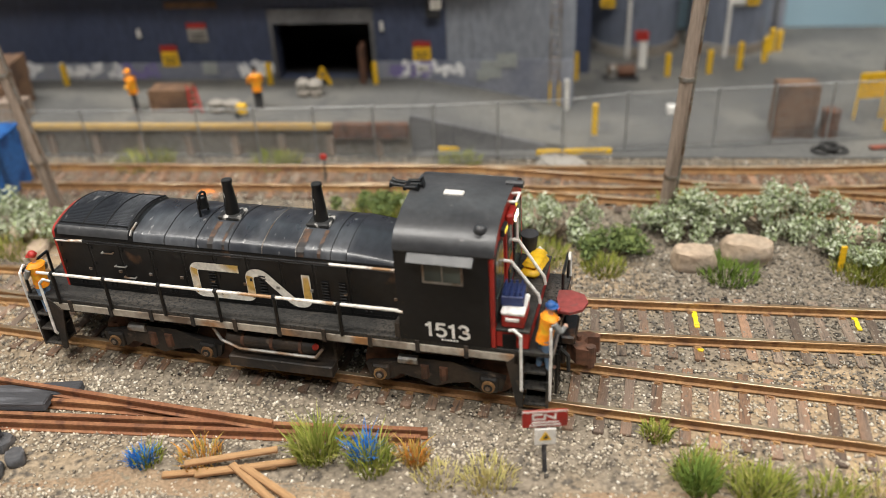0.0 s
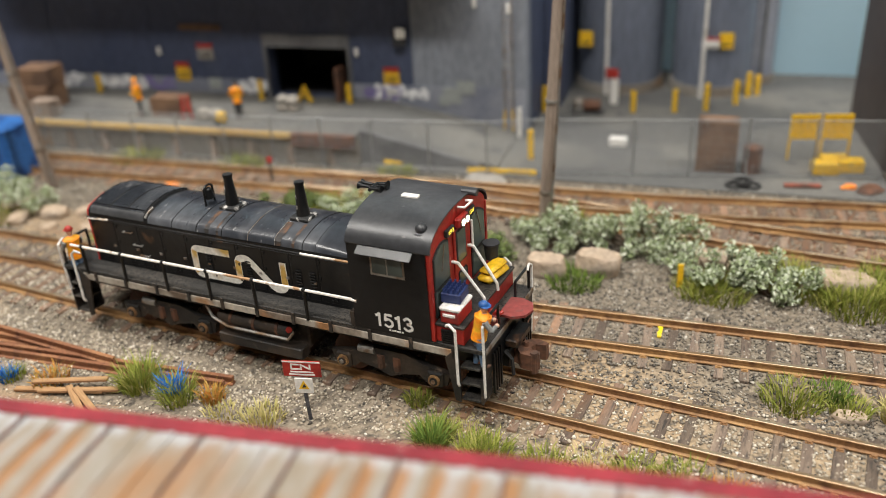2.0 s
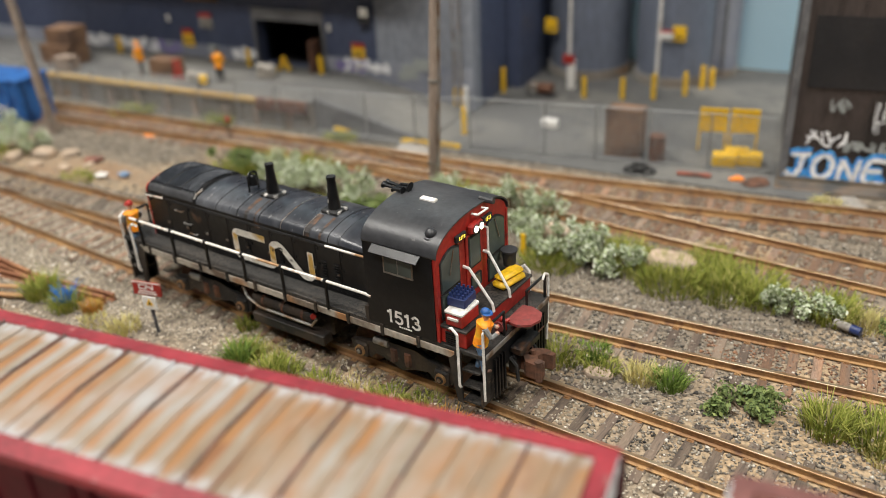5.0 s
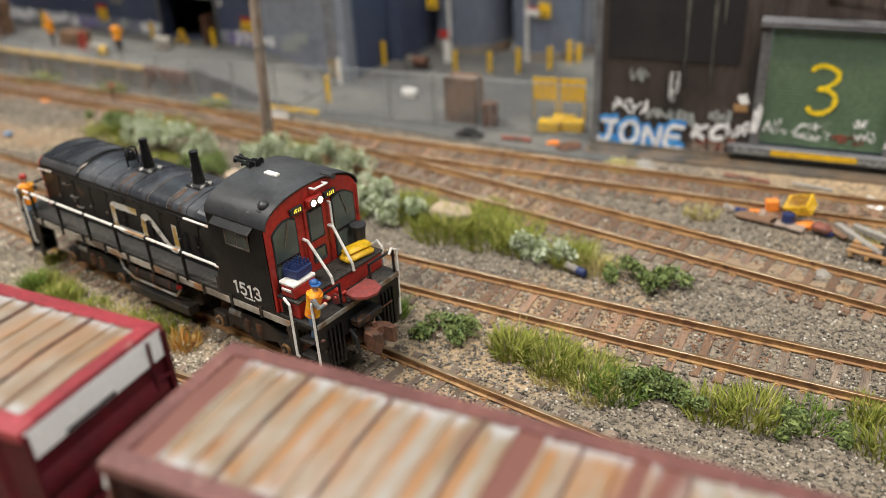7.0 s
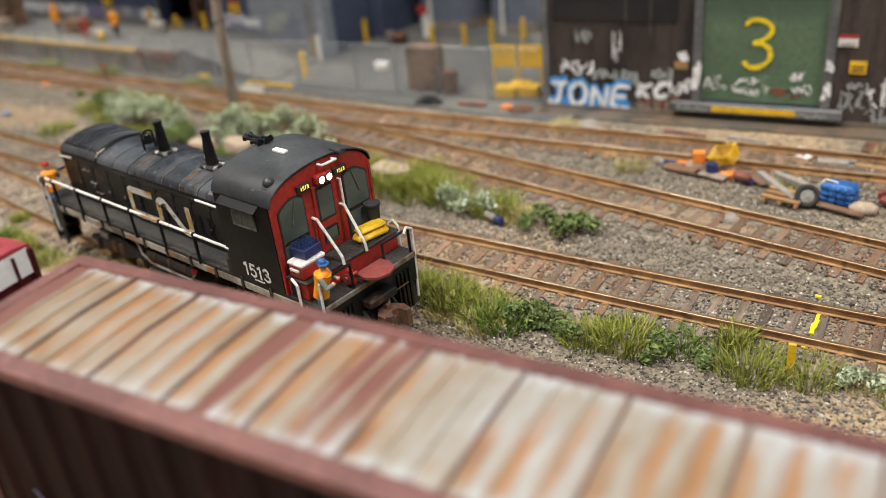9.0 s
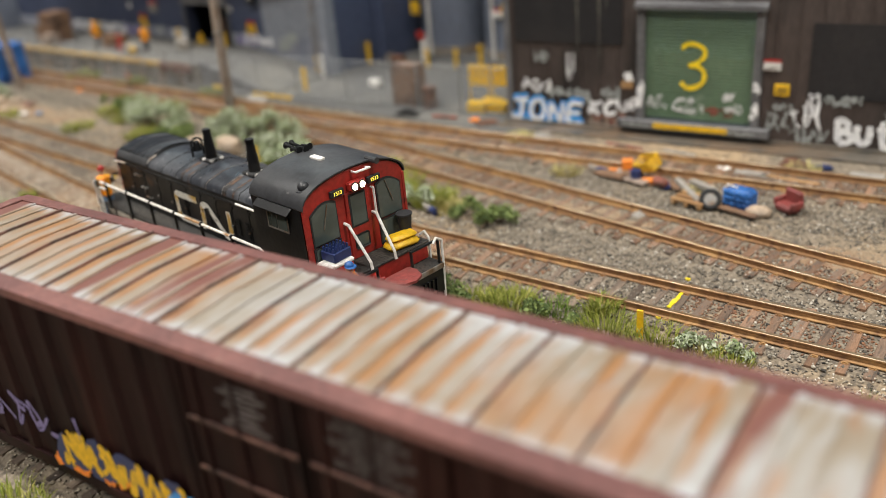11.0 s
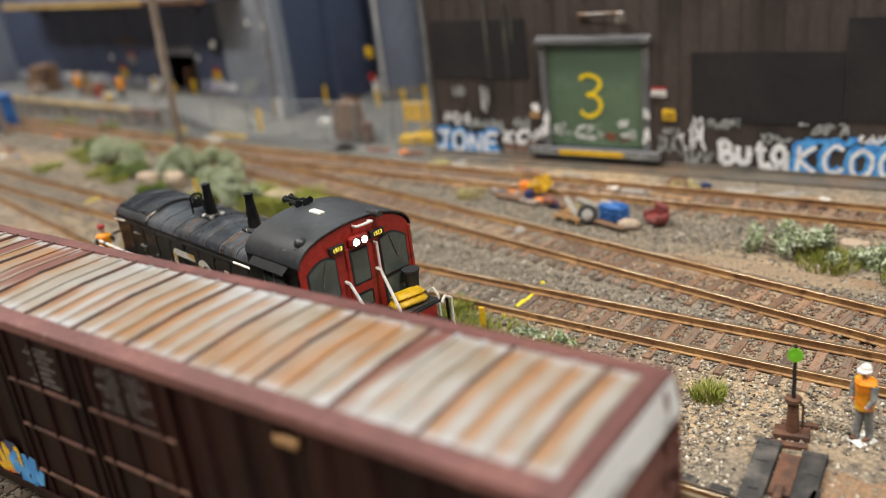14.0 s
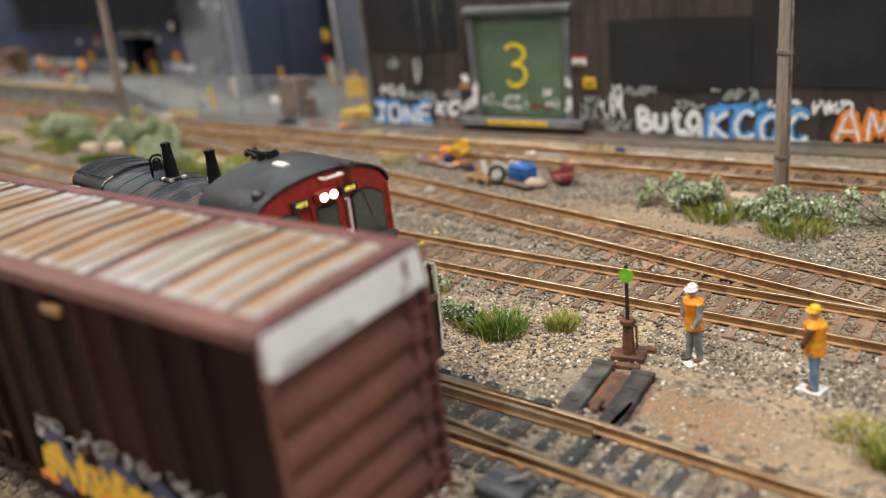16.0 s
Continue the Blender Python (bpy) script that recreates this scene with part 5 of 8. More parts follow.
        part("pane", Shape().prism([(y0, z0), (y1, z0), (y1, z1 + slope), (y0, z1 - slope)], xf + 0.3, xf + 0.45, "x"), M_glass, fr)

    for sgn in (-1, 1):
        a, b2 = (-15.2, -7.2) if sgn < 0 else (7.2, 15.2)
        arc = [(a + (b2 - a) * k / 8, 42.6 + 2.6 * math.sin(math.pi * (0.14 + 0.72 * k / 8)) - 1.5 * (k / 8 if sgn > 0 else 1 - k / 8)) for k in range(9)]
        cy, cz = (a + b2) / 2, 38.4
        for lift, x_in, x_out, k2, m2 in ((1.09, 0.02, 0.34, "front_window", M_rubber), (1.0, 0.3, 0.45, "pane", M_glass)):
            shape = [(a, 34.2), (b2, 34.2)] + arc[::-1]
            part(k2, Shape().prism([(cy + (py - cy) * lift, cz + (pz - cz) * lift) for py, pz in shape], xf + x_in, xf + x_out, "x"), m2, cab, "black rubber window frame" if m2 is M_rubber else "")
        pane(a, b2, 26.8, 33.0, "lower_window")
        part("wiper", Shape().tube([(xf + 0.7, sgn * 10, 44.4), (xf + 0.8, sgn * 12, 38)], 0.14, 4), M_steel, cab)
    door = part("cab_door", Shape().box(xf + 0.02, xf + 0.5, -3.9, 3.9, 25.9, 45.0, 0.15), M_red, cab, "red cab door")
    part("door_frame", Shape().box(xf + 0.45, xf + 0.62, -2.9, 2.9, 34.8, 44.3, 0.08), M_rubber, door)
    part("pane", Shape().box(xf + 0.55, xf + 0.72, -2.4, 2.4, 35.4, 43.7), M_glass, door)
    part("door_frame", Shape().box(xf + 0.45, xf + 0.62, -2.5, 2.5, 28.4, 32.6, 0.4), M_rubber, door)
    part("pane", Shape().box(xf + 0.55, xf + 0.72, -2.0, 2.0, 29.0, 32.0), M_glass, door)
    part("door_grab", Shape().tube([(xf + 0.4, 5.2, 44), (xf + 1.4, 5.2, 44), (xf + 1.4, 5.2, 37), (xf + 0.4, 5.2, 37)], 0.34, 6), M_white, cab, "white grab iron")
    part("roof_grab", Shape().tube([(xf + 0.4, -0.5, 50.2), (xf + 2.3, -0.5, 50.3), (xf + 2.3, 4.2, 50.2), (xf + 0.4, 4.2, 50.0)], 0.32, 6), M_white, cab, "white roof edge grab iron")
    hl = part("headlight_housing", Shape().box(xf + 0.05, xf + 2.0, -2.8, 2.8, 45.1, 47.9, 0.5), M_red, cab)
    for y in (-1.25, 1.25):
        part("bezel", Shape().rod((xf + 1.9, y, 46.5), (xf + 2.15, y, 46.5), 1.2, n=16), M_rubber, hl)
        part("headlight", Shape().rod((xf + 2.1, y, 46.5), (xf + 2.3, y, 46.5), 0.86, n=16), M_lamp, hl, "lit round headlight")
    for sgn in (-1, 1):
        nb = part("number_board", Shape().box(xf + 0.05, xf + 1.0, sgn * 6.3 - 2.2, sgn * 6.3 + 2.2, 45.2, 47.1, 0.15), M_rubber, cab, "black number board with lit digits")
        letters("digits", "1513", 1.45, M_numglow, nb, pose((xf + 1.08) * MM, sgn * 6.3 * MM, 46.15 * MM, 90, 0, 90), "glowing yellow digits", 0.03)
    part("red_corner", Shape().box(xf - 0.3, xf + 0.25, -W - 0.05, -W + 0.75, 20.5, 44.5), M_red, cab)
    part("red_corner", Shape().box(xf - 0.3, xf + 0.25, W - 0.75, W + 0.05, 20.5, 44.5), M_red, cab)
    # tanks between the trucks
    for sgn in (-1, 1):
        t = part("air_tank", Shape().rod((-16, sgn * 13.6, 11.6), (8, sgn * 13.6, 11.6), 2.2, n=16).ball((-16, sgn * 13.6, 11.6), (0.9, 2.2, 2.2)).ball((8, sgn * 13.6, 11.6), (0.9, 2.2, 2.2)), M_frame, L, "grimy horizontal air tank", True)
        for x in (-12, -4, 4):
            part("tank_strap", Shape().rod((x, sgn * 13.6, 11.6), (x + 0.9, sgn * 13.6, 11.6), 2.4, n=16), M_rustbr, t)
        part("tank_cap", Shape().rod((8.4, sgn * 15.0, 12.6), (8.8, sgn * 15.3, 12.6), 0.9), M_red, t, "small red cap")
        part("pipe", Shape().tube([(-19, sgn * 16, 15.8), (-17, sgn * 16.4, 12.4), (-12, sgn * 16.6, 10.4), (9, sgn * 16.6, 10.4), (11, sgn * 16.4, 13)], 0.42, 6), M_steel, t, "bent grey pipe")
        part("tank_tray", Shape().box(-16, 13, sgn * 14.6 - 2, sgn * 14.6 + 2, 4.2, 7.6, 0.3), M_frame, t, "dusty lower tray")
    part("fuel_tank", Shape().box(-16, 12, -11, 11, 4.4, 13, 0.6), M_frame, L)
    # trucks
    wheelsets = []
    for cx in (-37.2, 39.0):
        tr = part("truck", Shape().box(cx - 17, cx + 17, -3, 3, 5.4, 10), M_frame, L, "grimy iron truck")
        for sgn in (-1, 1):
            y = sgn * 12.6
            p = [(cx - 18, 8), (cx - 17, 4.4), (cx - 11, 4.2), (cx - 9, 6), (cx - 4, 5), (cx, 3.4), (cx + 4, 5), (cx + 9, 6), (cx + 11, 4.2), (cx + 17, 4.4), (cx + 18, 8), (cx + 10, 9.6), (cx + 5, 11.6), (cx - 5, 11.6), (cx - 10, 9.6)]
            sf = part("side_frame", Shape().prism(p, y - 0.9, y + 0.9, "y"), M_frame, tr, "rust dusted side frame")
            for ax in (-13.9, 13.9):
                part("journal_box", Shape().box(cx + ax - 2.3, cx + ax + 2.3, min(y, y + sgn * 2), max(y, y + sgn * 2), 4.0, 8.6, 0.5), M_frame, sf, "grimy axle box")
                part("axle_cap", Shape().rod((cx + ax, y + sgn * 1.9, 6.2), (cx + ax, y + sgn * 2.6, 6.2), 1.75, 1.6, 16), M_rail, sf, "rusty round axle cap")
                part("cap_ring", Shape().rod((cx + ax, y + sgn * 2.55, 6.2), (cx + ax, y + sgn * 2.8, 6.2), 1.15, n=14), M_frame, sf)
                part("cap_hub", Shape().rod((cx + ax, y + sgn * 2.7, 6.2), (cx + ax, y + sgn * 3.1, 6.2), 0.62, n=10), M_steel, sf)
            for k in (-1.5, 1.5):
                part("spring", Shape().rod((cx + k * 1.6, y + sgn * 0.9, 6.0), (cx + k * 1.6, y + sgn * 0.9, 9.8), 1.1, n=8), M_rustbr, sf)
            part("brake_cylinder", Shape().rod((cx - 9, y + sgn * 0.8, 10.8), (cx - 4, y + sgn * 0.8, 10.8), 1.2), M_steel, sf)
        for ax in (-13.9, 13.9):
            ws = part("wheelset", Shape().rod((0, -8, 0), (0, 8, 0), 1.0), M_frame, tr, "steel wheelset", at=(cx + ax, 0, 5.8))
            for sgn in (-1, 1):
                s = Shape().rod((0, sgn * 7.0, 0), (0, sgn * 9.4, 0), 5.75, n=28).rod((0, sgn * 6.6, 0), (0, sgn * 7.0, 0), 6.3, n=28)
                for a in range(5):
                    q = a * 1.2566
                    s.rod((3.2 * math.cos(q), sgn * 9.3, 3.2 * math.sin(q)), (3.2 * math.cos(q), sgn * 9.5, 3.2 * math.sin(q)), 0.7, n=8)
                ws2 = new("wheel", build("wheel", s, M_rustbr))
                ws2.parent = ws
            wheelsets.append(ws)
    return L, wheelsets


def figure(name, label, top, legs, hat, arms=None, lean=0.0, stride=1.2, base=False, sleeve=None, h=19.6):
    """A painted railway figurine, one plain mesh standing on z = 0 and facing +x."""
    k = h / 19.6
    mats = [top, legs, hat, M_skin, sleeve or top, M_rustbr, M_white]
    s = Shape()
    for sg, dx in ((-1, stride), (1, -stride)):
        s.rod((dx, sg * 1.1, 0.5), (dx * 0.4, sg * 1.0, 5), 0.75, 0.95, 9, 1)
        s.rod((dx * 0.4, sg * 1.0, 5), (0, sg * 0.9, 9.4), 0.95, 1.25, 9, 1)
        s.ball((dx + 0.6, sg * 1.1, 0.5), (1.5, 0.7, 0.55), 8, 5, 5)
    s.ball((0, 0, 9.4), (1.5, 2.1, 1.3), 10, 6, 1)
    s.rod((0, 0, 8.4), (lean * 0.5, 0, 11.8), 2.15, 2.0, 12, 0).rod((lean * 0.5, 0, 11.8), (lean, 0, 15.2), 2.0, 2.35, 12, 0)
    s.ball((lean, 0, 15.1), (1.8, 2.9, 1.05), 10, 6, 0)
    s.ball((lean + 0.2, 0, 15.8), (0.7, 0.7, 0.9), 8, 5, 3)
    s.ball((lean + 0.3, 0, 17.6), (1.15, 1.0, 1.35), 10, 8, 3)
    s.ball((lean + 0.2, 0, 18.5), (1.35, 1.25, 1.15), 10, 6, 2)
    s.rod((lean + 0.6, 0, 18.15), (lean + 0.62, 0, 18.4), 1.65, 1.45, 10, 2)
    for sg, pts in zip((-1, 1), arms or (((1.2, 11.8), (2.8, 10.5)), ((1.0, 11.8), (2.6, 12)))):
        sh = (lean, sg * 2.5, 14.8)
        el = (lean + pts[0][0], sg * 3.0, pts[0][1])
        hd = (lean + pts[1][0], sg * 2.2, pts[1][1])
        s.rod(sh, el, 0.85, 0.7, 8, 4).rod(el, hd, 0.65, 0.55, 8, 4).ball(hd, (0.65, 0.6, 0.6), 7, 5, 3)
    if base:
        s.prism([(-2.6, -2.2), (2.8, -2), (3, 2.2), (-2.2, 2.4)], -0.35, 0.02, "z", 6)
    s.v = [(a * k, b * k, c * k) for a, b, c in s.v]
    me = build(name, s, mats, True)
    ob = new(name, me)
    return tagged(ob, label, "figurine")


# ---------- boxcars ----------
def make_boxcar(x0, x1, z_top, label, side, trim, endm, dark_at=(), text=False, slope=0.058, seed=3, group="boxcars"):
    n = (x1 - x0)
    cx, cy = (x0 + x1) / 2, line_c((x0 + x1) / 2)
    car = empty("boxcar", label, "boxcar", (cx, cy, 0), math.degrees(math.atan(slope)), group)
    h, W = n / 2, 17.6
    dc = 9.0 if text else 0.0
    zt = z_top - 1.8
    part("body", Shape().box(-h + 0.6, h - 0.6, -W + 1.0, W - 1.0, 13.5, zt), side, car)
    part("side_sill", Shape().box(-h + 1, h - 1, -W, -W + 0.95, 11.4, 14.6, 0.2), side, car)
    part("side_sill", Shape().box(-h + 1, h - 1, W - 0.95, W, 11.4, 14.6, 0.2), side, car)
    part("centre_sill", Shape().box(-h + 6, h - 6, -4, 4, 8, 13.4), M_frame, car)
    rnd = random.Random(seed)
    # doors take the middle, ribbed panels the rest
    for sgn in (-1, 1):
        y = sgn * (W - 1.0)
        rib = [(-h + 6 + i * 9.4) for i in range(int((n - 11) / 9.4) + 1)]
        for x in rib:
            if abs(x - dc) < 30:
                continue
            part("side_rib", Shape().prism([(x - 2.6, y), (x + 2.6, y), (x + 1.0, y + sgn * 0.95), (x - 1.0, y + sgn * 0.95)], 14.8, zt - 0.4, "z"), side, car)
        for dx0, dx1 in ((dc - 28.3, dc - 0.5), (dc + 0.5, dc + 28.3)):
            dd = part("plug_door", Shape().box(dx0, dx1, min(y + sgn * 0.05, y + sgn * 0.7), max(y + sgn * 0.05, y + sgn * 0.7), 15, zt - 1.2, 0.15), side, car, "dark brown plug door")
            for f in (0.16, 0.5, 0.84):
                x = dx0 + (dx1 - dx0) * f
                part("door_rod", Shape().rod((x, y + sgn * 1.0, 15), (x, y + sgn * 1.0, zt - 1), 0.35, n=7), side, dd)
            for z in (20, 32, 43.2):
                part("door_bar", Shape().box(dx0 + 0.8, dx1 - 0.8, min(y + sgn * 0.65, y + sgn * 1.25), max(y + sgn * 0.65, y + sgn * 1.25), z, z + 0.9, 0.2), M_doorbar if text else side, dd, "worn rusty bar" if text else "")
            for x in (dx0 + 0.3, dx1 - 0.9):
                part("door_edge", Shape().box(x, x + 0.6, min(y + sgn * 0.6, y + sgn * 1.2), max(y + sgn * 0.6, y + sgn * 1.2), 15, zt - 1.2), side, dd)
            if text and sgn < 0:
                words = ["DOORS MUST BE", "CLOSED BEFORE", "MOVING CAR"] if dx0 < 5 else ["CLOSE AND LOCK", "BOTH DOORS BEFORE", "MOVING CAR", "FERMER ET VERROUILLER", "LES DEUX PORTES", "AVANT DE", "DEPLACER LE WAGON"]
                if dx0 < 5:
                    for i in range(7):
                        w2 = rnd.uniform(3, 5.5)
                        part("lettering_bar", Shape().box(dx0 + 15.5 - w2, dx0 + 15.5 + w2, y - 0.82, y - 0.72, 53.0 - i * 1.3, 53.45 - i * 1.3), M_faded, dd, "faded small lettering")
                else:
                    for i, q in enumerate(words):
                        letters("lettering", q, 1.5, M_faded, dd, facing((dx0 + dx1) / 2 - 0.5, y - 0.78, 54.0 - i * 1.38), "faded white stencilled lettering", 0.03)
        part("door_track", Shape().box(dc - 60, dc + 30, min(y, y + sgn * 1.6), max(y, y + sgn * 1.6), 13.7, 14.7), side, car)
    # roof: edge trim, cross panels with raised seams
    for sgn in (-1, 1):
        y = sgn * (W - 1.2)
        part("roof_trim", Shape().prism([(y - sgn * 2.6, z_top - 0.4), (y + sgn * 1.2, z_top - 0.9), (y + sgn * 1.3, zt - 1.0), (y, zt - 1.0), (y - sgn * 2.6, zt)], -h, h, "x"), trim, car, "painted roof edge")
    for a in (-h, h - 3.2):
        part("roof_end_trim", Shape().box(a, a + 3.2, -W + 3.8, W - 3.8, zt, z_top - 0.25, 0.15), trim, car)
    cnt = int(round((n - 6.6) / 5.5))
    wid = (n - 6.6) / cnt
    pm = {}
    for key, mt in (("a", M_panel), ("b", M_panel_d)):
        s = Shape().prism([(-W + 3.7, -1.0), (W - 3.7, -1.0), (W - 3.7, 0.0), (0, 0.55), (-W + 3.7, 0.0)], -wid / 2 + 0.2, wid / 2 - 0.2, "x")
        pm[key] = build("roof_panel", s, mt)
        up, wd = (0.26, 0.36) if key == "a" else (0.55, 0.17)
        s = Shape().prism([(-W + 3.6, -0.5), (W - 3.6, -0.5), (W - 3.6, up), (0, up + 0.55), (-W + 3.6, up)], -wd, wd, "x")
        pm[key + "s"] = build("roof_seam", s, M_rib if key == "a" else M_seam)
    for i in range(cnt):
        x = -h + 3.3 + wid * (i + 0.5)
        key = "b" if i in dark_at else "a"
        ob = new("roof_panel", pm[key])
        ob.parent = car
        ob.location = (x * MM, 0, (z_top - 0.75) * MM)
        if i:
            ob = new("roof_seam", pm[("b" if i % 3 == 0 else "a") + "s"])
            ob.parent = car
            ob.location = ((x - wid / 2) * MM, 0, (z_top - 0.7) * MM)
    # ends with horizontal corrugations, white header board and ladder
    for e in (-1, 1):
        xe = e * (h - 0.6)
        end = part("end_wall", Shape().box(min(xe, xe + e * 0.3), max(xe, xe + e * 0.3), -W + 0.6, W - 0.6, 13.5, zt), endm, car, "corrugated end wall")
        part("header_board", Shape().prism([(xe + e * 0.32, zt + 0.4), (xe + e * 0.75, zt + 0.4), (xe + e * (1.9 if text else 0.85), zt - 5.0), (xe + e * (1.9 if text else 0.8), zt - 5.6), (xe + e * 0.32, zt - 5.6)], -W + 1, W - 1, "y"), M_header, end, "white painted header board")
        if text:
            letters("lettering", "EXCESS HEIGHT CAR", 1.5, M_dark, end, pose((xe + e * 1.93) * MM, -e * 7.5 * MM, (zt - 4.4) * MM, 82, 0, e * 90), "small black lettering", 0.02)
            letters("lettering", "CW", 1.5, M_dark, end, pose((xe + e * 1.93) * MM, e * 11 * MM, (zt - 4.4) * MM, 82, 0, e * 90), "small black lettering", 0.02)
        else:
            part("lettering_bar", Shape().box(min(xe + e * 0.7, xe + e * 0.92), max(xe + e * 0.7, xe + e * 0.92), -9, 3, zt - 5.4, zt - 4.5), M_dark, end, "small black lettering")
        for i in range(5):
            z = 15.4 + i * 6.5
            s = Shape()
            s.prism([(xe + e * 0.3, z), (xe + e * 0.75, z + 0.7), (xe + e * 1.5, z + 2.1), (xe + e * 1.7, z + 3.1), (xe + e * 1.5, z + 4.1), (xe + e * 0.75, z + 5.5), (xe + e * 0.3, z + 6.2)], -W + 1.2, W - 2.6, "y")
            part("corrugation", s, endm, end, "", True)
        for yy in (-W + 0.5, W - 1.3):
            part("corner_post", Shape().box(min(xe + e * 0.3, xe + e * 1.5), max(xe + e * 0.3, xe + e * 1.5), yy, yy + 0.8, 13.5, zt - (6.6 if text else 0), 0.15), endm, end)
        for yy in (W - 0.5, W - 5.2):
            part("ladder_stile", Shape().box(min(xe + e * 1.2, xe + e * 1.6), max(xe + e * 1.2, xe + e * 1.6), yy - 0.3, yy + 0.3, 10, zt), endm, end)
        for i in range(9):
            part("ladder_rung", Shape().rod((xe + e * 1.4, W - 5.2, 12 + i * 4.4), (xe + e * 1.4, W - 0.5, 12 + i * 4.4), 0.3, n=6), endm, end)
        part("coupler", Shape().box(min(xe, xe + e * 6), max(xe, xe + e * 6), -1.3, 1.3, 8.6, 11.2, 0.3).box(min(xe + e * 4.4, xe + e * 8.4), max(xe + e * 4.4, xe + e * 8.4), -2.4, 2.2, 8, 11.8, 0.7), M_rustbr, car)
        # bogie
        bx = e * (h - 30)
        b = part("bogie", Shape().box(bx - 4, bx + 4, -11, 11, 6, 9), M_frame, car, "grimy freight bogie")
        for sgn in (-1, 1):
            y = sgn * 11.6
            part("side_frame", Shape().prism([(bx - 14, 11), (bx - 12, 8.4), (bx - 4, 6), (bx + 4, 6), (bx + 12, 8.4), (bx + 14, 11), (bx + 6, 13), (bx - 6, 13)], y - 0.8, y + 0.8, "y"), M_frame, b)
        for a in (-10, 10):
            s = Shape().rod((bx + a, -8, 9.8), (bx + a, 8, 9.8), 0.9)
            for sgn in (-1, 1):
                s.rod((bx + a, sgn * 7.2, 9.8), (bx + a, sgn * 9.6, 9.8), 5.75, n=24)
            part("wheelset", s, M_rustbr, b)
    return car, h, W


# ---------- small things ----------
def make_pole(x, y, hgt, lean, label):
    p = empty("utility_pole", label, "utility pole", (x, y, -0.6), group="utility poles")
    s = Shape()
    r0 = 2.5
    pts = [(lean * t * hgt, 0, t * hgt) for t in (0, 0.25, 0.5, 0.75, 1)]
    for i in range(4):
        s.rod(pts[i], pts[i + 1], r0 * (1 - 0.08 * i), r0 * (1 - 0.08 * (i + 1)), 14)
    part("post", s, M_greywood, p, "", True)
    part("conduit", Shape().rod((2.3, -1.2, 0), (2.0 + lean * hgt, -1.0, hgt), 0.45, n=7), M_steel, p, "thin grey conduit")
    for z in (18, 52):
        part("bracket", Shape().rod((lean * z, 0, z), (lean * z, 0, z + 1.2), 2.65, n=14), M_steel, p)
    return p


def tuft(x, y, r, h, n, material, label, seed, lean=0.7, name="grass_tuft", w=0.21, cat="grass"):
    r, h, n = r * 0.85, h * 0.68, int(n * 1.9)
    rng = np.random.RandomState(seed)
    a = rng.rand(n) * 6.283
    q = np.sqrt(rng.rand(n)) * r
    bx, by = q * np.cos(a), q * np.sin(a)
    hh = h * (0.55 + 0.55 * rng.rand(n))
    out = lean * hh * (0.25 + rng.rand(n)) * (0.4 + q / r)
    d = a + rng.randn(n) * 0.6
    mx, my = bx + out * 0.35 * np.cos(d), by + out * 0.35 * np.sin(d)
    tx, ty = bx + out * np.cos(d), by + out * np.sin(d)
    px, py = -np.sin(d + rng.randn(n)) * w, np.cos(d + rng.randn(n)) * w
    z = np.zeros(n) - 0.6
    v = np.stack([np.stack([bx - px, by - py, z], 1), np.stack([bx + px, by + py, z], 1), np.stack([mx + px * 0.8, my + py * 0.8, hh * 0.6], 1), np.stack([mx - px * 0.8, my - py * 0.8, hh * 0.6], 1), np.stack([tx, ty, hh], 1)], 1).reshape(-1, 3)
    o = np.arange(n)[:, None] * 5
    f = np.concatenate([o + np.array([[0, 1, 2]]), o + np.array([[0, 2, 3]]), o + np.array([[3, 2, 4]])], 0)
    return raw(name, v, f, material, label, cat, "grass tufts", at=(x, y, ground_height(x, y)))


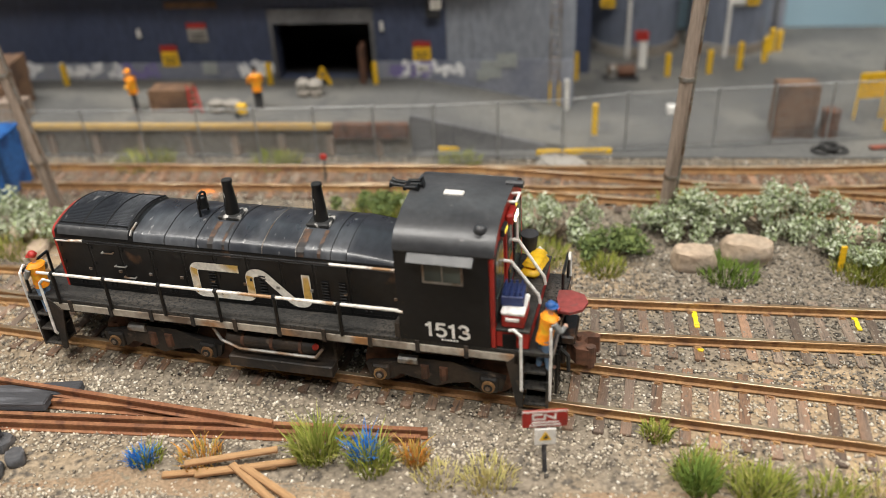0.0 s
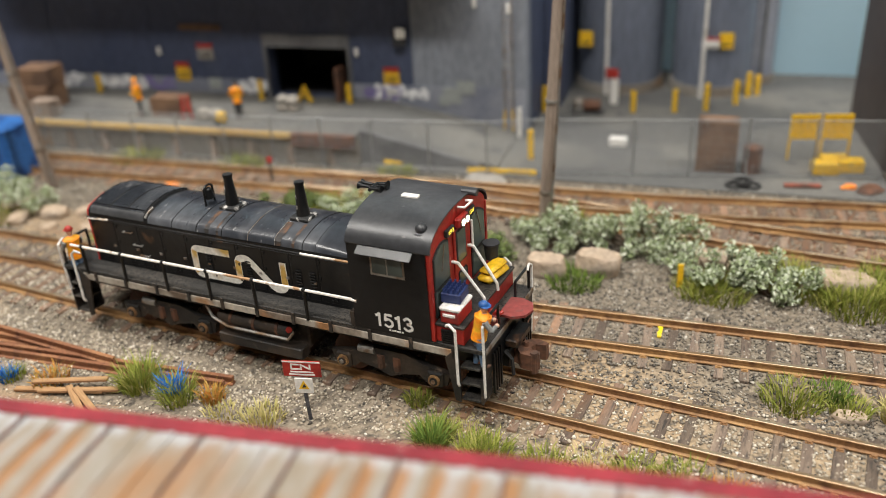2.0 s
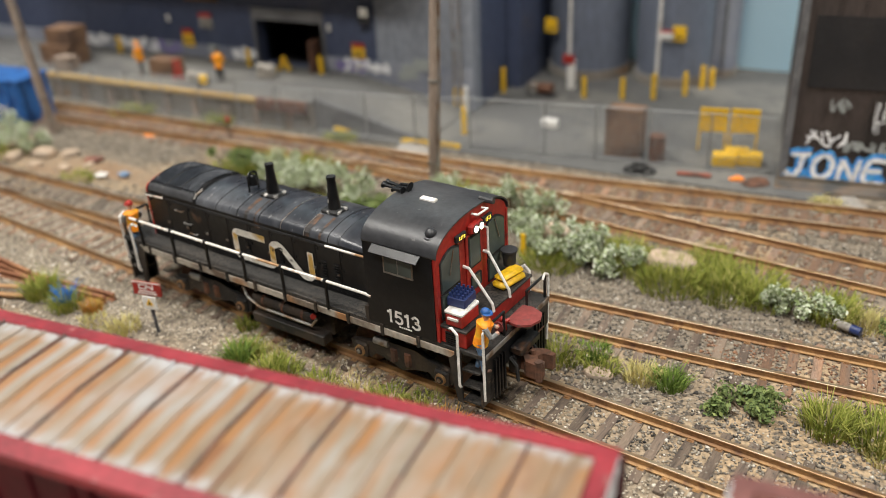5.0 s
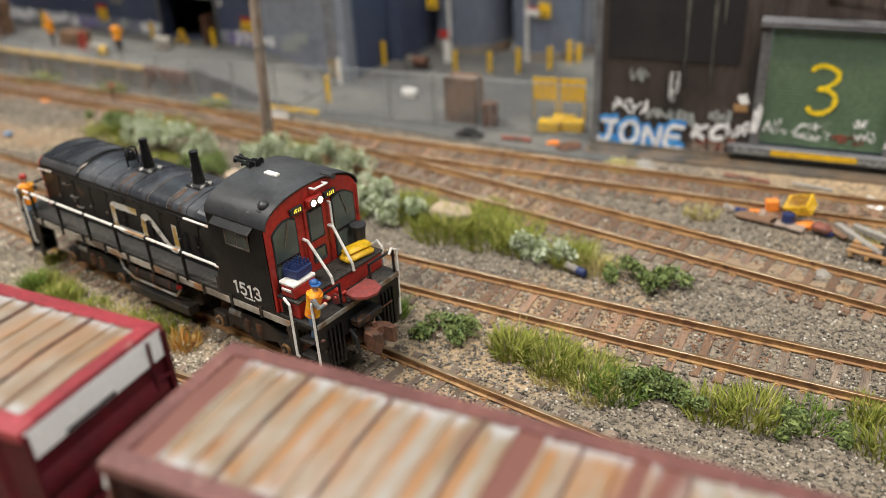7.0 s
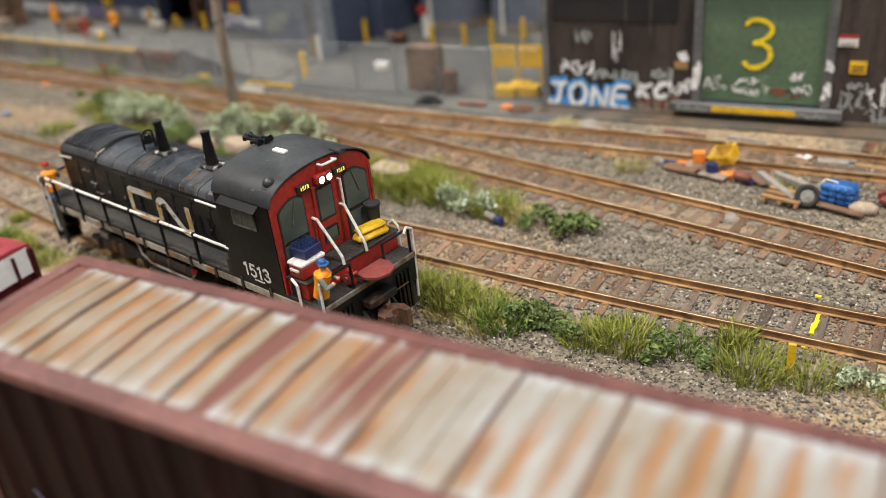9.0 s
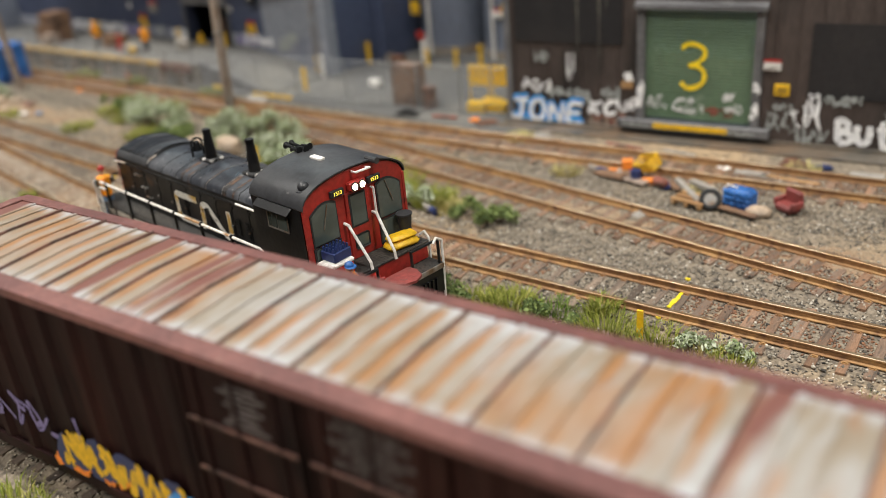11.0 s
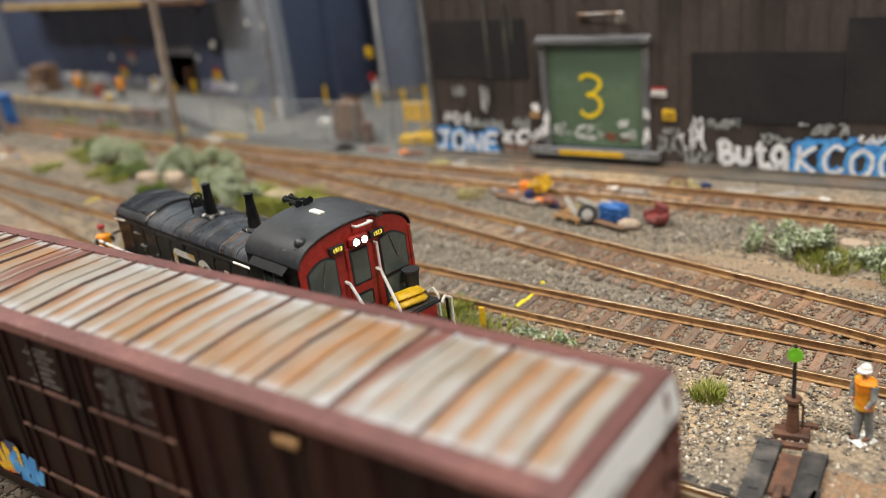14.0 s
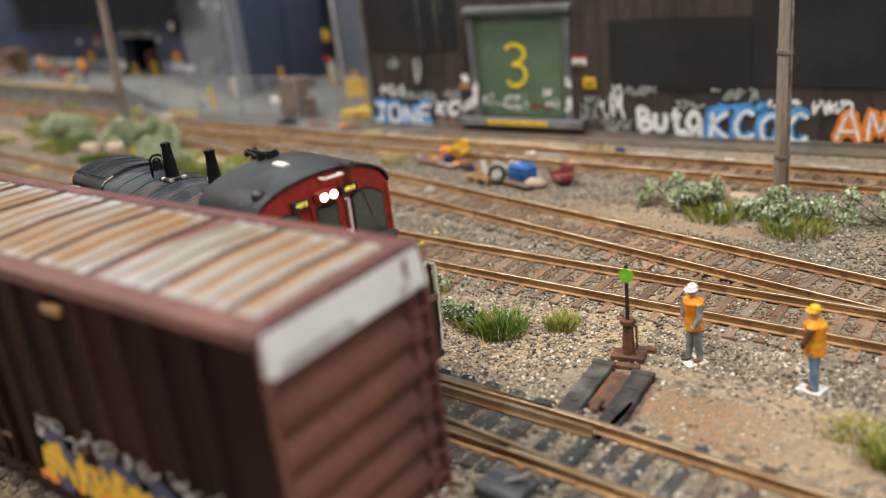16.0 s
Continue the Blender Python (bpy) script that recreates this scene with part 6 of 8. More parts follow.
def bush(x, y, rx, ry, h, n, material, label, seed, leaf=0.75):
    """Twigs with clumps of small leaves, uneven in outline."""
    rng = np.random.RandomState(seed)
    h, n = h * 1.2, int(n * 1.7)
    root = empty("shrub", label, "shrub", (x, y, ground_height(x, y)), group="shrubs")
    k = max(6, n // 110)
    cx = rng.uniform(-1, 1, k) * rx
    cy = rng.uniform(-1, 1, k) * ry
    keep = (cx / rx) ** 2 + (cy / ry) ** 2 < 1.05
    cx, cy = cx[keep], cy[keep]
    k = len(cx)
    cz = h * (0.25 + 0.65 * rng.rand(k)) * (1.05 - 0.5 * ((cx / rx) ** 2 + (cy / ry) ** 2))
    cr = (0.16 + 0.2 * rng.rand(k)) * min(rx, ry) + 1.0
    s = Shape()
    for i in range(k):
        s.rod((cx[i] * 0.25, cy[i] * 0.25, -0.6), (cx[i], cy[i], cz[i]), 0.32, 0.12, 5)
    part("stem", s, M_twig, root, "brown twigs")
    w = rng.randint(0, k, n)
    p = rng.randn(n, 3)
    p /= np.linalg.norm(p, axis=1)[:, None]
    rad = cr[w] * (0.35 + 0.75 * rng.rand(n))
    c = np.stack([cx[w], cy[w], cz[w]], 1) + p * rad[:, None]
    c[:, 2] = np.maximum(c[:, 2], 0.2)
    u = rng.randn(n, 3)
    u /= np.linalg.norm(u, axis=1)[:, None]
    t = np.cross(u, p)
    t /= np.linalg.norm(t, axis=1)[:, None] + 1e-6
    sz = leaf * (0.5 + 0.9 * rng.rand(n))[:, None]
    b = np.cross(t, u)
    v = np.stack([c - t * sz, c + b * sz * 0.5 + u * 0.15, c + t * sz, c - b * sz * 0.5 + u * 0.15], 1).reshape(-1, 3)
    f = np.arange(n)[:, None] * 4 + np.array([[0, 1, 2, 3]])
    ob = raw("foliage", v, f, material, "", "", kind="")
    ob.parent = root
    return root


def rock(x, y, r, label, seed, material=None, rz=0.0):
    s = Shape().ball((0, 0, 0), (1, 1, 1), 22, 16)
    out = []
    for p in s.v:
        v = Vector(p)
        q = v / max(abs(v.x), abs(v.y), abs(v.z)) ** 0.45
        d = 1 + 0.16 * noise.noise(q * 1.3 + Vector((seed * 7.1, 0, 0))) + 0.05 * noise.noise(q * 4 + Vector((seed, 3, 0)))
        out.append((q.x * d * r[0] * 0.85, q.y * d * r[1] * 0.85, r[2] * 0.45 + min(q.z * d, 0.72) * r[2] * 0.8))
    s.v = out
    return thing("rock", s, material or M_rock, label, "rock", (x, y, ground_height(x, y)), rz, "rocks", smooth=True)


def make_fence():
    f = empty("chain_link_fence", "sagging chain-link yard fence on thin steel posts", "fence", kind="structure")
    pts = [(-330, 107), (-250, 106), (-180, 108), (-110, 111), (-60, 116), (-35, 123), (0, 127), (45, 133), (96, 139)]
    for (ax, ay), (bx, by) in zip(pts, pts[1:]):
        n = max(1, int(round(math.hypot(bx - ax, by - ay) / 26)))
        for i in range(n):
            x, y = ax + (bx - ax) * i / n, ay + (by - ay) * i / n
            part("post", Shape().rod((x, y, -0.8), (x, y, 25.5), 0.36, n=7), M_wire, f)
        part("top_rail", Shape().rod((ax, ay, 25), (bx, by, 25), 0.22, n=6), M_wire, f)
        part("bottom_rail", Shape().rod((ax, ay, 1.2), (bx, by, 1.2), 0.2, n=5), M_wire, f)
        d = math.hypot(bx - ax, by - ay)
        ux, uy = (bx - ax) / d, (by - ay) / d
        s = Shape()
        k = int(d / 1.7)
        for i in range(-14, k + 1):
            for sg in (1, -1):
                a0, z0, a1, z1 = i * 1.7, 1.2, i * 1.7 + 23.8, 25.0
                if sg < 0:
                    z0, z1 = z1, z0
                if a0 < 0:
                    z0 += (z1 - z0) * (-a0) / 23.8
                    a0 = 0
                if a1 > d:
                    z1 -= (z1 - z0) * (a1 - d) / max(1e-6, a1 - a0)
                    a1 = d
                if a1 - a0 < 0.5:
                    continue
                w = 0.045
                s.add([(ax + ux * a0, ay + uy * a0, z0 - w), (ax + ux * a1, ay + uy * a1, z1 - w), (ax + ux * a1 - uy * 0.06, ay + uy * a1 + ux * 0.06, z1 + w), (ax + ux * a0 - uy * 0.06, ay + uy * a0 + ux * 0.06, z0 + w)], [(0, 1, 2, 3)])
        part("wire_mesh", s, M_wire, f, "fine diamond wire mesh")


def crate(x, y, z, sx, sy, sz, material, label, rz=0.0, group="", name="crate"):
    c = empty(name, label, "crate", (x, y, z), rz, group)
    part("box", Shape().box(-sx / 2 + 0.3, sx / 2 - 0.3, -sy / 2 + 0.3, sy / 2 - 0.3, 0, sz - 0.2), material, c)
    k = max(3, int(sz / 3))
    for i in range(k):
        z0 = sz * i / k
        for yy in (-sy / 2, sy / 2 - 0.3):
            part("plank", Shape().box(-sx / 2, sx / 2, yy, yy + 0.3, z0 + 0.12, z0 + sz / k - 0.12), material, c)
    for xx in (-sx / 2, sx / 2 - 0.8):
        part("batten", Shape().box(xx, xx + 0.8, -sy / 2 - 0.4, -sy / 2 - 0.02, 0, sz), material, c)
    return c


def bollard(x, y, h, z=0.3):
    b = empty("bollard", "yellow painted steel bollard", "bollard", (x, y, z), group="yellow bollards")
    part("post", Shape().rod((0, 0, 0), (0, 0, h), 1.3, n=12), M_yellow, b, "", True)
    part("cap", Shape().ball((0, 0, h), (1.3, 1.3, 0.6), 12, 5), M_yellow, b)
    return b


# ---------- put the place together ----------
make_ground()
make_hall()
for k, (x, y, rx, ry) in enumerate(((-210, 44, 110, 17), (372, -44, 40, 15), (184, 51, 40, 9), (300, 60, 55, 8), (-20, -62, 70, 7), (-150, -64, 60, 6), (60, 110, 60, 5), (290, 46, 50, 6))):
    sand_patch(x, y, rx, ry, 3.1 * k + 1, "loose tan sand spread over the gravel")
make_warehouse()
make_dark_building()
make_silos()
make_fence()

RED = M_tie_red
for nm, ln, a, b, lab, mt, st, sd in (
    ("track_1", line_a, -420, 520, "main track with ballasted dark ties", M_tie, ((-420, 20, RED), (286, 372, M_tieblack)), 1),
    ("track_2", line_b, -420, 560, "second track with rust-stained ties", M_tie, ((110, 190, RED), (250, 560, RED), (-40, -10, RED)), 2),
    ("track_3", line_e, -250, 345, "siding track joining at a turnout", M_tie, ((286, 372, M_tieblack),), 3),
    ("track_4", line_c, -420, 560, "front siding under the boxcars", M_tie, (), 4),
    ("track_5", line_f, -420, 560, "rusty track along the dark building", RED, (), 5),
    ("track_6", line_g, -165, 515, "diagonal rusty connecting track", RED, ((-165, 60, M_tie),), 6),
):
    TRACKS.append((make_track(nm, ln, a, b, lab), ln, a, b, mt, st, sd))

loco, wheelsets = make_loco()

# riders and loose loads that travel on the locomotive: (thing, place in its space)
RIDERS = []
RIDERS.append((figure("figurine", "painted figurine in orange vest and blue cap gripping a rail", M_orange, M_jeans, M_blue, (((1.6, 12.2), (3.2, 13.2)), ((1.4, 12.4), (3.0, 12.4))), 1.5, 0.9, sleeve=M_greycl, h=18.6), pose(66.6 * MM, -15.4 * MM, 14.6 * MM, 0, 0, 30)))
RIDERS.append((figure("figurine", "painted figurine in orange vest and red cap riding the rear step", M_orange, M_jeans, M_red, (((1.2, 12.4), (2.8, 13)), ((1.4, 12.0), (2.8, 12.6))), -0.3, 0.9, sleeve=M_greycl, h=18.6), pose(-68.9 * MM, -15.0 * MM, 14.6 * MM, 0, 0, 160)))
c = empty("cooler_box", "red and white picnic cooler box on the platform", "cooler")
part("body", Shape().box(-2.6, 2.6, -4, 4, 0, 3.4, 0.3), M_red, c)
part("lid", Shape().box(-2.8, 2.8, -4.2, 4.2, 3.45, 4.6, 0.35), M_white, c, "white lid")
part("handle", Shape().box(-1.6, 1.6, -4.5, -4.05, 2.2, 2.8), M_white, c)
RIDERS.append((c, pose(59.5 * MM, -12.4 * MM, 25.9 * MM, 0, 0, 0)))
c = empty("bottle_crate", "dark blue plastic crate full of bottles", "crate")
part("crate_body", Shape().box(-2.6, 2.6, -3, 3, 0, 2.6, 0.2), M_navy, c)
for i in range(4):
    for j in range(5):
        part("bottle", Shape().rod((-1.9 + i * 1.25, -2.4 + j * 1.2, 1.5), (-1.9 + i * 1.25, -2.4 + j * 1.2, 3.7), 0.42, 0.3, 8), M_navy, c)
RIDERS.append((c, pose(58.9 * MM, -11.4 * MM, 30.6 * MM, 0, 0, 4)))
c = empty("yellow_sack", "slumped yellow sacks stacked on the platform", "sack")
part("sack", Shape().box(-5.0, 5.0, -2.4, 2.4, 0, 2.2, 0.9), M_yellow, c, "", True)
part("sack", Shape().box(-4.2, 4.6, -2.0, 2.2, 2.2, 3.9, 0.8), M_yellow, c, "", True)
RIDERS.append((c, pose(60.4 * MM, 9.6 * MM, 25.9 * MM, 0, 0, 80)))
c = empty("bucket", "black plastic bucket with a dark rim", "bucket")
part("bucket_wall", Shape().rod((0, 0, 0), (0, 0, 4.6), 1.7, 2.1, 16), M_rubber, c, "", True)
part("rim", Shape().rod((0, 0, 4.3), (0, 0, 4.8), 2.35, n=16), M_dark, c)
RIDERS.append((c, pose(58.4 * MM, 13.4 * MM, 29.3 * MM, 0, 0, 0)))

# boxcars in the foreground
car1, h1, W1 = make_boxcar(-112, 101, 58.6, "crimson boxcar with a pale rust-streaked panel roof", M_crimson, M_crimtrim, M_crimson, (), False, seed=5)
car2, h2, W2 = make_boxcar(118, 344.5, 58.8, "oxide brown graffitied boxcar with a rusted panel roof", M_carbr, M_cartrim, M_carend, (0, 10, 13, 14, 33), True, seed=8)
rnd = random.Random(4)
YB = M_yellow
for k, (u, z, w, hh, mt, r) in enumerate(((-68, 14.8, 42, 5, M_spray_o, 1.2), (-66, 15, 42, 11, M_navy, 1.9), (-65, 15, 13, 11, M_yellow, 0.62), (-52, 15, 13, 10, M_yellow, 0.62), (-39, 15, 13, 9, M_yellow, 0.62), (-30, 15, 12, 8, M_spray_b, 1.0),
                                          (46, 14.8, 48, 4, M_spray_o, 1.0), (47, 15, 46, 10, M_navy, 1.9), (48, 15, 13, 9.5, M_yellow, 0.62), (61, 15, 13, 9, M_yellow, 0.62), (74, 15, 12, 8, M_yellow, 0.62), (85, 15, 10, 7, M_spray_b, 0.8))):
    scribble(car2, u, z, w, hh, mt, -W2 - 0.05 - 0.03 * k, 30 + k, r, 6)
scribble(car2, 46, 23.5, 52, 6, M_spray_w, -W2 - 0.03, 77, 0.13, 14)
scribble(car2, -98, 20, 40, 10, M_spray_p, -W2 - 0.03, 78, 0.4, 8)
part("stencil_plate", Shape().box(62.5, 67.5, -W2 - 0.3, -W2 + 0.9, 51.8, 53.4, 0.1), M_wood, car2, "small tan routing board")

# poles
make_pole(-26, 66, 150, 0.055, "grey-brown timber utility pole among bushes")
make_pole(334.5, 85, 150, 0.0, "grey-brown timber utility pole beside the yard tracks")
make_pole(-250, 74, 150, -0.1, "leaning grey-brown timber utility pole by a blue container")

# company board by the track
s = empty("track_sign", "red company board with a small yellow warning plate", "sign", (-66.8, -53.4, -0.6), 8)
part("post", Shape().rod((0, 0, 0), (-0.6, 0, 14), 0.55, n=8), M_darkwood, s)
part("board", Shape().box(-5.4, 4.8, -0.6, -0.1, 14.6, 19.4, 0.1), M_red, s)
part("edge", Shape().box(-5.4, 4.8, -0.66, -0.6, 19.0, 19.4), M_white, s)
for q in ([(-3, 18.4), (-1, 18.4)], [(-3, 18.4), (-3, 17.0)], [(-3, 17.0), (-0.4, 17.0)], [(-0.4, 17), (-0.4, 18.4)], [(-0.4, 18.4), (2, 17)], [(2, 17), (2, 18.4)]):
    w = Shape()
    stroke(w, (q[0][0], -0.62, q[0][1]), (q[1][0], -0.62, q[1][1]), 0.22)
    part("emblem_stroke", w, M_white, s)
part("text_bar", Shape().box(-3.4, 2.8, -0.68, -0.6, 15.9, 16.3), M_white, s)
part("text_bar", Shape().box(-3.8, 3.2, -0.68, -0.6, 15.1, 15.5), M_white, s)
part("plate", Shape().box(-2.6, 2.2, -0.9, -0.4, 9.6, 14.2, 0.1), M_white, s, "small white warning plate")
part("triangle", Shape().prism([(-1.6, 11), (1.2, 11), (-0.2, 13.6)], -1.0, -0.9, "y"), M_yellow, s, "yellow warning triangle")
part("triangle_mark", Shape().prism([(-0.7, 11.4), (0.4, 11.6), (0, 12.8)], -1.06, -1.0, "y"), M_dark, s)

# turnout stand with its long ties
s = empty("switch_stand", "rusty switch stand with a bright green target", "switch stand", (338.5, -28.4, -0.2), 14)
part("base", Shape().box(-4, 4, -2.2, 2.2, 0, 1.6, 0.2), M_rustbr, s)
for yy in (-4.5, 4.5):
    part("foot", Shape().box(-3.6 + yy * 0.2, 4.6 + yy * 0.2, yy - 0.9, yy + 0.9, -0.2, 1.0, 0.15, turn=None), M_rustbr, s)
part("housing", Shape().rod((0, 0, 1.6), (0, 0, 10.5), 1.5, 1.2, 10).rod((0, 0, 9.6), (0, 0, 10.6), 1.9, 1.9, 10), M_rustbr, s)
part("lever", Shape().tube([(1.2, -0.4, 9.6), (2.2, -0.6, 9.2), (2.2, -0.6, 3)], 0.32, 6), M_rustbr, s)
part("mast", Shape().rod((0, 0, 10.5), (0, 0, 24.5), 0.5, 0.42, 8), M_rubber, s)
part("target", Shape().rod((0, -0.55, 22), (0, -0.25, 22), 1.75, n=18), M_green, s, "bright green disc target")
for dx in (0, 10.2):
    q = Shape().box(-2.5, 2.5, -30, 0, -0.8, 1.5, 0.2).box(-2.7, 2.7, -2.2, -0.4, -0.6, 1.7, 0.1)
    q.box(-1.0, 1.0, -19.5, -18.3, 1.5, 1.8, 0.1).box(-1.4, 1.4, -9.0, -8.2, 1.5, 1.66)
    thing("headblock_tie", q, M_tieblack, "long black tie carrying the switch stand", "railway tie", (335.6 + dx, -34.5, 0.2), 8, "headblock ties")
thing("rust_plate", Shape().box(-2.3, 2.3, -15, 0, -0.3, 0.9, 0.15).box(-0.9, 0.9, -18, -13, 0.9, 1.9, 0.3), M_rustbr, "rusty plate with the throw rod between two ties", "plate", (341.2, -37.0, 0.1), 8)
# switch blades
turnout = empty("turnout", "turnout with bright worn switch blades", "turnout", kind="structure")
for ya, yb, x_end in ((-66.6, -63.9, 349), (-73.2, -76.7, 347)):
    s = Shape()
    d = (yb - ya) / (x_end - 268)
    for z0, z1, w in ((1.5, 2.1, 1.0), (2.1, 3.4, 0.35), (3.4, 4.03, 0.62)):
        s.add([(268, ya - w, z0), (x_end, yb - w * 0.7, z0), (x_end, yb + w * 0.7, z0), (268, ya + w, z0), (268, ya - w, z1), (x_end, yb - w * 0.7, z1), (x_end, yb + w * 0.7, z1), (268, ya + w, z1)], [(0, 1, 2, 3), (4, 7, 6, 5), (0, 4, 5, 1), (2, 6, 7, 3), (0, 3, 7, 4), (1, 5, 6, 2)])
    part("switch_blade", s, M_railtop, turnout, "bright worn tapered blade")
s = empty("throw_bar", "dark steel turnout throw bar and housing", "throw bar", (350, -70, 0.6))
part("bar", Shape().box(-0.8, 0.8, -12, 22, 0.2, 1.1, 0.1), M_rubber, s)
part("housing", Shape().box(-12, -2, -20, -12, -0.4, 2.2, 0.4), M_darkwood, s)
part("lever", Shape().tube([(-7, -16, 2.2), (-4, -15, 3.4), (-3, -12, 3.0)], 0.5, 6), M_steel, s)

# track workers
for x, y, rz, lab, hat, sl, lg, ar in ((352.5, -22.7, -120, "painted figurine in orange vest and white helmet", M_white, M_greycl, M_greycl, (((0.6, 12), (1.4, 10.2)), ((0.6, 11.8), (1.5, 9.8)))),
                                       (379.5, -22.4, 175, "painted figurine in orange vest, jeans and yellow helmet", M_yellow, M_rustbr, M_jeans, (((1.6, 12.2), (2.8, 13.4)), ((0.8, 12), (1.6, 10.2))))):
    f = figure("figurine", lab, M_orange, lg, hat, ar, 0.2, 0.8, True, sl, 20.0)
    f.matrix_basis = pose(x * MM, y * MM, 0.25 * MM, 0, 0, rz)

# dock life
for x, y, rz, hat in ((-239, 132, 200, M_orange), (-186, 134, 120, M_dark)):
    f = figure("figurine", "painted figurine in orange vest on the loading dock", M_orange, M_dark, hat, None, 0.2, 0.6, sleeve=M_orange, h=19)
    f.matrix_basis = pose(x * MM, y * MM, 14.3 * MM, 0, 0, rz)
crate(-224, 136, 14.25, 17, 9, 9.5, M_boxwood, "brown timber packing crate on the dock")
crate(-303, 138, 14.25, 22, 16, 12, M_boxwood, "stacked brown pallets on the dock", group="dock crates")
crate(-300, 139, 26.4, 18, 14, 9, M_boxwood, "stacked brown pallets on the dock", 6, group="dock crates")
crate(-290, 126, 14.25, 12, 8, 8, M_greywood, "pale weathered box on the dock")
s = empty("stepladder", "small red stepladder leaning on a crate", "ladder", (-212, 130, 14.3), 0)
for dx in (-2.4, 2.4):
    part("stile", Shape().rod((dx, 0, 0), (dx * 0.7 - 2, 3, 11), 0.45, n=6), M_red, s)
for i in range(4):
    part("rung", Shape().rod((-2.3 - i * 0.4, 0.6 + i * 0.7, 2.2 + i * 2.4), (2.0 - i * 0.5, 0.6 + i * 0.7, 2.2 + i * 2.4), 0.35, n=6), M_red, s)
for x, y, a, b2, z in ((-200, 131, 11, 6, 6), (-168, 150, 9, 7, 9)):
    s = empty("white_sack_pile", "pile of dusty white sacks on the dock", "sack", (x, y, 14.3))
    for i in range(4):
        part("sack", Shape().ball((((i % 2) - 0.5) * a * 0.6, 0, 1.4 + (i // 2) * z * 0.4), (a * 0.36, b2 * 0.5, z * 0.28), 10, 6, 0, 0.15, i), M_concrete, s, "", True)
s = empty("hand_trolley", "small yellow hand trolley on the dock", "trolley", (-191, 126, 14.3))
part("frame", Shape().box(-2, 2, -1.4, 1.4, 1.2, 5.6, 0.4), M_yellow, s)
part("wheel", Shape().rod((-1.6, -1.8, 1.2), (-1.6, 1.8, 1.2), 1.2, n=12), M_rubber, s)
s = empty("yellow_trestle", "yellow A-frame trestle inside the doorway", "trestle", (-165, 163, 14.3))
for dx in (-3.4, 3.4):
    part("leg", Shape().rod((dx, -1.5, 0), (0, 0, 8), 0.6, n=6).rod((dx, 1.5, 0), (0, 0, 8), 0.6, n=6), M_yellow, s)
part("crossbar", Shape().box(-2.4, 2.4, -0.5, 0.5, 2.6, 3.6), M_yellow, s)
thing("rusty_plate", Shape().box(-1.2, 1.2, -4, 4, 0, 17, 0.3), M_rustbr, "rust brown steel plate leaning in the doorway", "plate", (-147, 167, 14.3))
for x in (-286, -189.5, -141.5):
    bollard(x, 164, 9.5, 14.3)
wall_sign("yellow warning board with a red header on the wall", -237, 170.9, 20.5, 8, 7, M_yellow, 2, M_red)
wall_sign("yellow warning board with a red header on the wall", -121, 170.9, 22.5, 8, 6, M_yellow, 2, M_red)
wall_sign("white notice board on the wall", -121, 170.8, 17.2, 6, 3.4, M_white, 2)
wall_sign("red and tan notice board on the warehouse wall", -222, 170.9, 32, 9, 6, M_concrete, 2, M_red)
wall_sign("long faded wooden board on the warehouse wall", -223, 170.9, 47, 24, 3.0, M_boxwood, 0)
wall_sign("pale painted patch board on the wall", -219, 170.8, 16.5, 7, 6, M_spray_g, 0)
for x, y, z, w, h in ((-95, 170.8, 14, 9, 8), (-88, 170.5, 19, 9, 6.5), (-97, 170.2, 13, 5, 5)):
    thing("paint_patch", Shape().box(0, w, -0.2, 0, 0, h, 0.05), M_spray_g, "pale grey overpainted patch on the wall", "paint patch", (x, y, z), 0, "overpainted patches")
s = empty("graffiti_tags", "white and violet graffiti tags along the warehouse base", "graffiti", (0, 0, 0))
for x, w, mt, sd in ((-330, 30, M_spray_w, 40), (-292, 34, M_spray_w, 41), (-262, 18, M_spray_p, 42), (-206, 16, M_spray_w, 43), (-135, 18, M_spray_p, 44), (-132, 20, M_spray_w, 45), (-113, 10, M_spray_w, 46)):
    scribble(s, x, 15, w, 7.5, mt, 170.7, sd, 1.0, 6)
s = empty("wall_fan", "grey wall extractor with a pale hood", "vent", (-115, 170.9, 45))
part("housing", Shape().box(-3, 3, -4, 0, -3, 5, 0.5), M_dark, s)
part("hood", Shape().box(-1, 4, -5, -4.05, 1, 6, 0.5), M_white, s)
for x, z in ((-249, 34), (-138, 36), (-62, 58), (-78, 60)):
    s = empty("wall_light", "small white wall light", "wall light", (x, 170.9, z), group="wall lights")
    part("lamp_body", Shape().box(-0.8, 0.8, -1.6, 0, 0, 4.2, 0.3), M_white, s)

# yard
for x, y, h in ((-8, 210, 10.5), (12, 213, 11), (27, 218, 13), (41, 229, 12), (47, 243, 12), (51.5, 246, 10), (-52, 205, 13), (-46, 140, 13)):
    bollard(x, y, h)
crate(33, 141, 0.35, 16, 9, 22, M_boxwood, "tall stacked brown pallets inside the fence")
s = empty("oil_drum", "rusty brown oil drum inside the fence", "drum", (47.5, 139.5, 0.35))
part("shell", Shape().rod((0, 0, 0), (0, 0, 11), 3.6, n=18), M_rustbr, s, "", True)
for z in (0.2, 3.6, 7.2, 10.4):
    part("hoop", Shape().rod((0, 0, z), (0, 0, z + 0.5), 3.85, n=18), M_rustbr, s)
s = empty("tyre_pile", "heap of old black tyres by the fence", "tyre", (41, 123.5, -0.4))
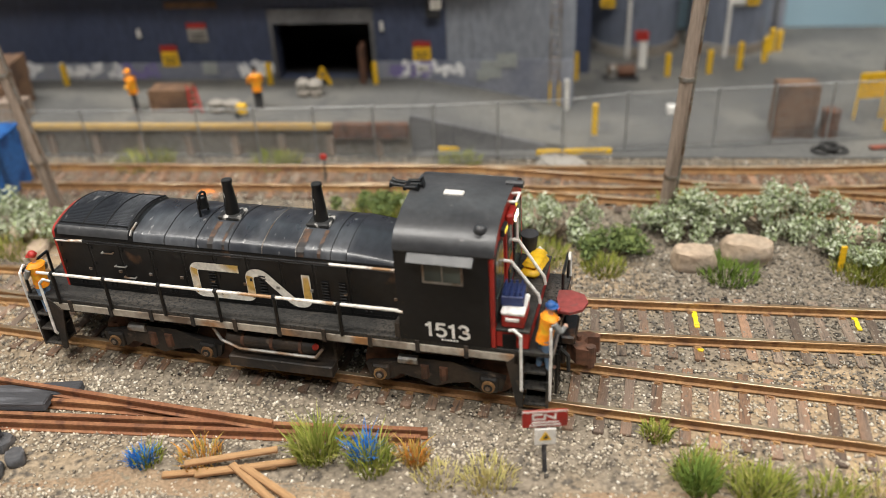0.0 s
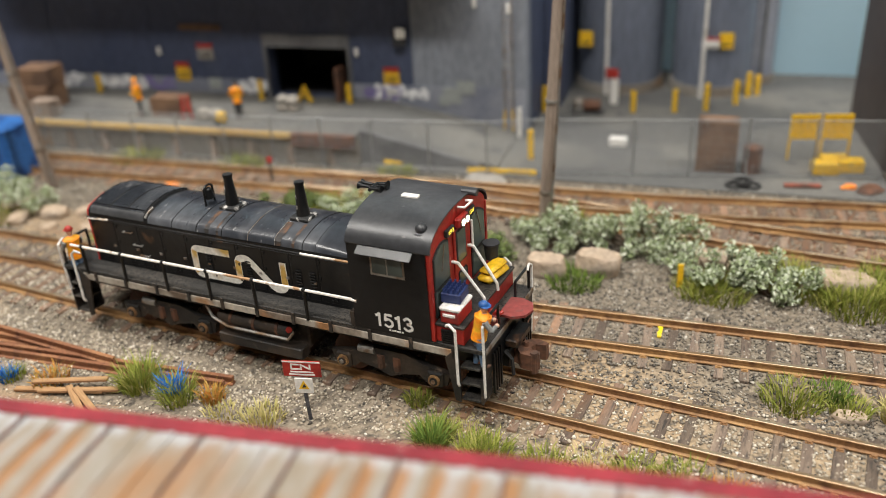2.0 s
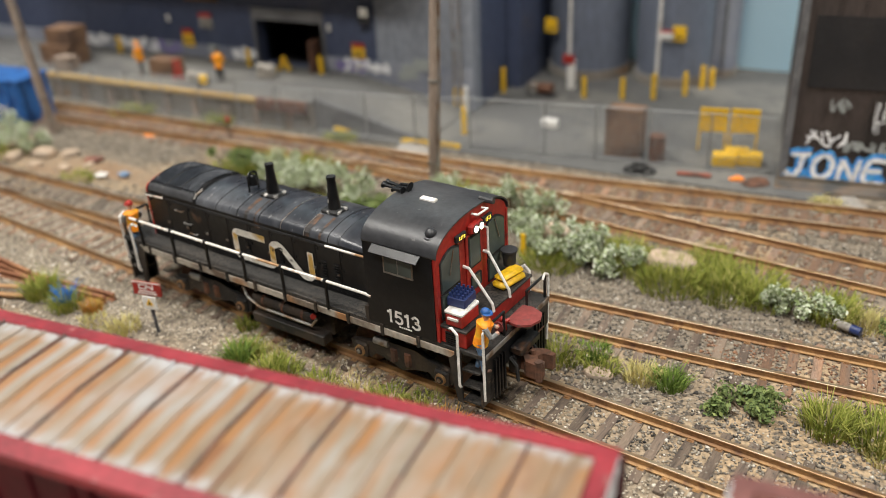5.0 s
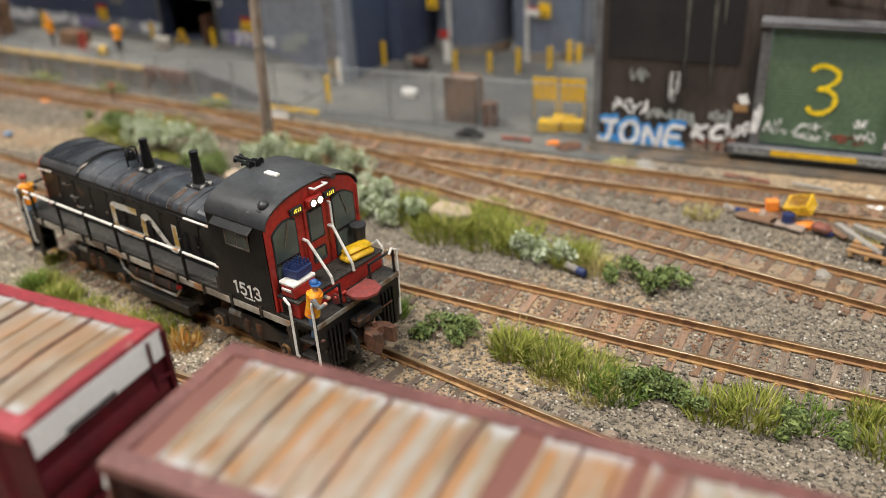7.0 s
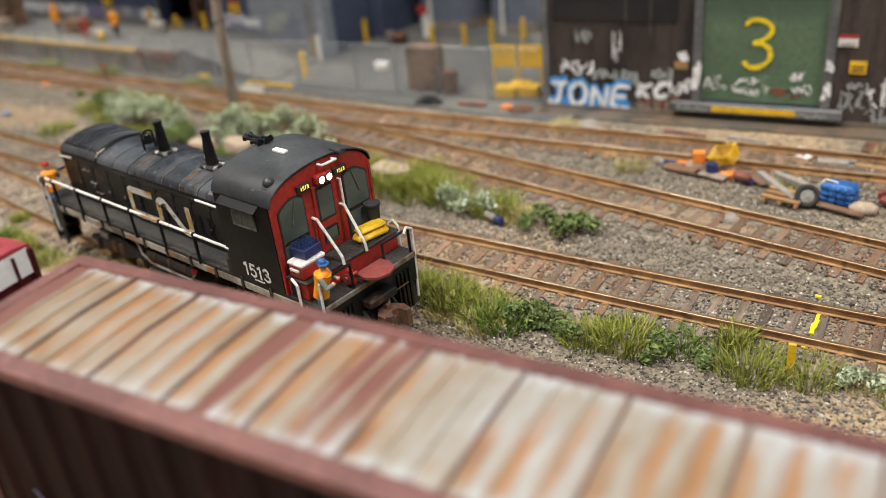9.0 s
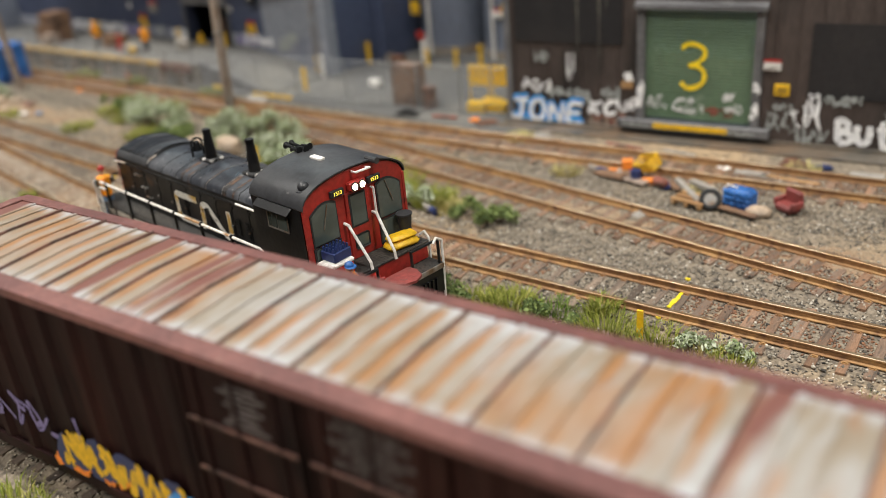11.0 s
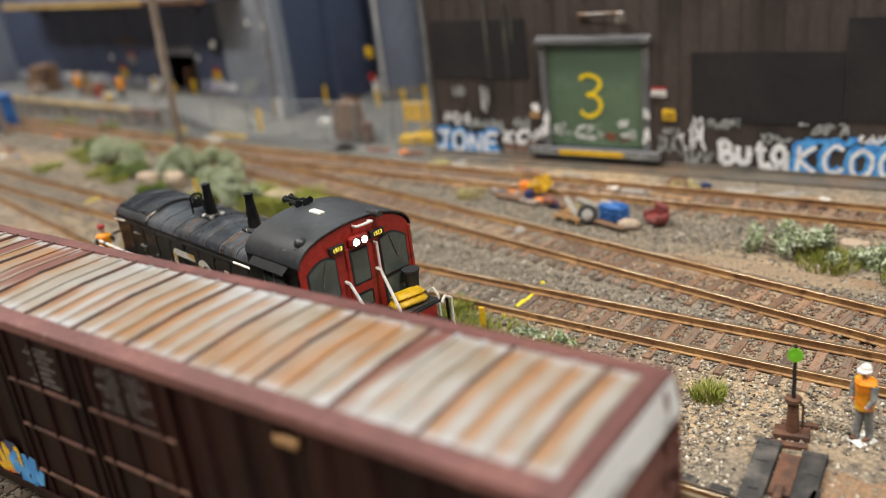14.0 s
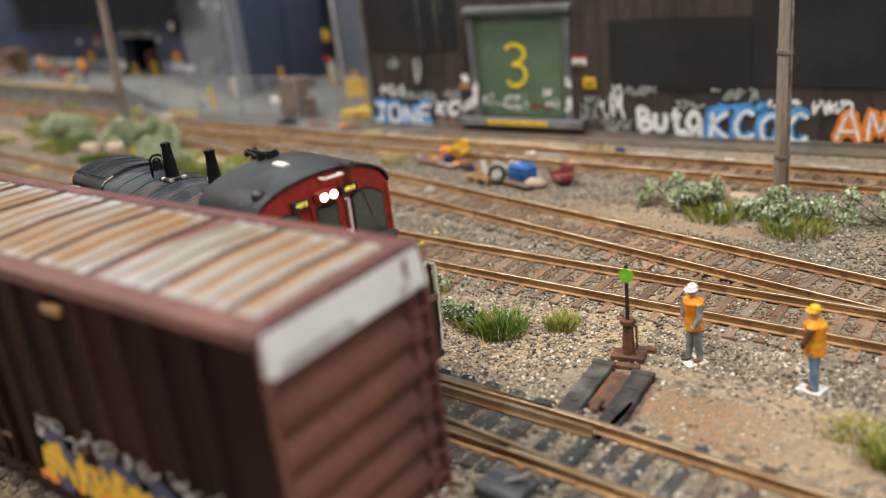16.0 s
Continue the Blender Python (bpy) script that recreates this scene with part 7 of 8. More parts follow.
for i, (dx, dy, dz) in enumerate(((0, 0, 0), (6.5, 0.5, 0), (3, 0.3, 1.8))):
    q = Shape()
    ring = [(3.1 * math.cos(a), 3.1 * math.sin(a), 0.9) for a in [0.4488 * j for j in range(15)]]
    q.tube(ring, 0.95, 8)
    part("tyre", q, M_rubber, s, "", True, at=(dx, dy, dz))
for x, y, w in ((62, 156, 12), (75, 158.5, 12)):
    g = empty("yellow_barrier", "yellow steel safety gate panel", "gate", (x, y, 0.35), 10, "yellow gate panels")
    part("panel", Shape().box(0, w, -0.4, 0.4, 9, 20, 0.2), M_yellow, g)
    for dx in (0.4, w - 0.4):
        part("leg", Shape().rod((dx, 0, 0), (dx, 0, 9), 0.5, n=7), M_yellow, g)
for x, y in ((80, 150), (76, 143), (86, 147)):
    thing("yellow_step_block", Shape().box(-5, 5, -3, 3, 0, 5, 0.3), M_yellow, "yellow painted step block inside the fence", "step", (x, y, 0.35), 8, "yellow steps")
for x0, y0, w in ((-110, 128, 45), (-70, 124, 30)):
    thing("yellow_kerb", Shape().box(0, w, -1, 1, 0, 2.4, 0.3), M_yellow, "yellow painted kerb timber", "kerb", (x0, y0 - 4, -0.2), 4, "yellow kerbs")
s = empty("control_post", "white pedestal with a red header board", "control post", (-19, 222, 0.3))
part("pedestal", Shape().box(-2, 2, -1.6, 1.6, 0, 16, 0.3), M_white, s)
part("header", Shape().box(-4.4, 2.2, -2.2, -1.65, 14, 19, 0.2), M_red, s)
s = empty("pump", "small orange and grey pump set in the yard", "pump", (-28, 206, 0.35))
part("motor", Shape().rod((-4, 0, 4), (4, 0, 4), 3, n=14), M_rustbr, s, "", True)
part("casing", Shape().box(-9, -4, -3, 3, 0, 7, 0.8), M_steel, s)
part("skid", Shape().box(-10, 6, -3.5, 3.5, 0, 1, 0.2), M_dark, s)
wall_sign("yellow warning board on the silo foot", -36, 237, 26, 7, 8, M_yellow, 1)
wall_sign("red and white warning board on the silo foot", 27, 238, 26, 9, 4, M_white, 1, M_red)
wall_sign("yellow warning board on the silo foot", 34, 238, 26, 7, 8, M_yellow, 1)
thing("white_box", Shape().box(-4, 4, -2, 2, 0, 4, 0.4), M_white, "small white and red box on the asphalt", "box", (-10, 162, 0.35))

# blue container at the end of the yard
c = empty("waste_container", "bright blue steel waste container", "container", (-292, 84, -0.5), 2)
part("body", Shape().box(-22, 22, -10, 10, 1, 24, 0.6), M_blue, c)
for i in range(7):
    part("rib", Shape().box(-21 + i * 6.6, -19.6 + i * 6.6, -11, -10.02, 1.2, 23.4, 0.2), M_blue, c)
part("rim", Shape().box(-22.6, 22.6, -10.8, 10.8, 24.05, 25.2, 0.3), M_blue, c)
scribble(c, -14, 6, 24, 9, M_spray_w, -11.1, 60, 0.5, 5)

# rails and timber dumped beside the track
def loose_rail(x0, y0, x1, y1, z, tilt=0.0):
    d = math.hypot(x1 - x0, y1 - y0)
    prof = [(-1.1, 0), (1.1, 0), (1.1, 0.3), (0.3, 0.55), (0.3, 1.7), (0.62, 1.9), (0.62, 2.5), (-0.62, 2.5), (-0.62, 1.9), (-0.3, 1.7), (-0.3, 0.55), (-1.1, 0.3)]
    o = thing("loose_rail", Shape().prism(prof, 0, d, "x"), M_looserail, "loose rusty rail dumped on the gravel", "rail", (x0, y0, z), 0, "dumped rails")
    o.matrix_basis = pose(x0 * MM, y0 * MM, z * MM, tilt * 20, 0, math.degrees(math.atan2(y1 - y0, x1 - x0)))


loose_rail(-260, -24, -134, -44.6, 1.6)
loose_rail(-206, -36.5, -150, -39.8, -0.3)
loose_rail(-250, -42.5, -95.5, -43.2, -0.4)
loose_rail(-240, -45.5, -97, -45.8, -0.4)
for i, (x, y, d, rz) in enumerate(((-157, -60.6, 27, 10), (-149, -60.4, 24, 14), (-141, -57.0, 19, -40), (-138, -57.8, 18, -34), (-152, -58.4, 22, 16))):
    thing("timber_plank", Shape().box(0, d, -0.95, 0.95, 0, 0.8, 0.1), M_oldplank, "broken brown timber plank on the soil", "plank", (x, y, 0.2 + i * 0.42), rz, "broken planks")
for i, (x, y, d, rz) in enumerate(((-222, -36.5, 32, 8), (-226, -39.5, 30, 2), (-224, -50, 22, -8), (-222, -54, 18, 14), (-230, -52, 20, 30))):
    thing("dark_timber", Shape().box(0, d, -2.4, 2.4, 0, 2.8, 0.4), M_darkwood, "charred dark old timber in a heap", "timber", (x, y, 0.1 + (i % 3) * 1.0), rz, "dark timbers")
for i in range(9):
    rock(-214 + (i % 4) * 6 - (i // 4) * 3, -52 - (i // 3) * 5, (3.5, 2.8, 2.4), "dark rubble lump on the gravel", 70 + i, M_rubble, i * 40)

# pale rocks among the bushes
rock(-20, 38, (8, 5, 6.5), "pale flat sandstone rock among bushes", 1)
rock(-3, 43, (9.5, 5.5, 7), "pale flat sandstone rock among bushes", 2, None, -12)
rock(34, 52, (9, 6, 5.5), "pale sandstone rock half hidden by shrubs", 3)
rock(75, 47, (10, 6, 4.5), "pale sandstone rock half hidden by shrubs", 4)
rock(-75, 60, (8, 6, 5), "pale sandstone rock half hidden by shrubs", 5)
for i, (x, y, r) in enumerate(((-228, 47, 7), (-216, 52, 5), (-240, 40, 6), (-205, 38, 4), (-250, 52, 8), (-222, 36, 4), (-196, 45, 3.5))):
    rock(x, y, (r, r * 0.7, r * 0.55), "pale pinkish rubble lump on the sand", 90 + i, None, i * 50)
rock(70, -22, (5, 3, 1.6), "flat brown stone in the weeds", 6)
rock(322, 84, (6, 4, 4), "pale sandstone rock half hidden by shrubs", 7)

# shrubs
for i, (x, y, rx, ry, h, n, mt, lab) in enumerate((
    (-70, 54, 22, 9, 16, 2600, M_sage, "whitish sage-green shrub beside the tracks"), (-45, 44, 13, 8, 9, 1300, M_leaf, "low olive-green shrub beside the tracks"),
    (-18, 58, 18, 9, 15, 2300, M_sage, "whitish sage-green shrub beside the tracks"), (12, 60, 20, 8, 15, 2300, M_sage, "whitish sage-green shrub beside the tracks"),
    (36, 44, 16, 8, 12, 1700, M_sage, "whitish sage-green shrub beside the tracks"), (54, 38, 14, 8, 13, 1900, M_sage, "whitish sage-green shrub beside the tracks"),
    (-100, 64, 20, 9, 12, 1700, M_sage, "whitish sage-green shrub beside the tracks"), (118, 31, 13, 6, 8, 1300, M_sage, "low whitish sage-green shrub beside the tracks"),
    (157, 29, 15, 6, 7, 1200, M_leaf, "low dark green weed shrub beside the tracks"), (-250, 50, 18, 10, 15, 1500, M_sage, "whitish sage-green shrub beside the tracks"),
    (308, 76, 20, 7, 9, 1700, M_sage, "low whitish sage-green shrub beside the tracks"), (345, 74, 16, 8, 9, 1300, M_sage, "low whitish sage-green shrub beside the tracks"),
    (375, 80, 22, 9, 12, 1500, M_sage, "whitish sage-green shrub beside the tracks"), (-130, 70, 14, 7, 10, 900, M_leaf, "low olive-green shrub beside the tracks"),
    (178, -25, 13, 5, 6, 1200, M_leaf, "low dark green weed shrub beside the tracks"), (112, -24, 11, 6, 6, 1100, M_leaf, "low dark green weed shrub beside the tracks"), (212, -24, 12, 5, 6, 900, M_leaf, "low dark green weed shrub beside the tracks"), (262, -17, 10, 4, 3.5, 700, M_sage, "low whitish ground weed beside the tracks"), (285, -31, 8, 5, 6, 700, M_sage, "low whitish sage-green shrub beside the tracks"),
)):
    bush(x, y, rx, ry, h, n, mt, lab, 100 + i)

# grass tufts
GREEN, DARKG, STRAW, BLUEF, ORANGEF = (M_grass, "bright green static grass tuft"), (M_grassd, "dark green static grass tuft"), (M_straw, "straw-yellow dry grass tuft"), (M_bluefl, "bright blue flowering tuft"), (M_orangefl, "orange and yellow dry tuft")
for i, (x, y, r, h, n, (mt, lab)) in enumerate((
    (-122, -50.5, 6, 11, 190, GREEN), (-108, -53, 6, 8, 150, GREEN), (-110, -51, 3.5, 9.5, 60, BLUEF), (-98, -51, 4, 6, 90, ORANGEF), (-163, -55, 4, 5, 70, GREEN), (-164, -55.5, 3.4, 6, 60, BLUEF), (-150, -54, 6, 5.5, 90, ORANGEF), (-92, -56, 6, 3, 80, STRAW),
    (-32, -53, 6, 6.5, 170, GREEN), (-40, -41, 4, 4.5, 90, GREEN), (-17, -56, 7, 5.5, 160, GREEN), (-24, -49, 6, 3.5, 90, STRAW), (-80, -56, 7, 5, 120, STRAW), (-3, -58, 7, 5, 130, GREEN), (8, -56, 8, 4, 110, STRAW), (20, -58, 8, 6, 150, GREEN), (40, -61, 6, 6, 130, ORANGEF), (30, -57, 7, 6, 130, GREEN),
    (56, -17.5, 9, 6, 250, GREEN), (70, -19, 6, 5, 130, GREEN), (82, -19, 6, 6, 150, STRAW), (90, -19.5, 5, 7, 140, DARKG), (66, -14, 6, 4, 120, DARKG),
    (132, -22, 8, 9, 260, GREEN), (144, -22.5, 10, 8, 320, GREEN), (156, -24, 10, 7, 300, GREEN), (147, -29, 7, 4, 170, STRAW), (160, -31, 8, 4, 190, STRAW), (166, -27, 9, 7, 260, DARKG), (190, -24, 9, 6, 230, GREEN), (200, -22, 10, 7, 260, GREEN), (214, -18, 8, 5, 180, DARKG), (232, -20, 11, 7, 300, GREEN), (226, -12, 6, 6, 120, GREEN), (246, -18, 9, 6, 180, GREEN), (258, -15, 8, 3, 120, STRAW), (268, -19, 7, 4, 120, GREEN),
    (-10, 35, 11, 6, 300, DARKG), (-48, 36, 8, 5, 160, GREEN), (78, 36, 14, 9, 340, GREEN), (66, 42, 12, 8, 240, GREEN), (95, 37, 13, 8, 300, GREEN), (108, 36, 10, 8, 200, GREEN), (128, 35, 10, 9, 240, GREEN), (138, 33, 8, 7, 160, STRAW), (88, 55, 9, 5, 150, GREEN), (30, 36, 10, 5, 170, GREEN), (-70, 42, 12, 6, 200, GREEN), (-125, 66, 14, 8, 220, GREEN), (-105, 56, 10, 6, 160, GREEN), (-250, 42, 14, 7, 200, GREEN), (-190, 30, 10, 5, 120, GREEN),
    (302, -30, 8, 7, 240, DARKG), (315, -21, 5, 5, 160, GREEN), (294, -31, 6, 5, 140, GREEN), (400, -41, 5, 7, 150, GREEN), (394, -36, 8, 2.5, 120, GREEN), (390, -34, 7, 2.5, 90, STRAW), (318, 72, 12, 6, 240, GREEN), (345, 68, 12, 6, 240, GREEN), (335, 79, 10, 6, 140, DARKG), (160, 85, 7, 5, 120, STRAW), (215, 88, 7, 4, 90, STRAW), (245, 122, 8, 4, 120, STRAW), (-20, 74, 10, 6, 140, GREEN), (120, 112, 8, 4, 90, STRAW), (-100, 112, 10, 6, 120, GREEN), (-175, 110, 12, 7, 160, GREEN), (-230, 110, 14, 7, 180, GREEN),
    (-32, -57, 4, 10, 110, DARKG), (-20, -58, 6, 7, 110, GREEN), (-120, 34, 10, 6, 140, GREEN), (-95, 74, 14, 9, 260, GREEN), (-115, 70, 12, 9, 220, GREEN), (36, 36, 12, 7, 240, GREEN), (58, 47, 12, 9, 260, GREEN), (88, 45, 13, 9, 260, GREEN), (102, 45, 12, 8, 220, GREEN), (70, -97, 9, 6, 200, GREEN), (115, -112, 9, 5, 160, GREEN), (150, -158, 12, 6, 240, GREEN), (190, -165, 12, 6, 220, GREEN),
)):
    tuft(x, y, r, h, n, mt, lab, 300 + i)

# rubbish between the far tracks
for i, (x, y, d, rz) in enumerate(((206, 91.3, 24, -48), (211.3, 92.3, 14, -28))):
    thing("pale_beam", Shape().box(0, d, -1.2, 1.2, 0.4, 2.6, 0.2), M_concrete, "pale grey dumped beam", "beam", (x, y, 0.4), rz, "dumped beams")
s = empty("car_wheel", "old grey car wheel with a black tyre", "wheel", (225.5, 75, 1.2), 20)
s.matrix_basis = pose(225.5 * MM, 75.5 * MM, 3.2 * MM, 62, 0, 14)
q = Shape()
q.tube([(3.1 * math.cos(a), 3.1 * math.sin(a), 1) for a in [0.4488 * j for j in range(15)]], 0.95, 8)
part("tyre", q, M_rubber, s, "", True)
part("rim", Shape().rod((0, 0, 0.4), (0, 0, 1.3), 2.4, n=16).rod((0, 0, 1.3), (0, 0, 1.6), 0.8, n=8), M_steel, s, "grey steel rim")
s = empty("blue_bag", "crumpled bright blue tarpaulin bundle", "tarpaulin", (235, 80.5, 0), -12)
part("sack", Shape().box(-5.2, 5.2, -3.2, 3.2, 0.4, 7.4, 1.2), M_blue, s)
for k in range(12):
    part("crease", Shape().ball((-4.2 + (k % 4) * 2.8, -3.1, 1.8 + (k // 4) * 2.1), (1.7, 0.9, 1.3), 8, 6, 0, 0.4, k), M_blue, s, "", True)
part("strap", Shape().tube([(-5.4, -2, 2), (-6.4, -2.4, 6), (-4.6, -2, 8.4), (-1, -1, 7.6)], 0.3, 6), M_white, s, "white strap")
s = empty("broken_pallet", "broken orange-brown timber pallet", "pallet", (211, 72.4, 0.4), -10)
for k in range(3):
    part("board", Shape().box(0, 13, 0.3 + k * 3.6, 2.2 + k * 3.6, 1.4, 2.2, 0.1), M_wood, s)
for dx in (0.6, 6, 11.4):
    part("bearer", Shape().box(dx, dx + 1.3, 0, 9.6, 0, 1.35, 0.1), M_wood, s)
for x, y, a, c2, rz, mt, lab in ((172, 86, 14, 5, -8, M_boxwood, "rotten brown board"), (184, 85, 12, 6, -14, M_greywood, "rotten grey board"), (176, 92, 8, 2.4, 12, M_spray_o, "orange painted board"), (203, 88, 8, 4, -40, M_boxwood, "rotten brown board"), (228, 74, 16, 3, -16, M_boxwood, "rotten brown board"), (222, 108.5, 13, 5, 4, M_concrete, "pale plaster sheet"), (232, 110, 22, 2.4, -4, M_wood, "thin timber batten"), (205, 55.5, 5, 3.6, 16, M_concrete, "pale paper sheet"), (208.6, 57.8, 4.4, 3, 10, M_jeans, "pale blue paper sheet"), (186, 122, 15, 1.8, -5, M_concrete, "pale plastic strip"), (60, 124, 14, 3, 6, M_tagred, "red-brown plank"), (160, 121, 18, 1.6, -5, M_tagred, "red-brown timber batten"), (262, 120, 12, 7, 8, M_concrete, "pale plaster sheet"), (290, 121, 15, 6, -6, M_wood, "tan cardboard sheet"), (330, 125, 14, 6, 4, M_concrete, "pale plaster sheet"), (-182, 34, 5, 4, 20, M_white, "white paper scrap"), (-174, 40, 5, 4, -20, M_jeans, "pale blue paper scrap"), (-202, 47, 8, 5, 10, M_tagred, "red-brown board")):
    thing("scrap_board", Shape().box(0, a, 0, c2, 0, 0.7, 0.1), mt, lab + " lying on the gravel", "scrap", (x, y, 0.9), rz, "scrap boards")
thing("orange_crate", Shape().box(-2.2, 2.2, -1.6, 1.6, 0, 4.2, 0.3), M_spray_o, "small orange plastic crate among rubbish", "crate", (183, 95, 1.6), 25)
thing("blue_drum", Shape().rod((0, 0, 0), (0, 0, 4), 2.2, n=14), M_navy, "small dark blue plastic drum among rubbish", "drum", (190, 88, 0.8))
thing("red_cushion", Shape().box(-3.4, 3.4, -2, 2, 0, 3.6, 1.2), M_tagred, "faded red cushion among rubbish", "cushion", (201.5, 85.5, 0.8), -20)
s = empty("red_armchair", "dumped dark red upholstered armchair", "armchair", (251, 83, 0), -30)
part("seat", Shape().box(-4, 4, -3, 3, 0.6, 3.4, 0.8), M_oldred, s)
part("backrest", Shape().box(-4, 4, 1.6, 3.6, 3.0, 8, 0.7), M_oldred, s)
for dx in (-4.6, 3.4):
    part("armrest", Shape().box(dx, dx + 1.4, -3, 3, 2.2, 5, 0.5), M_oldred, s)
s = empty("cement_sack", "pale cement sack on the ground", "sack", (243, 76, -0.2))
part("sack", Shape().ball((0, 0, 1.6), (4.6, 3.2, 2.2), 12, 7, 0, 0.15, 6), M_rock, s, "", True)
s = empty("yellow_basket", "yellow wire shopping basket lying on rubbish", "basket", (194, 94, 3.2))
s.matrix_basis = pose(194 * MM, 93 * MM, 4.6 * MM, 25, -20, -20)
for i in range(6):
    for sg in (-1, 1):
        part("wire", Shape().rod((-4 + i * 1.6, sg * 2.6, 0), (-4 + i * 1.6, sg * 3.2, 4.4), 0.3, n=5), M_yellow, s)
    part("wire", Shape().rod((-4 + i * 1.6, -2.6, 0), (-4 + i * 1.6, 2.6, 0), 0.3, n=5), M_yellow, s)
for z in (0.3, 1.8, 3.2, 4.4):
    w = 2.65 + z * 0.13
    part("hoop", Shape().tube([(-4.3, -w, z), (4.3, -w, z), (4.3, w, z), (-4.3, w, z), (-4.3, -w, z)], 0.33, 5), M_yellow, s)
for i, (x, y, rx, mt, lab) in enumerate(((188, 91, 5, M_boxwood, "rotten brown board"), (196, 89, 4, M_spray_o, "orange plastic scrap"), (181, 93, 4, M_greywood, "rotten brown board"), (203, 87, 3.5, M_navy, "dark blue plastic scrap"), (168, 93, 3.5, M_concrete, "pale rubble scrap"), (172, 92, 3, M_navy, "blue and white can"), (150, 93, 6, M_wood, "yellow timber scrap"), (206, 58, 5, M_concrete, "pale paper scrap"), (215, 116, 7, M_white, "white plastic sheet scrap"), (240, 128, 8, M_rustbr, "rusty sheet scrap"), (250, 129, 4, M_navy, "dark bag scrap"), (285, 126, 8, M_concrete, "pale rubble scrap"), (300, 124, 5, M_white, "white plastic scrap"), (130, 117, 8, M_concrete, "pale rubble scrap"), (-60, 113, 12, M_concrete, "pale plank scrap"), (84, 128, 3, M_spray_o, "orange plastic scrap"), (92, 127, 6, M_rustbr, "rusty scrap"))):
    q = Shape().ball((0, 0, 0.8), (rx, rx * 0.6, 1.3), 9, 6, 0, 0.55, 50 + i)
    thing("litter", q, mt, lab + " on the gravel", "litter", (x, y, 0), i * 37, "litter")
s = empty("can", "white and dark discarded tin can", "can", (133, 26.5, 0.8), -20)
part("can_body", Shape().rod((-4, 0, 0.8), (1, 0, 0.8), 1.4, n=12), M_concrete, s, "", True)
part("can_end", Shape().rod((1, 0, 0.8), (4, 0, 0.8), 1.42, n=12), M_navy, s, "", True)
# survey pegs and yellow paint marks
for x, y, h in ((24.2, 36.8, 8.5), (241.5, -18.2, 8.4)):
    s = thing("survey_peg", Shape().box(-0.9, 0.9, -0.4, 0.4, -0.8, h, 0.1), M_yellow, "bright yellow survey peg in the ballast", "peg", (x, y, 0), 10, "survey pegs")
for k, (x, y0, y1, w) in enumerate(((-24, 15, 2.6, 0.7), (-24.6, -7.2, -8.4, 0.8), (20.2, 9.8, 3.1, 0.7), (20.6, -6.6, -7.6, 0.7), (243, 9, -2, 0.7), (242.8, -8.0, -9.0, 0.7), (241, 17.6, 16.4, 0.8))):
    rr = random.Random(k)
    n = max(4, int(abs(y1 - y0) / 1.1))
    lt = [(-w * rr.uniform(0.5, 1.2), y0 + (y1 - y0) * i / n) for i in range(n + 1)]
    rt = [(w * rr.uniform(0.5, 1.2), y0 + (y1 - y0) * i / n) for i in range(n + 1)]
    q = Shape()
    for i in range(n):
        q.prism([lt[i], rt[i], rt[i + 1], lt[i + 1]], 1.2, 1.56 + 0.1 * (i % 2), "z")
    thing("paint_mark", q, M_marking, "yellow survey paint sprayed on the ballast", "paint mark", (x, 0, 0.1), 0, "paint marks")
s = empty("signal_flag", "small red trackside marker on a thin stem", "marker", (-150, 92, 0))
part("stem", Shape().rod((0, 0, 0), (0, 0, 11), 0.4, n=6), M_rubber, s)
part("marker_ball", Shape().ball((0, 0, 12), (1.5, 0.8, 1.5), 8, 6), M_red, s)
thing("red_rag", Shape().ball((0, 0, 0.6), (4, 2, 1.2), 9, 6, 0, 0.5, 4), M_spray_o, "red and orange rag by the track", "litter", (-195, 84, 0))

# ties last, then the loose ballast
for t, ln, a, b, mt, st, sd in TRACKS:
    lay_ties(t, ln, a + 2, b - 2, mt, st, seed=sd)


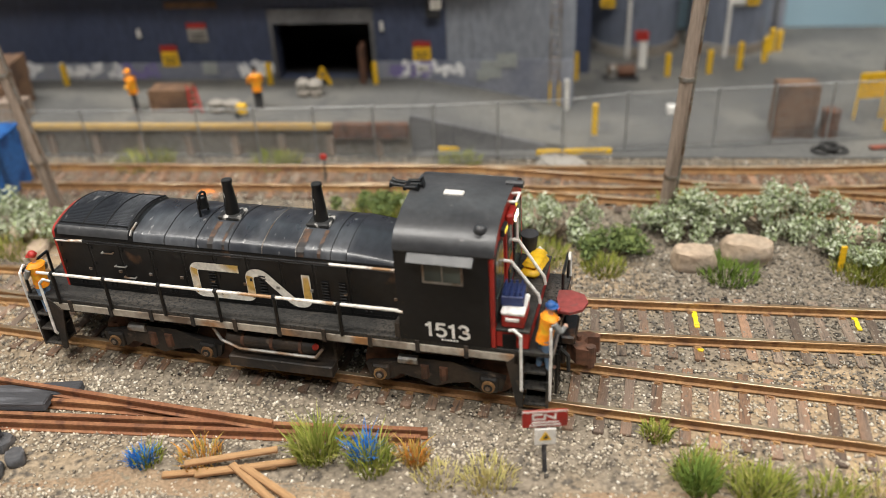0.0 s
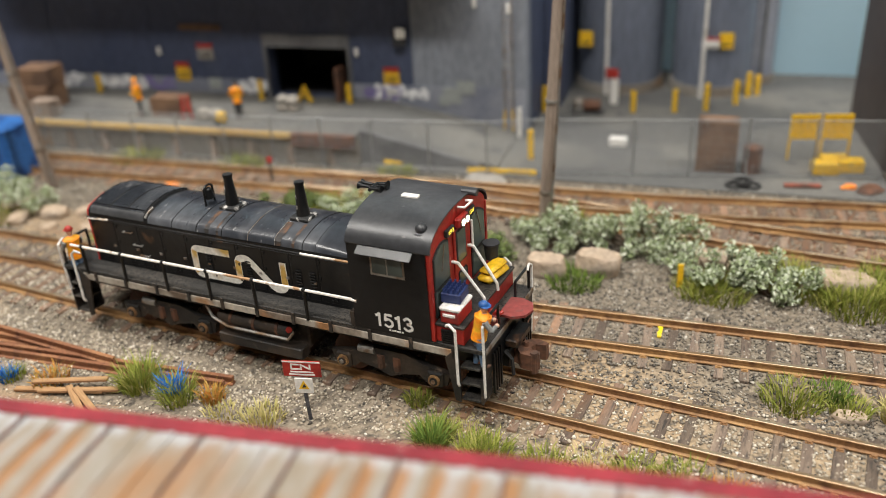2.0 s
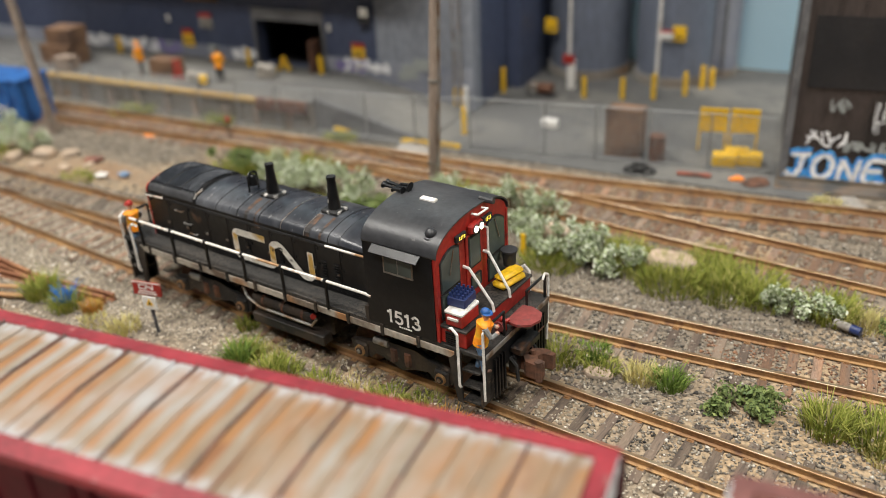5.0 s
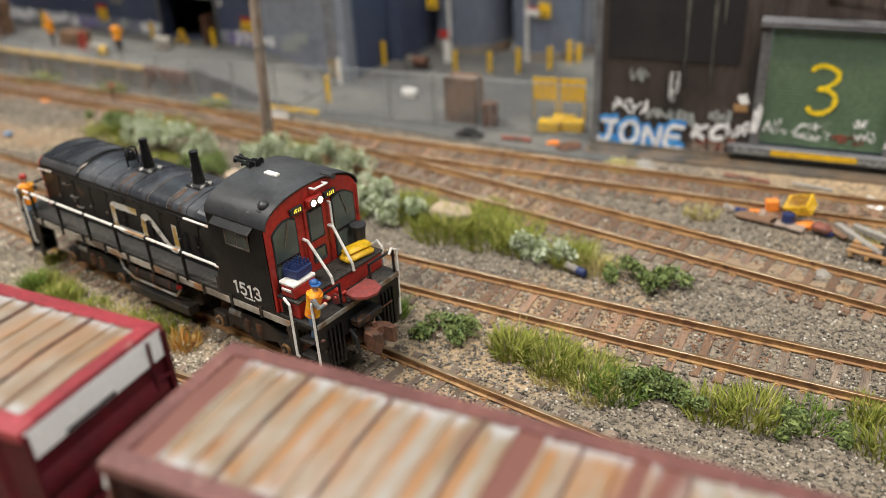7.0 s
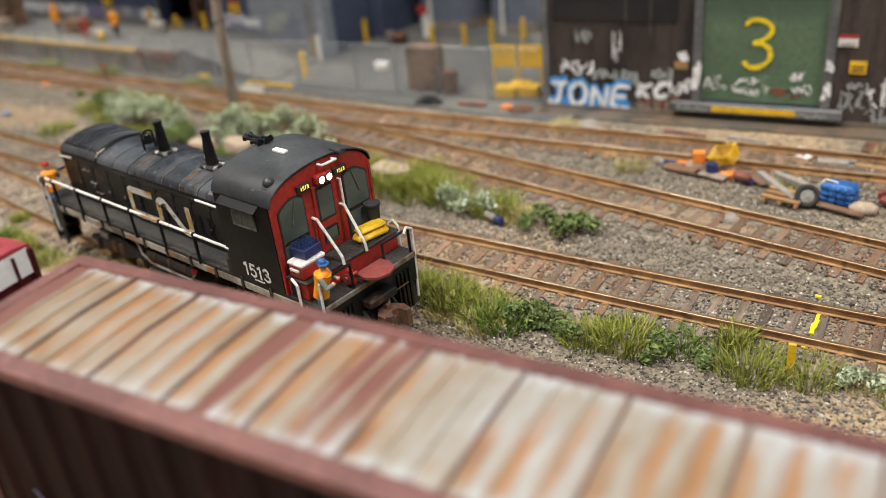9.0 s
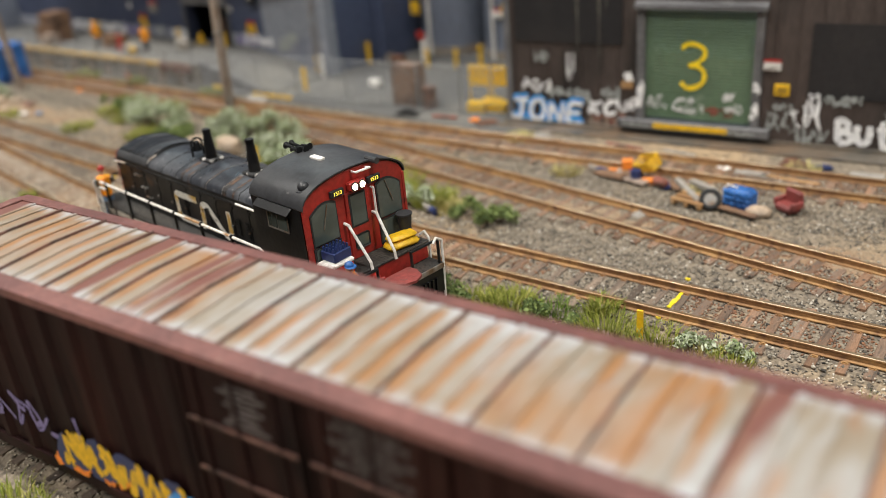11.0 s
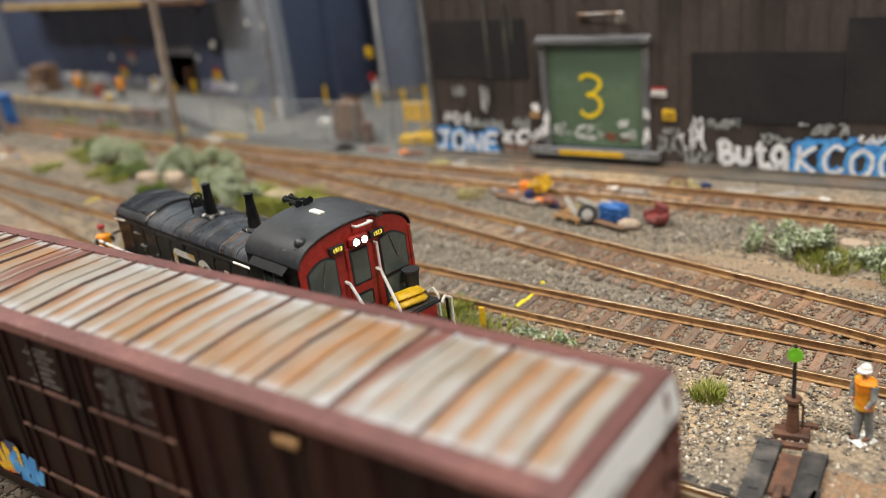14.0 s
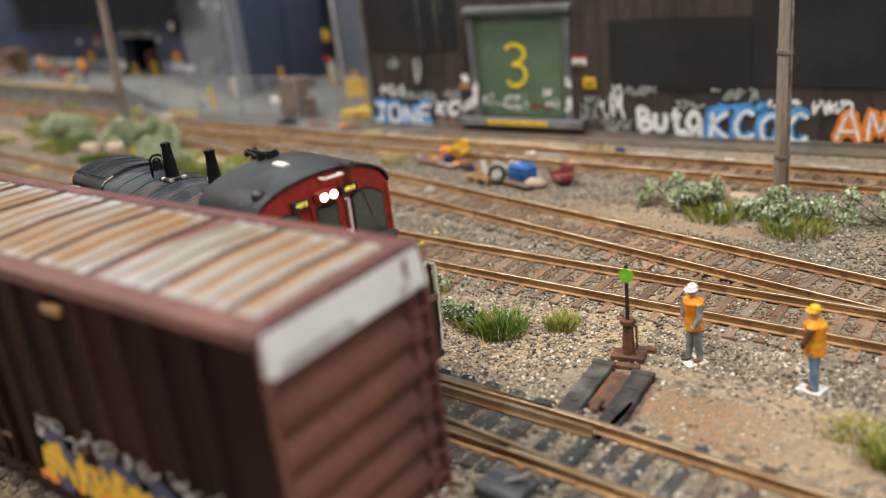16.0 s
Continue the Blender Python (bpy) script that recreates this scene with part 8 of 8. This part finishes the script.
def scatter_ballast():
    rng = np.random.RandomState(7)
    n = 240000
    x = rng.uniform(-330, 470, n)
    y = rng.uniform(-150, 122, n)
    keep = (y > -100) | (rng.rand(n) < 0.5)
    keep &= ~((y > 118) & (x < 100))
    lines = [np.vectorize(ln) for _, ln, *_ in TRACKS]
    # bare sandy places have few stones
    bare = ((x - 372) / 45) ** 2 + ((y + 42) / 16) ** 2 < 1
    bare |= ((x - 180) / 45) ** 2 + ((y - 50) / 10) ** 2 < 1
    bare |= ((x - 300) / 60) ** 2 + ((y - 62) / 10) ** 2 < 1
    bare |= (y < -54) & (y > -64) & (x < 40)
    bare |= ((x + 210) / 115) ** 2 + ((y - 44) / 18) ** 2 < 1
    keep &= ~bare | (rng.rand(n) < 0.2)
    x, y = x[keep], y[keep]
    z = np.array([ground_height(a, b) for a, b in zip(x, y)]) + 0.15
    drop = np.zeros(len(x), bool)
    for (t, ln, a, b, *_), f in zip(TRACKS, lines):
        d = np.abs(y - f(x))
        inside = (x > a) & (x < b) & (d < 15)
        z[inside] = np.maximum(z[inside], 1.0 + 0.35 * rng.rand(inside.sum()))
        drop |= (x > a) & (x < b) & (np.abs(d - 8.3) < 1.5)
        k = ((x - a - 2) / TIE_GAP + 0.5) % 1.0
        drop |= (x > a) & (x < b) & (d < 15) & (np.abs(k - 0.5) < 0.19) & (rng.rand(len(x)) < (0.62 if ln is line_a else 0.42 if ln is line_b else 0.6))
    x, y, z = x[~drop], y[~drop], z[~drop]
    n = len(x)
    r = 0.3 + 0.42 * rng.rand(n) ** 2
    base = np.array([(1, 0, 0), (-1, 0, 0), (0, 1, 0), (0, -1, 0), (0, 0, 1), (0, 0, -1)], float)
    v = base[None] * r[:, None, None] * (0.65 + 0.7 * rng.rand(n, 6, 1)) + 0.35 * r[:, None, None] * rng.randn(n, 6, 3) * 0.5
    a = rng.rand(n) * 6.283
    c, s = np.cos(a), np.sin(a)
    vx, vy = v[..., 0] * c[:, None] - v[..., 1] * s[:, None], v[..., 0] * s[:, None] + v[..., 1] * c[:, None]
    v = np.stack([vx + x[:, None], vy + y[:, None], v[..., 2] * 0.8 + z[:, None]], -1).reshape(-1, 3)
    tri = np.array([(0, 2, 4), (2, 1, 4), (1, 3, 4), (3, 0, 4), (2, 0, 5), (1, 2, 5), (3, 1, 5), (0, 3, 5)])
    # pale stones in front of the main track and on the sandy ground, rusty ones between old rails, grey ones elsewhere
    pick = rng.rand(n)
    sort = np.zeros(n, int)
    fa = lines[0](x)
    front = (y < fa + np.where(x < 70, 13, -8) + 4 * rng.randn(n)) & (x < 160)
    sort[front & (pick < 0.85)] = 1
    sandy = ((x - 350) / 90) ** 2 + ((y + 36) / 30) ** 2 < 1
    sort[sandy & (pick < 0.55)] = 1
    for (t, ln, a, b, *_), fl in zip(TRACKS, lines):
        d = np.abs(y - fl(x)) + 1.5 * rng.randn(n)
        on = (x > a) & (x < b)
        if ln is line_f or ln is line_g:
            sort[on & (d < 12) & (pick < 0.8)] = 2
        if ln is line_b:
            sort[(d < 8) & (pick < 0.75) & (((x > 95) & (x < 200)) | (x > 245))] = 2
    for k, mt, lab in ((0, M_ballast, "loose mixed grey and tan ballast stones"), (1, M_ballast_light, "loose pale beige ballast stones"), (2, M_ballast_rust, "rust-stained ballast stones between the rails")):
        w = np.flatnonzero(sort == k)
        vv = v.reshape(n, 6, 3)[w].reshape(-1, 3)
        f = (np.arange(len(w))[:, None, None] * 6 + tri[None]).reshape(-1, 3)
        raw("ballast", vv, f, mt, lab, "gravel", kind="stuff")


scatter_ballast()


# ---------- what moves ----------
PLACES = [(0, -130.6), (0.5, -119), (1, -107.5), (1.5, -95.8), (2, -84.1), (2.5, -72.7), (3, -61.3), (4, -38.1), (4.75, -20.4), (5.5, -2.9), (6, 8.9), (6.5, 20.3), (7, 31.2), (7.5, 42.2), (8, 53.2), (8.5, 64.1),
          (9.3, 83.5), (10.2, 105.7), (11, 125.5), (11.5, 136.9), (12, 147.7), (12.5, 158.2), (13, 168.7), (13.5, 179.9), (14, 191.3), (14.5, 203.1), (15, 215.1), (15.5, 227), (16, 239.3)]


def loco_pose(s):
    y = -34.69 - 0.15008 * s + 0.02806 * s * s / 1000
    a = math.degrees(math.atan(-0.15008 + 0.05612 * s / 1000))
    return pose(s * MM, y * MM, (RAIL_Z + 0.3) * MM, 0, -0.7, a)


def motions():
    rows = [(t, loco_pose(s)) for t, s in PLACES]
    walk(loco, rows)
    for ob, m in RIDERS:
        walk(ob, [(t, p @ m) for t, p in rows])
    times = [i * 0.32 for i in range(51)]
    for ws in wheelsets:
        at = ws.location.copy()
        turn = []
        for t in times:
            s = float(np.interp(t, [p[0] for p in PLACES], [p[1] for p in PLACES]))
            turn.append((t, Matrix.Translation(at) @ pose(0, 0, 0, 0, math.degrees(s / 5.75), 0)))
        walk(ws, turn)


motions()
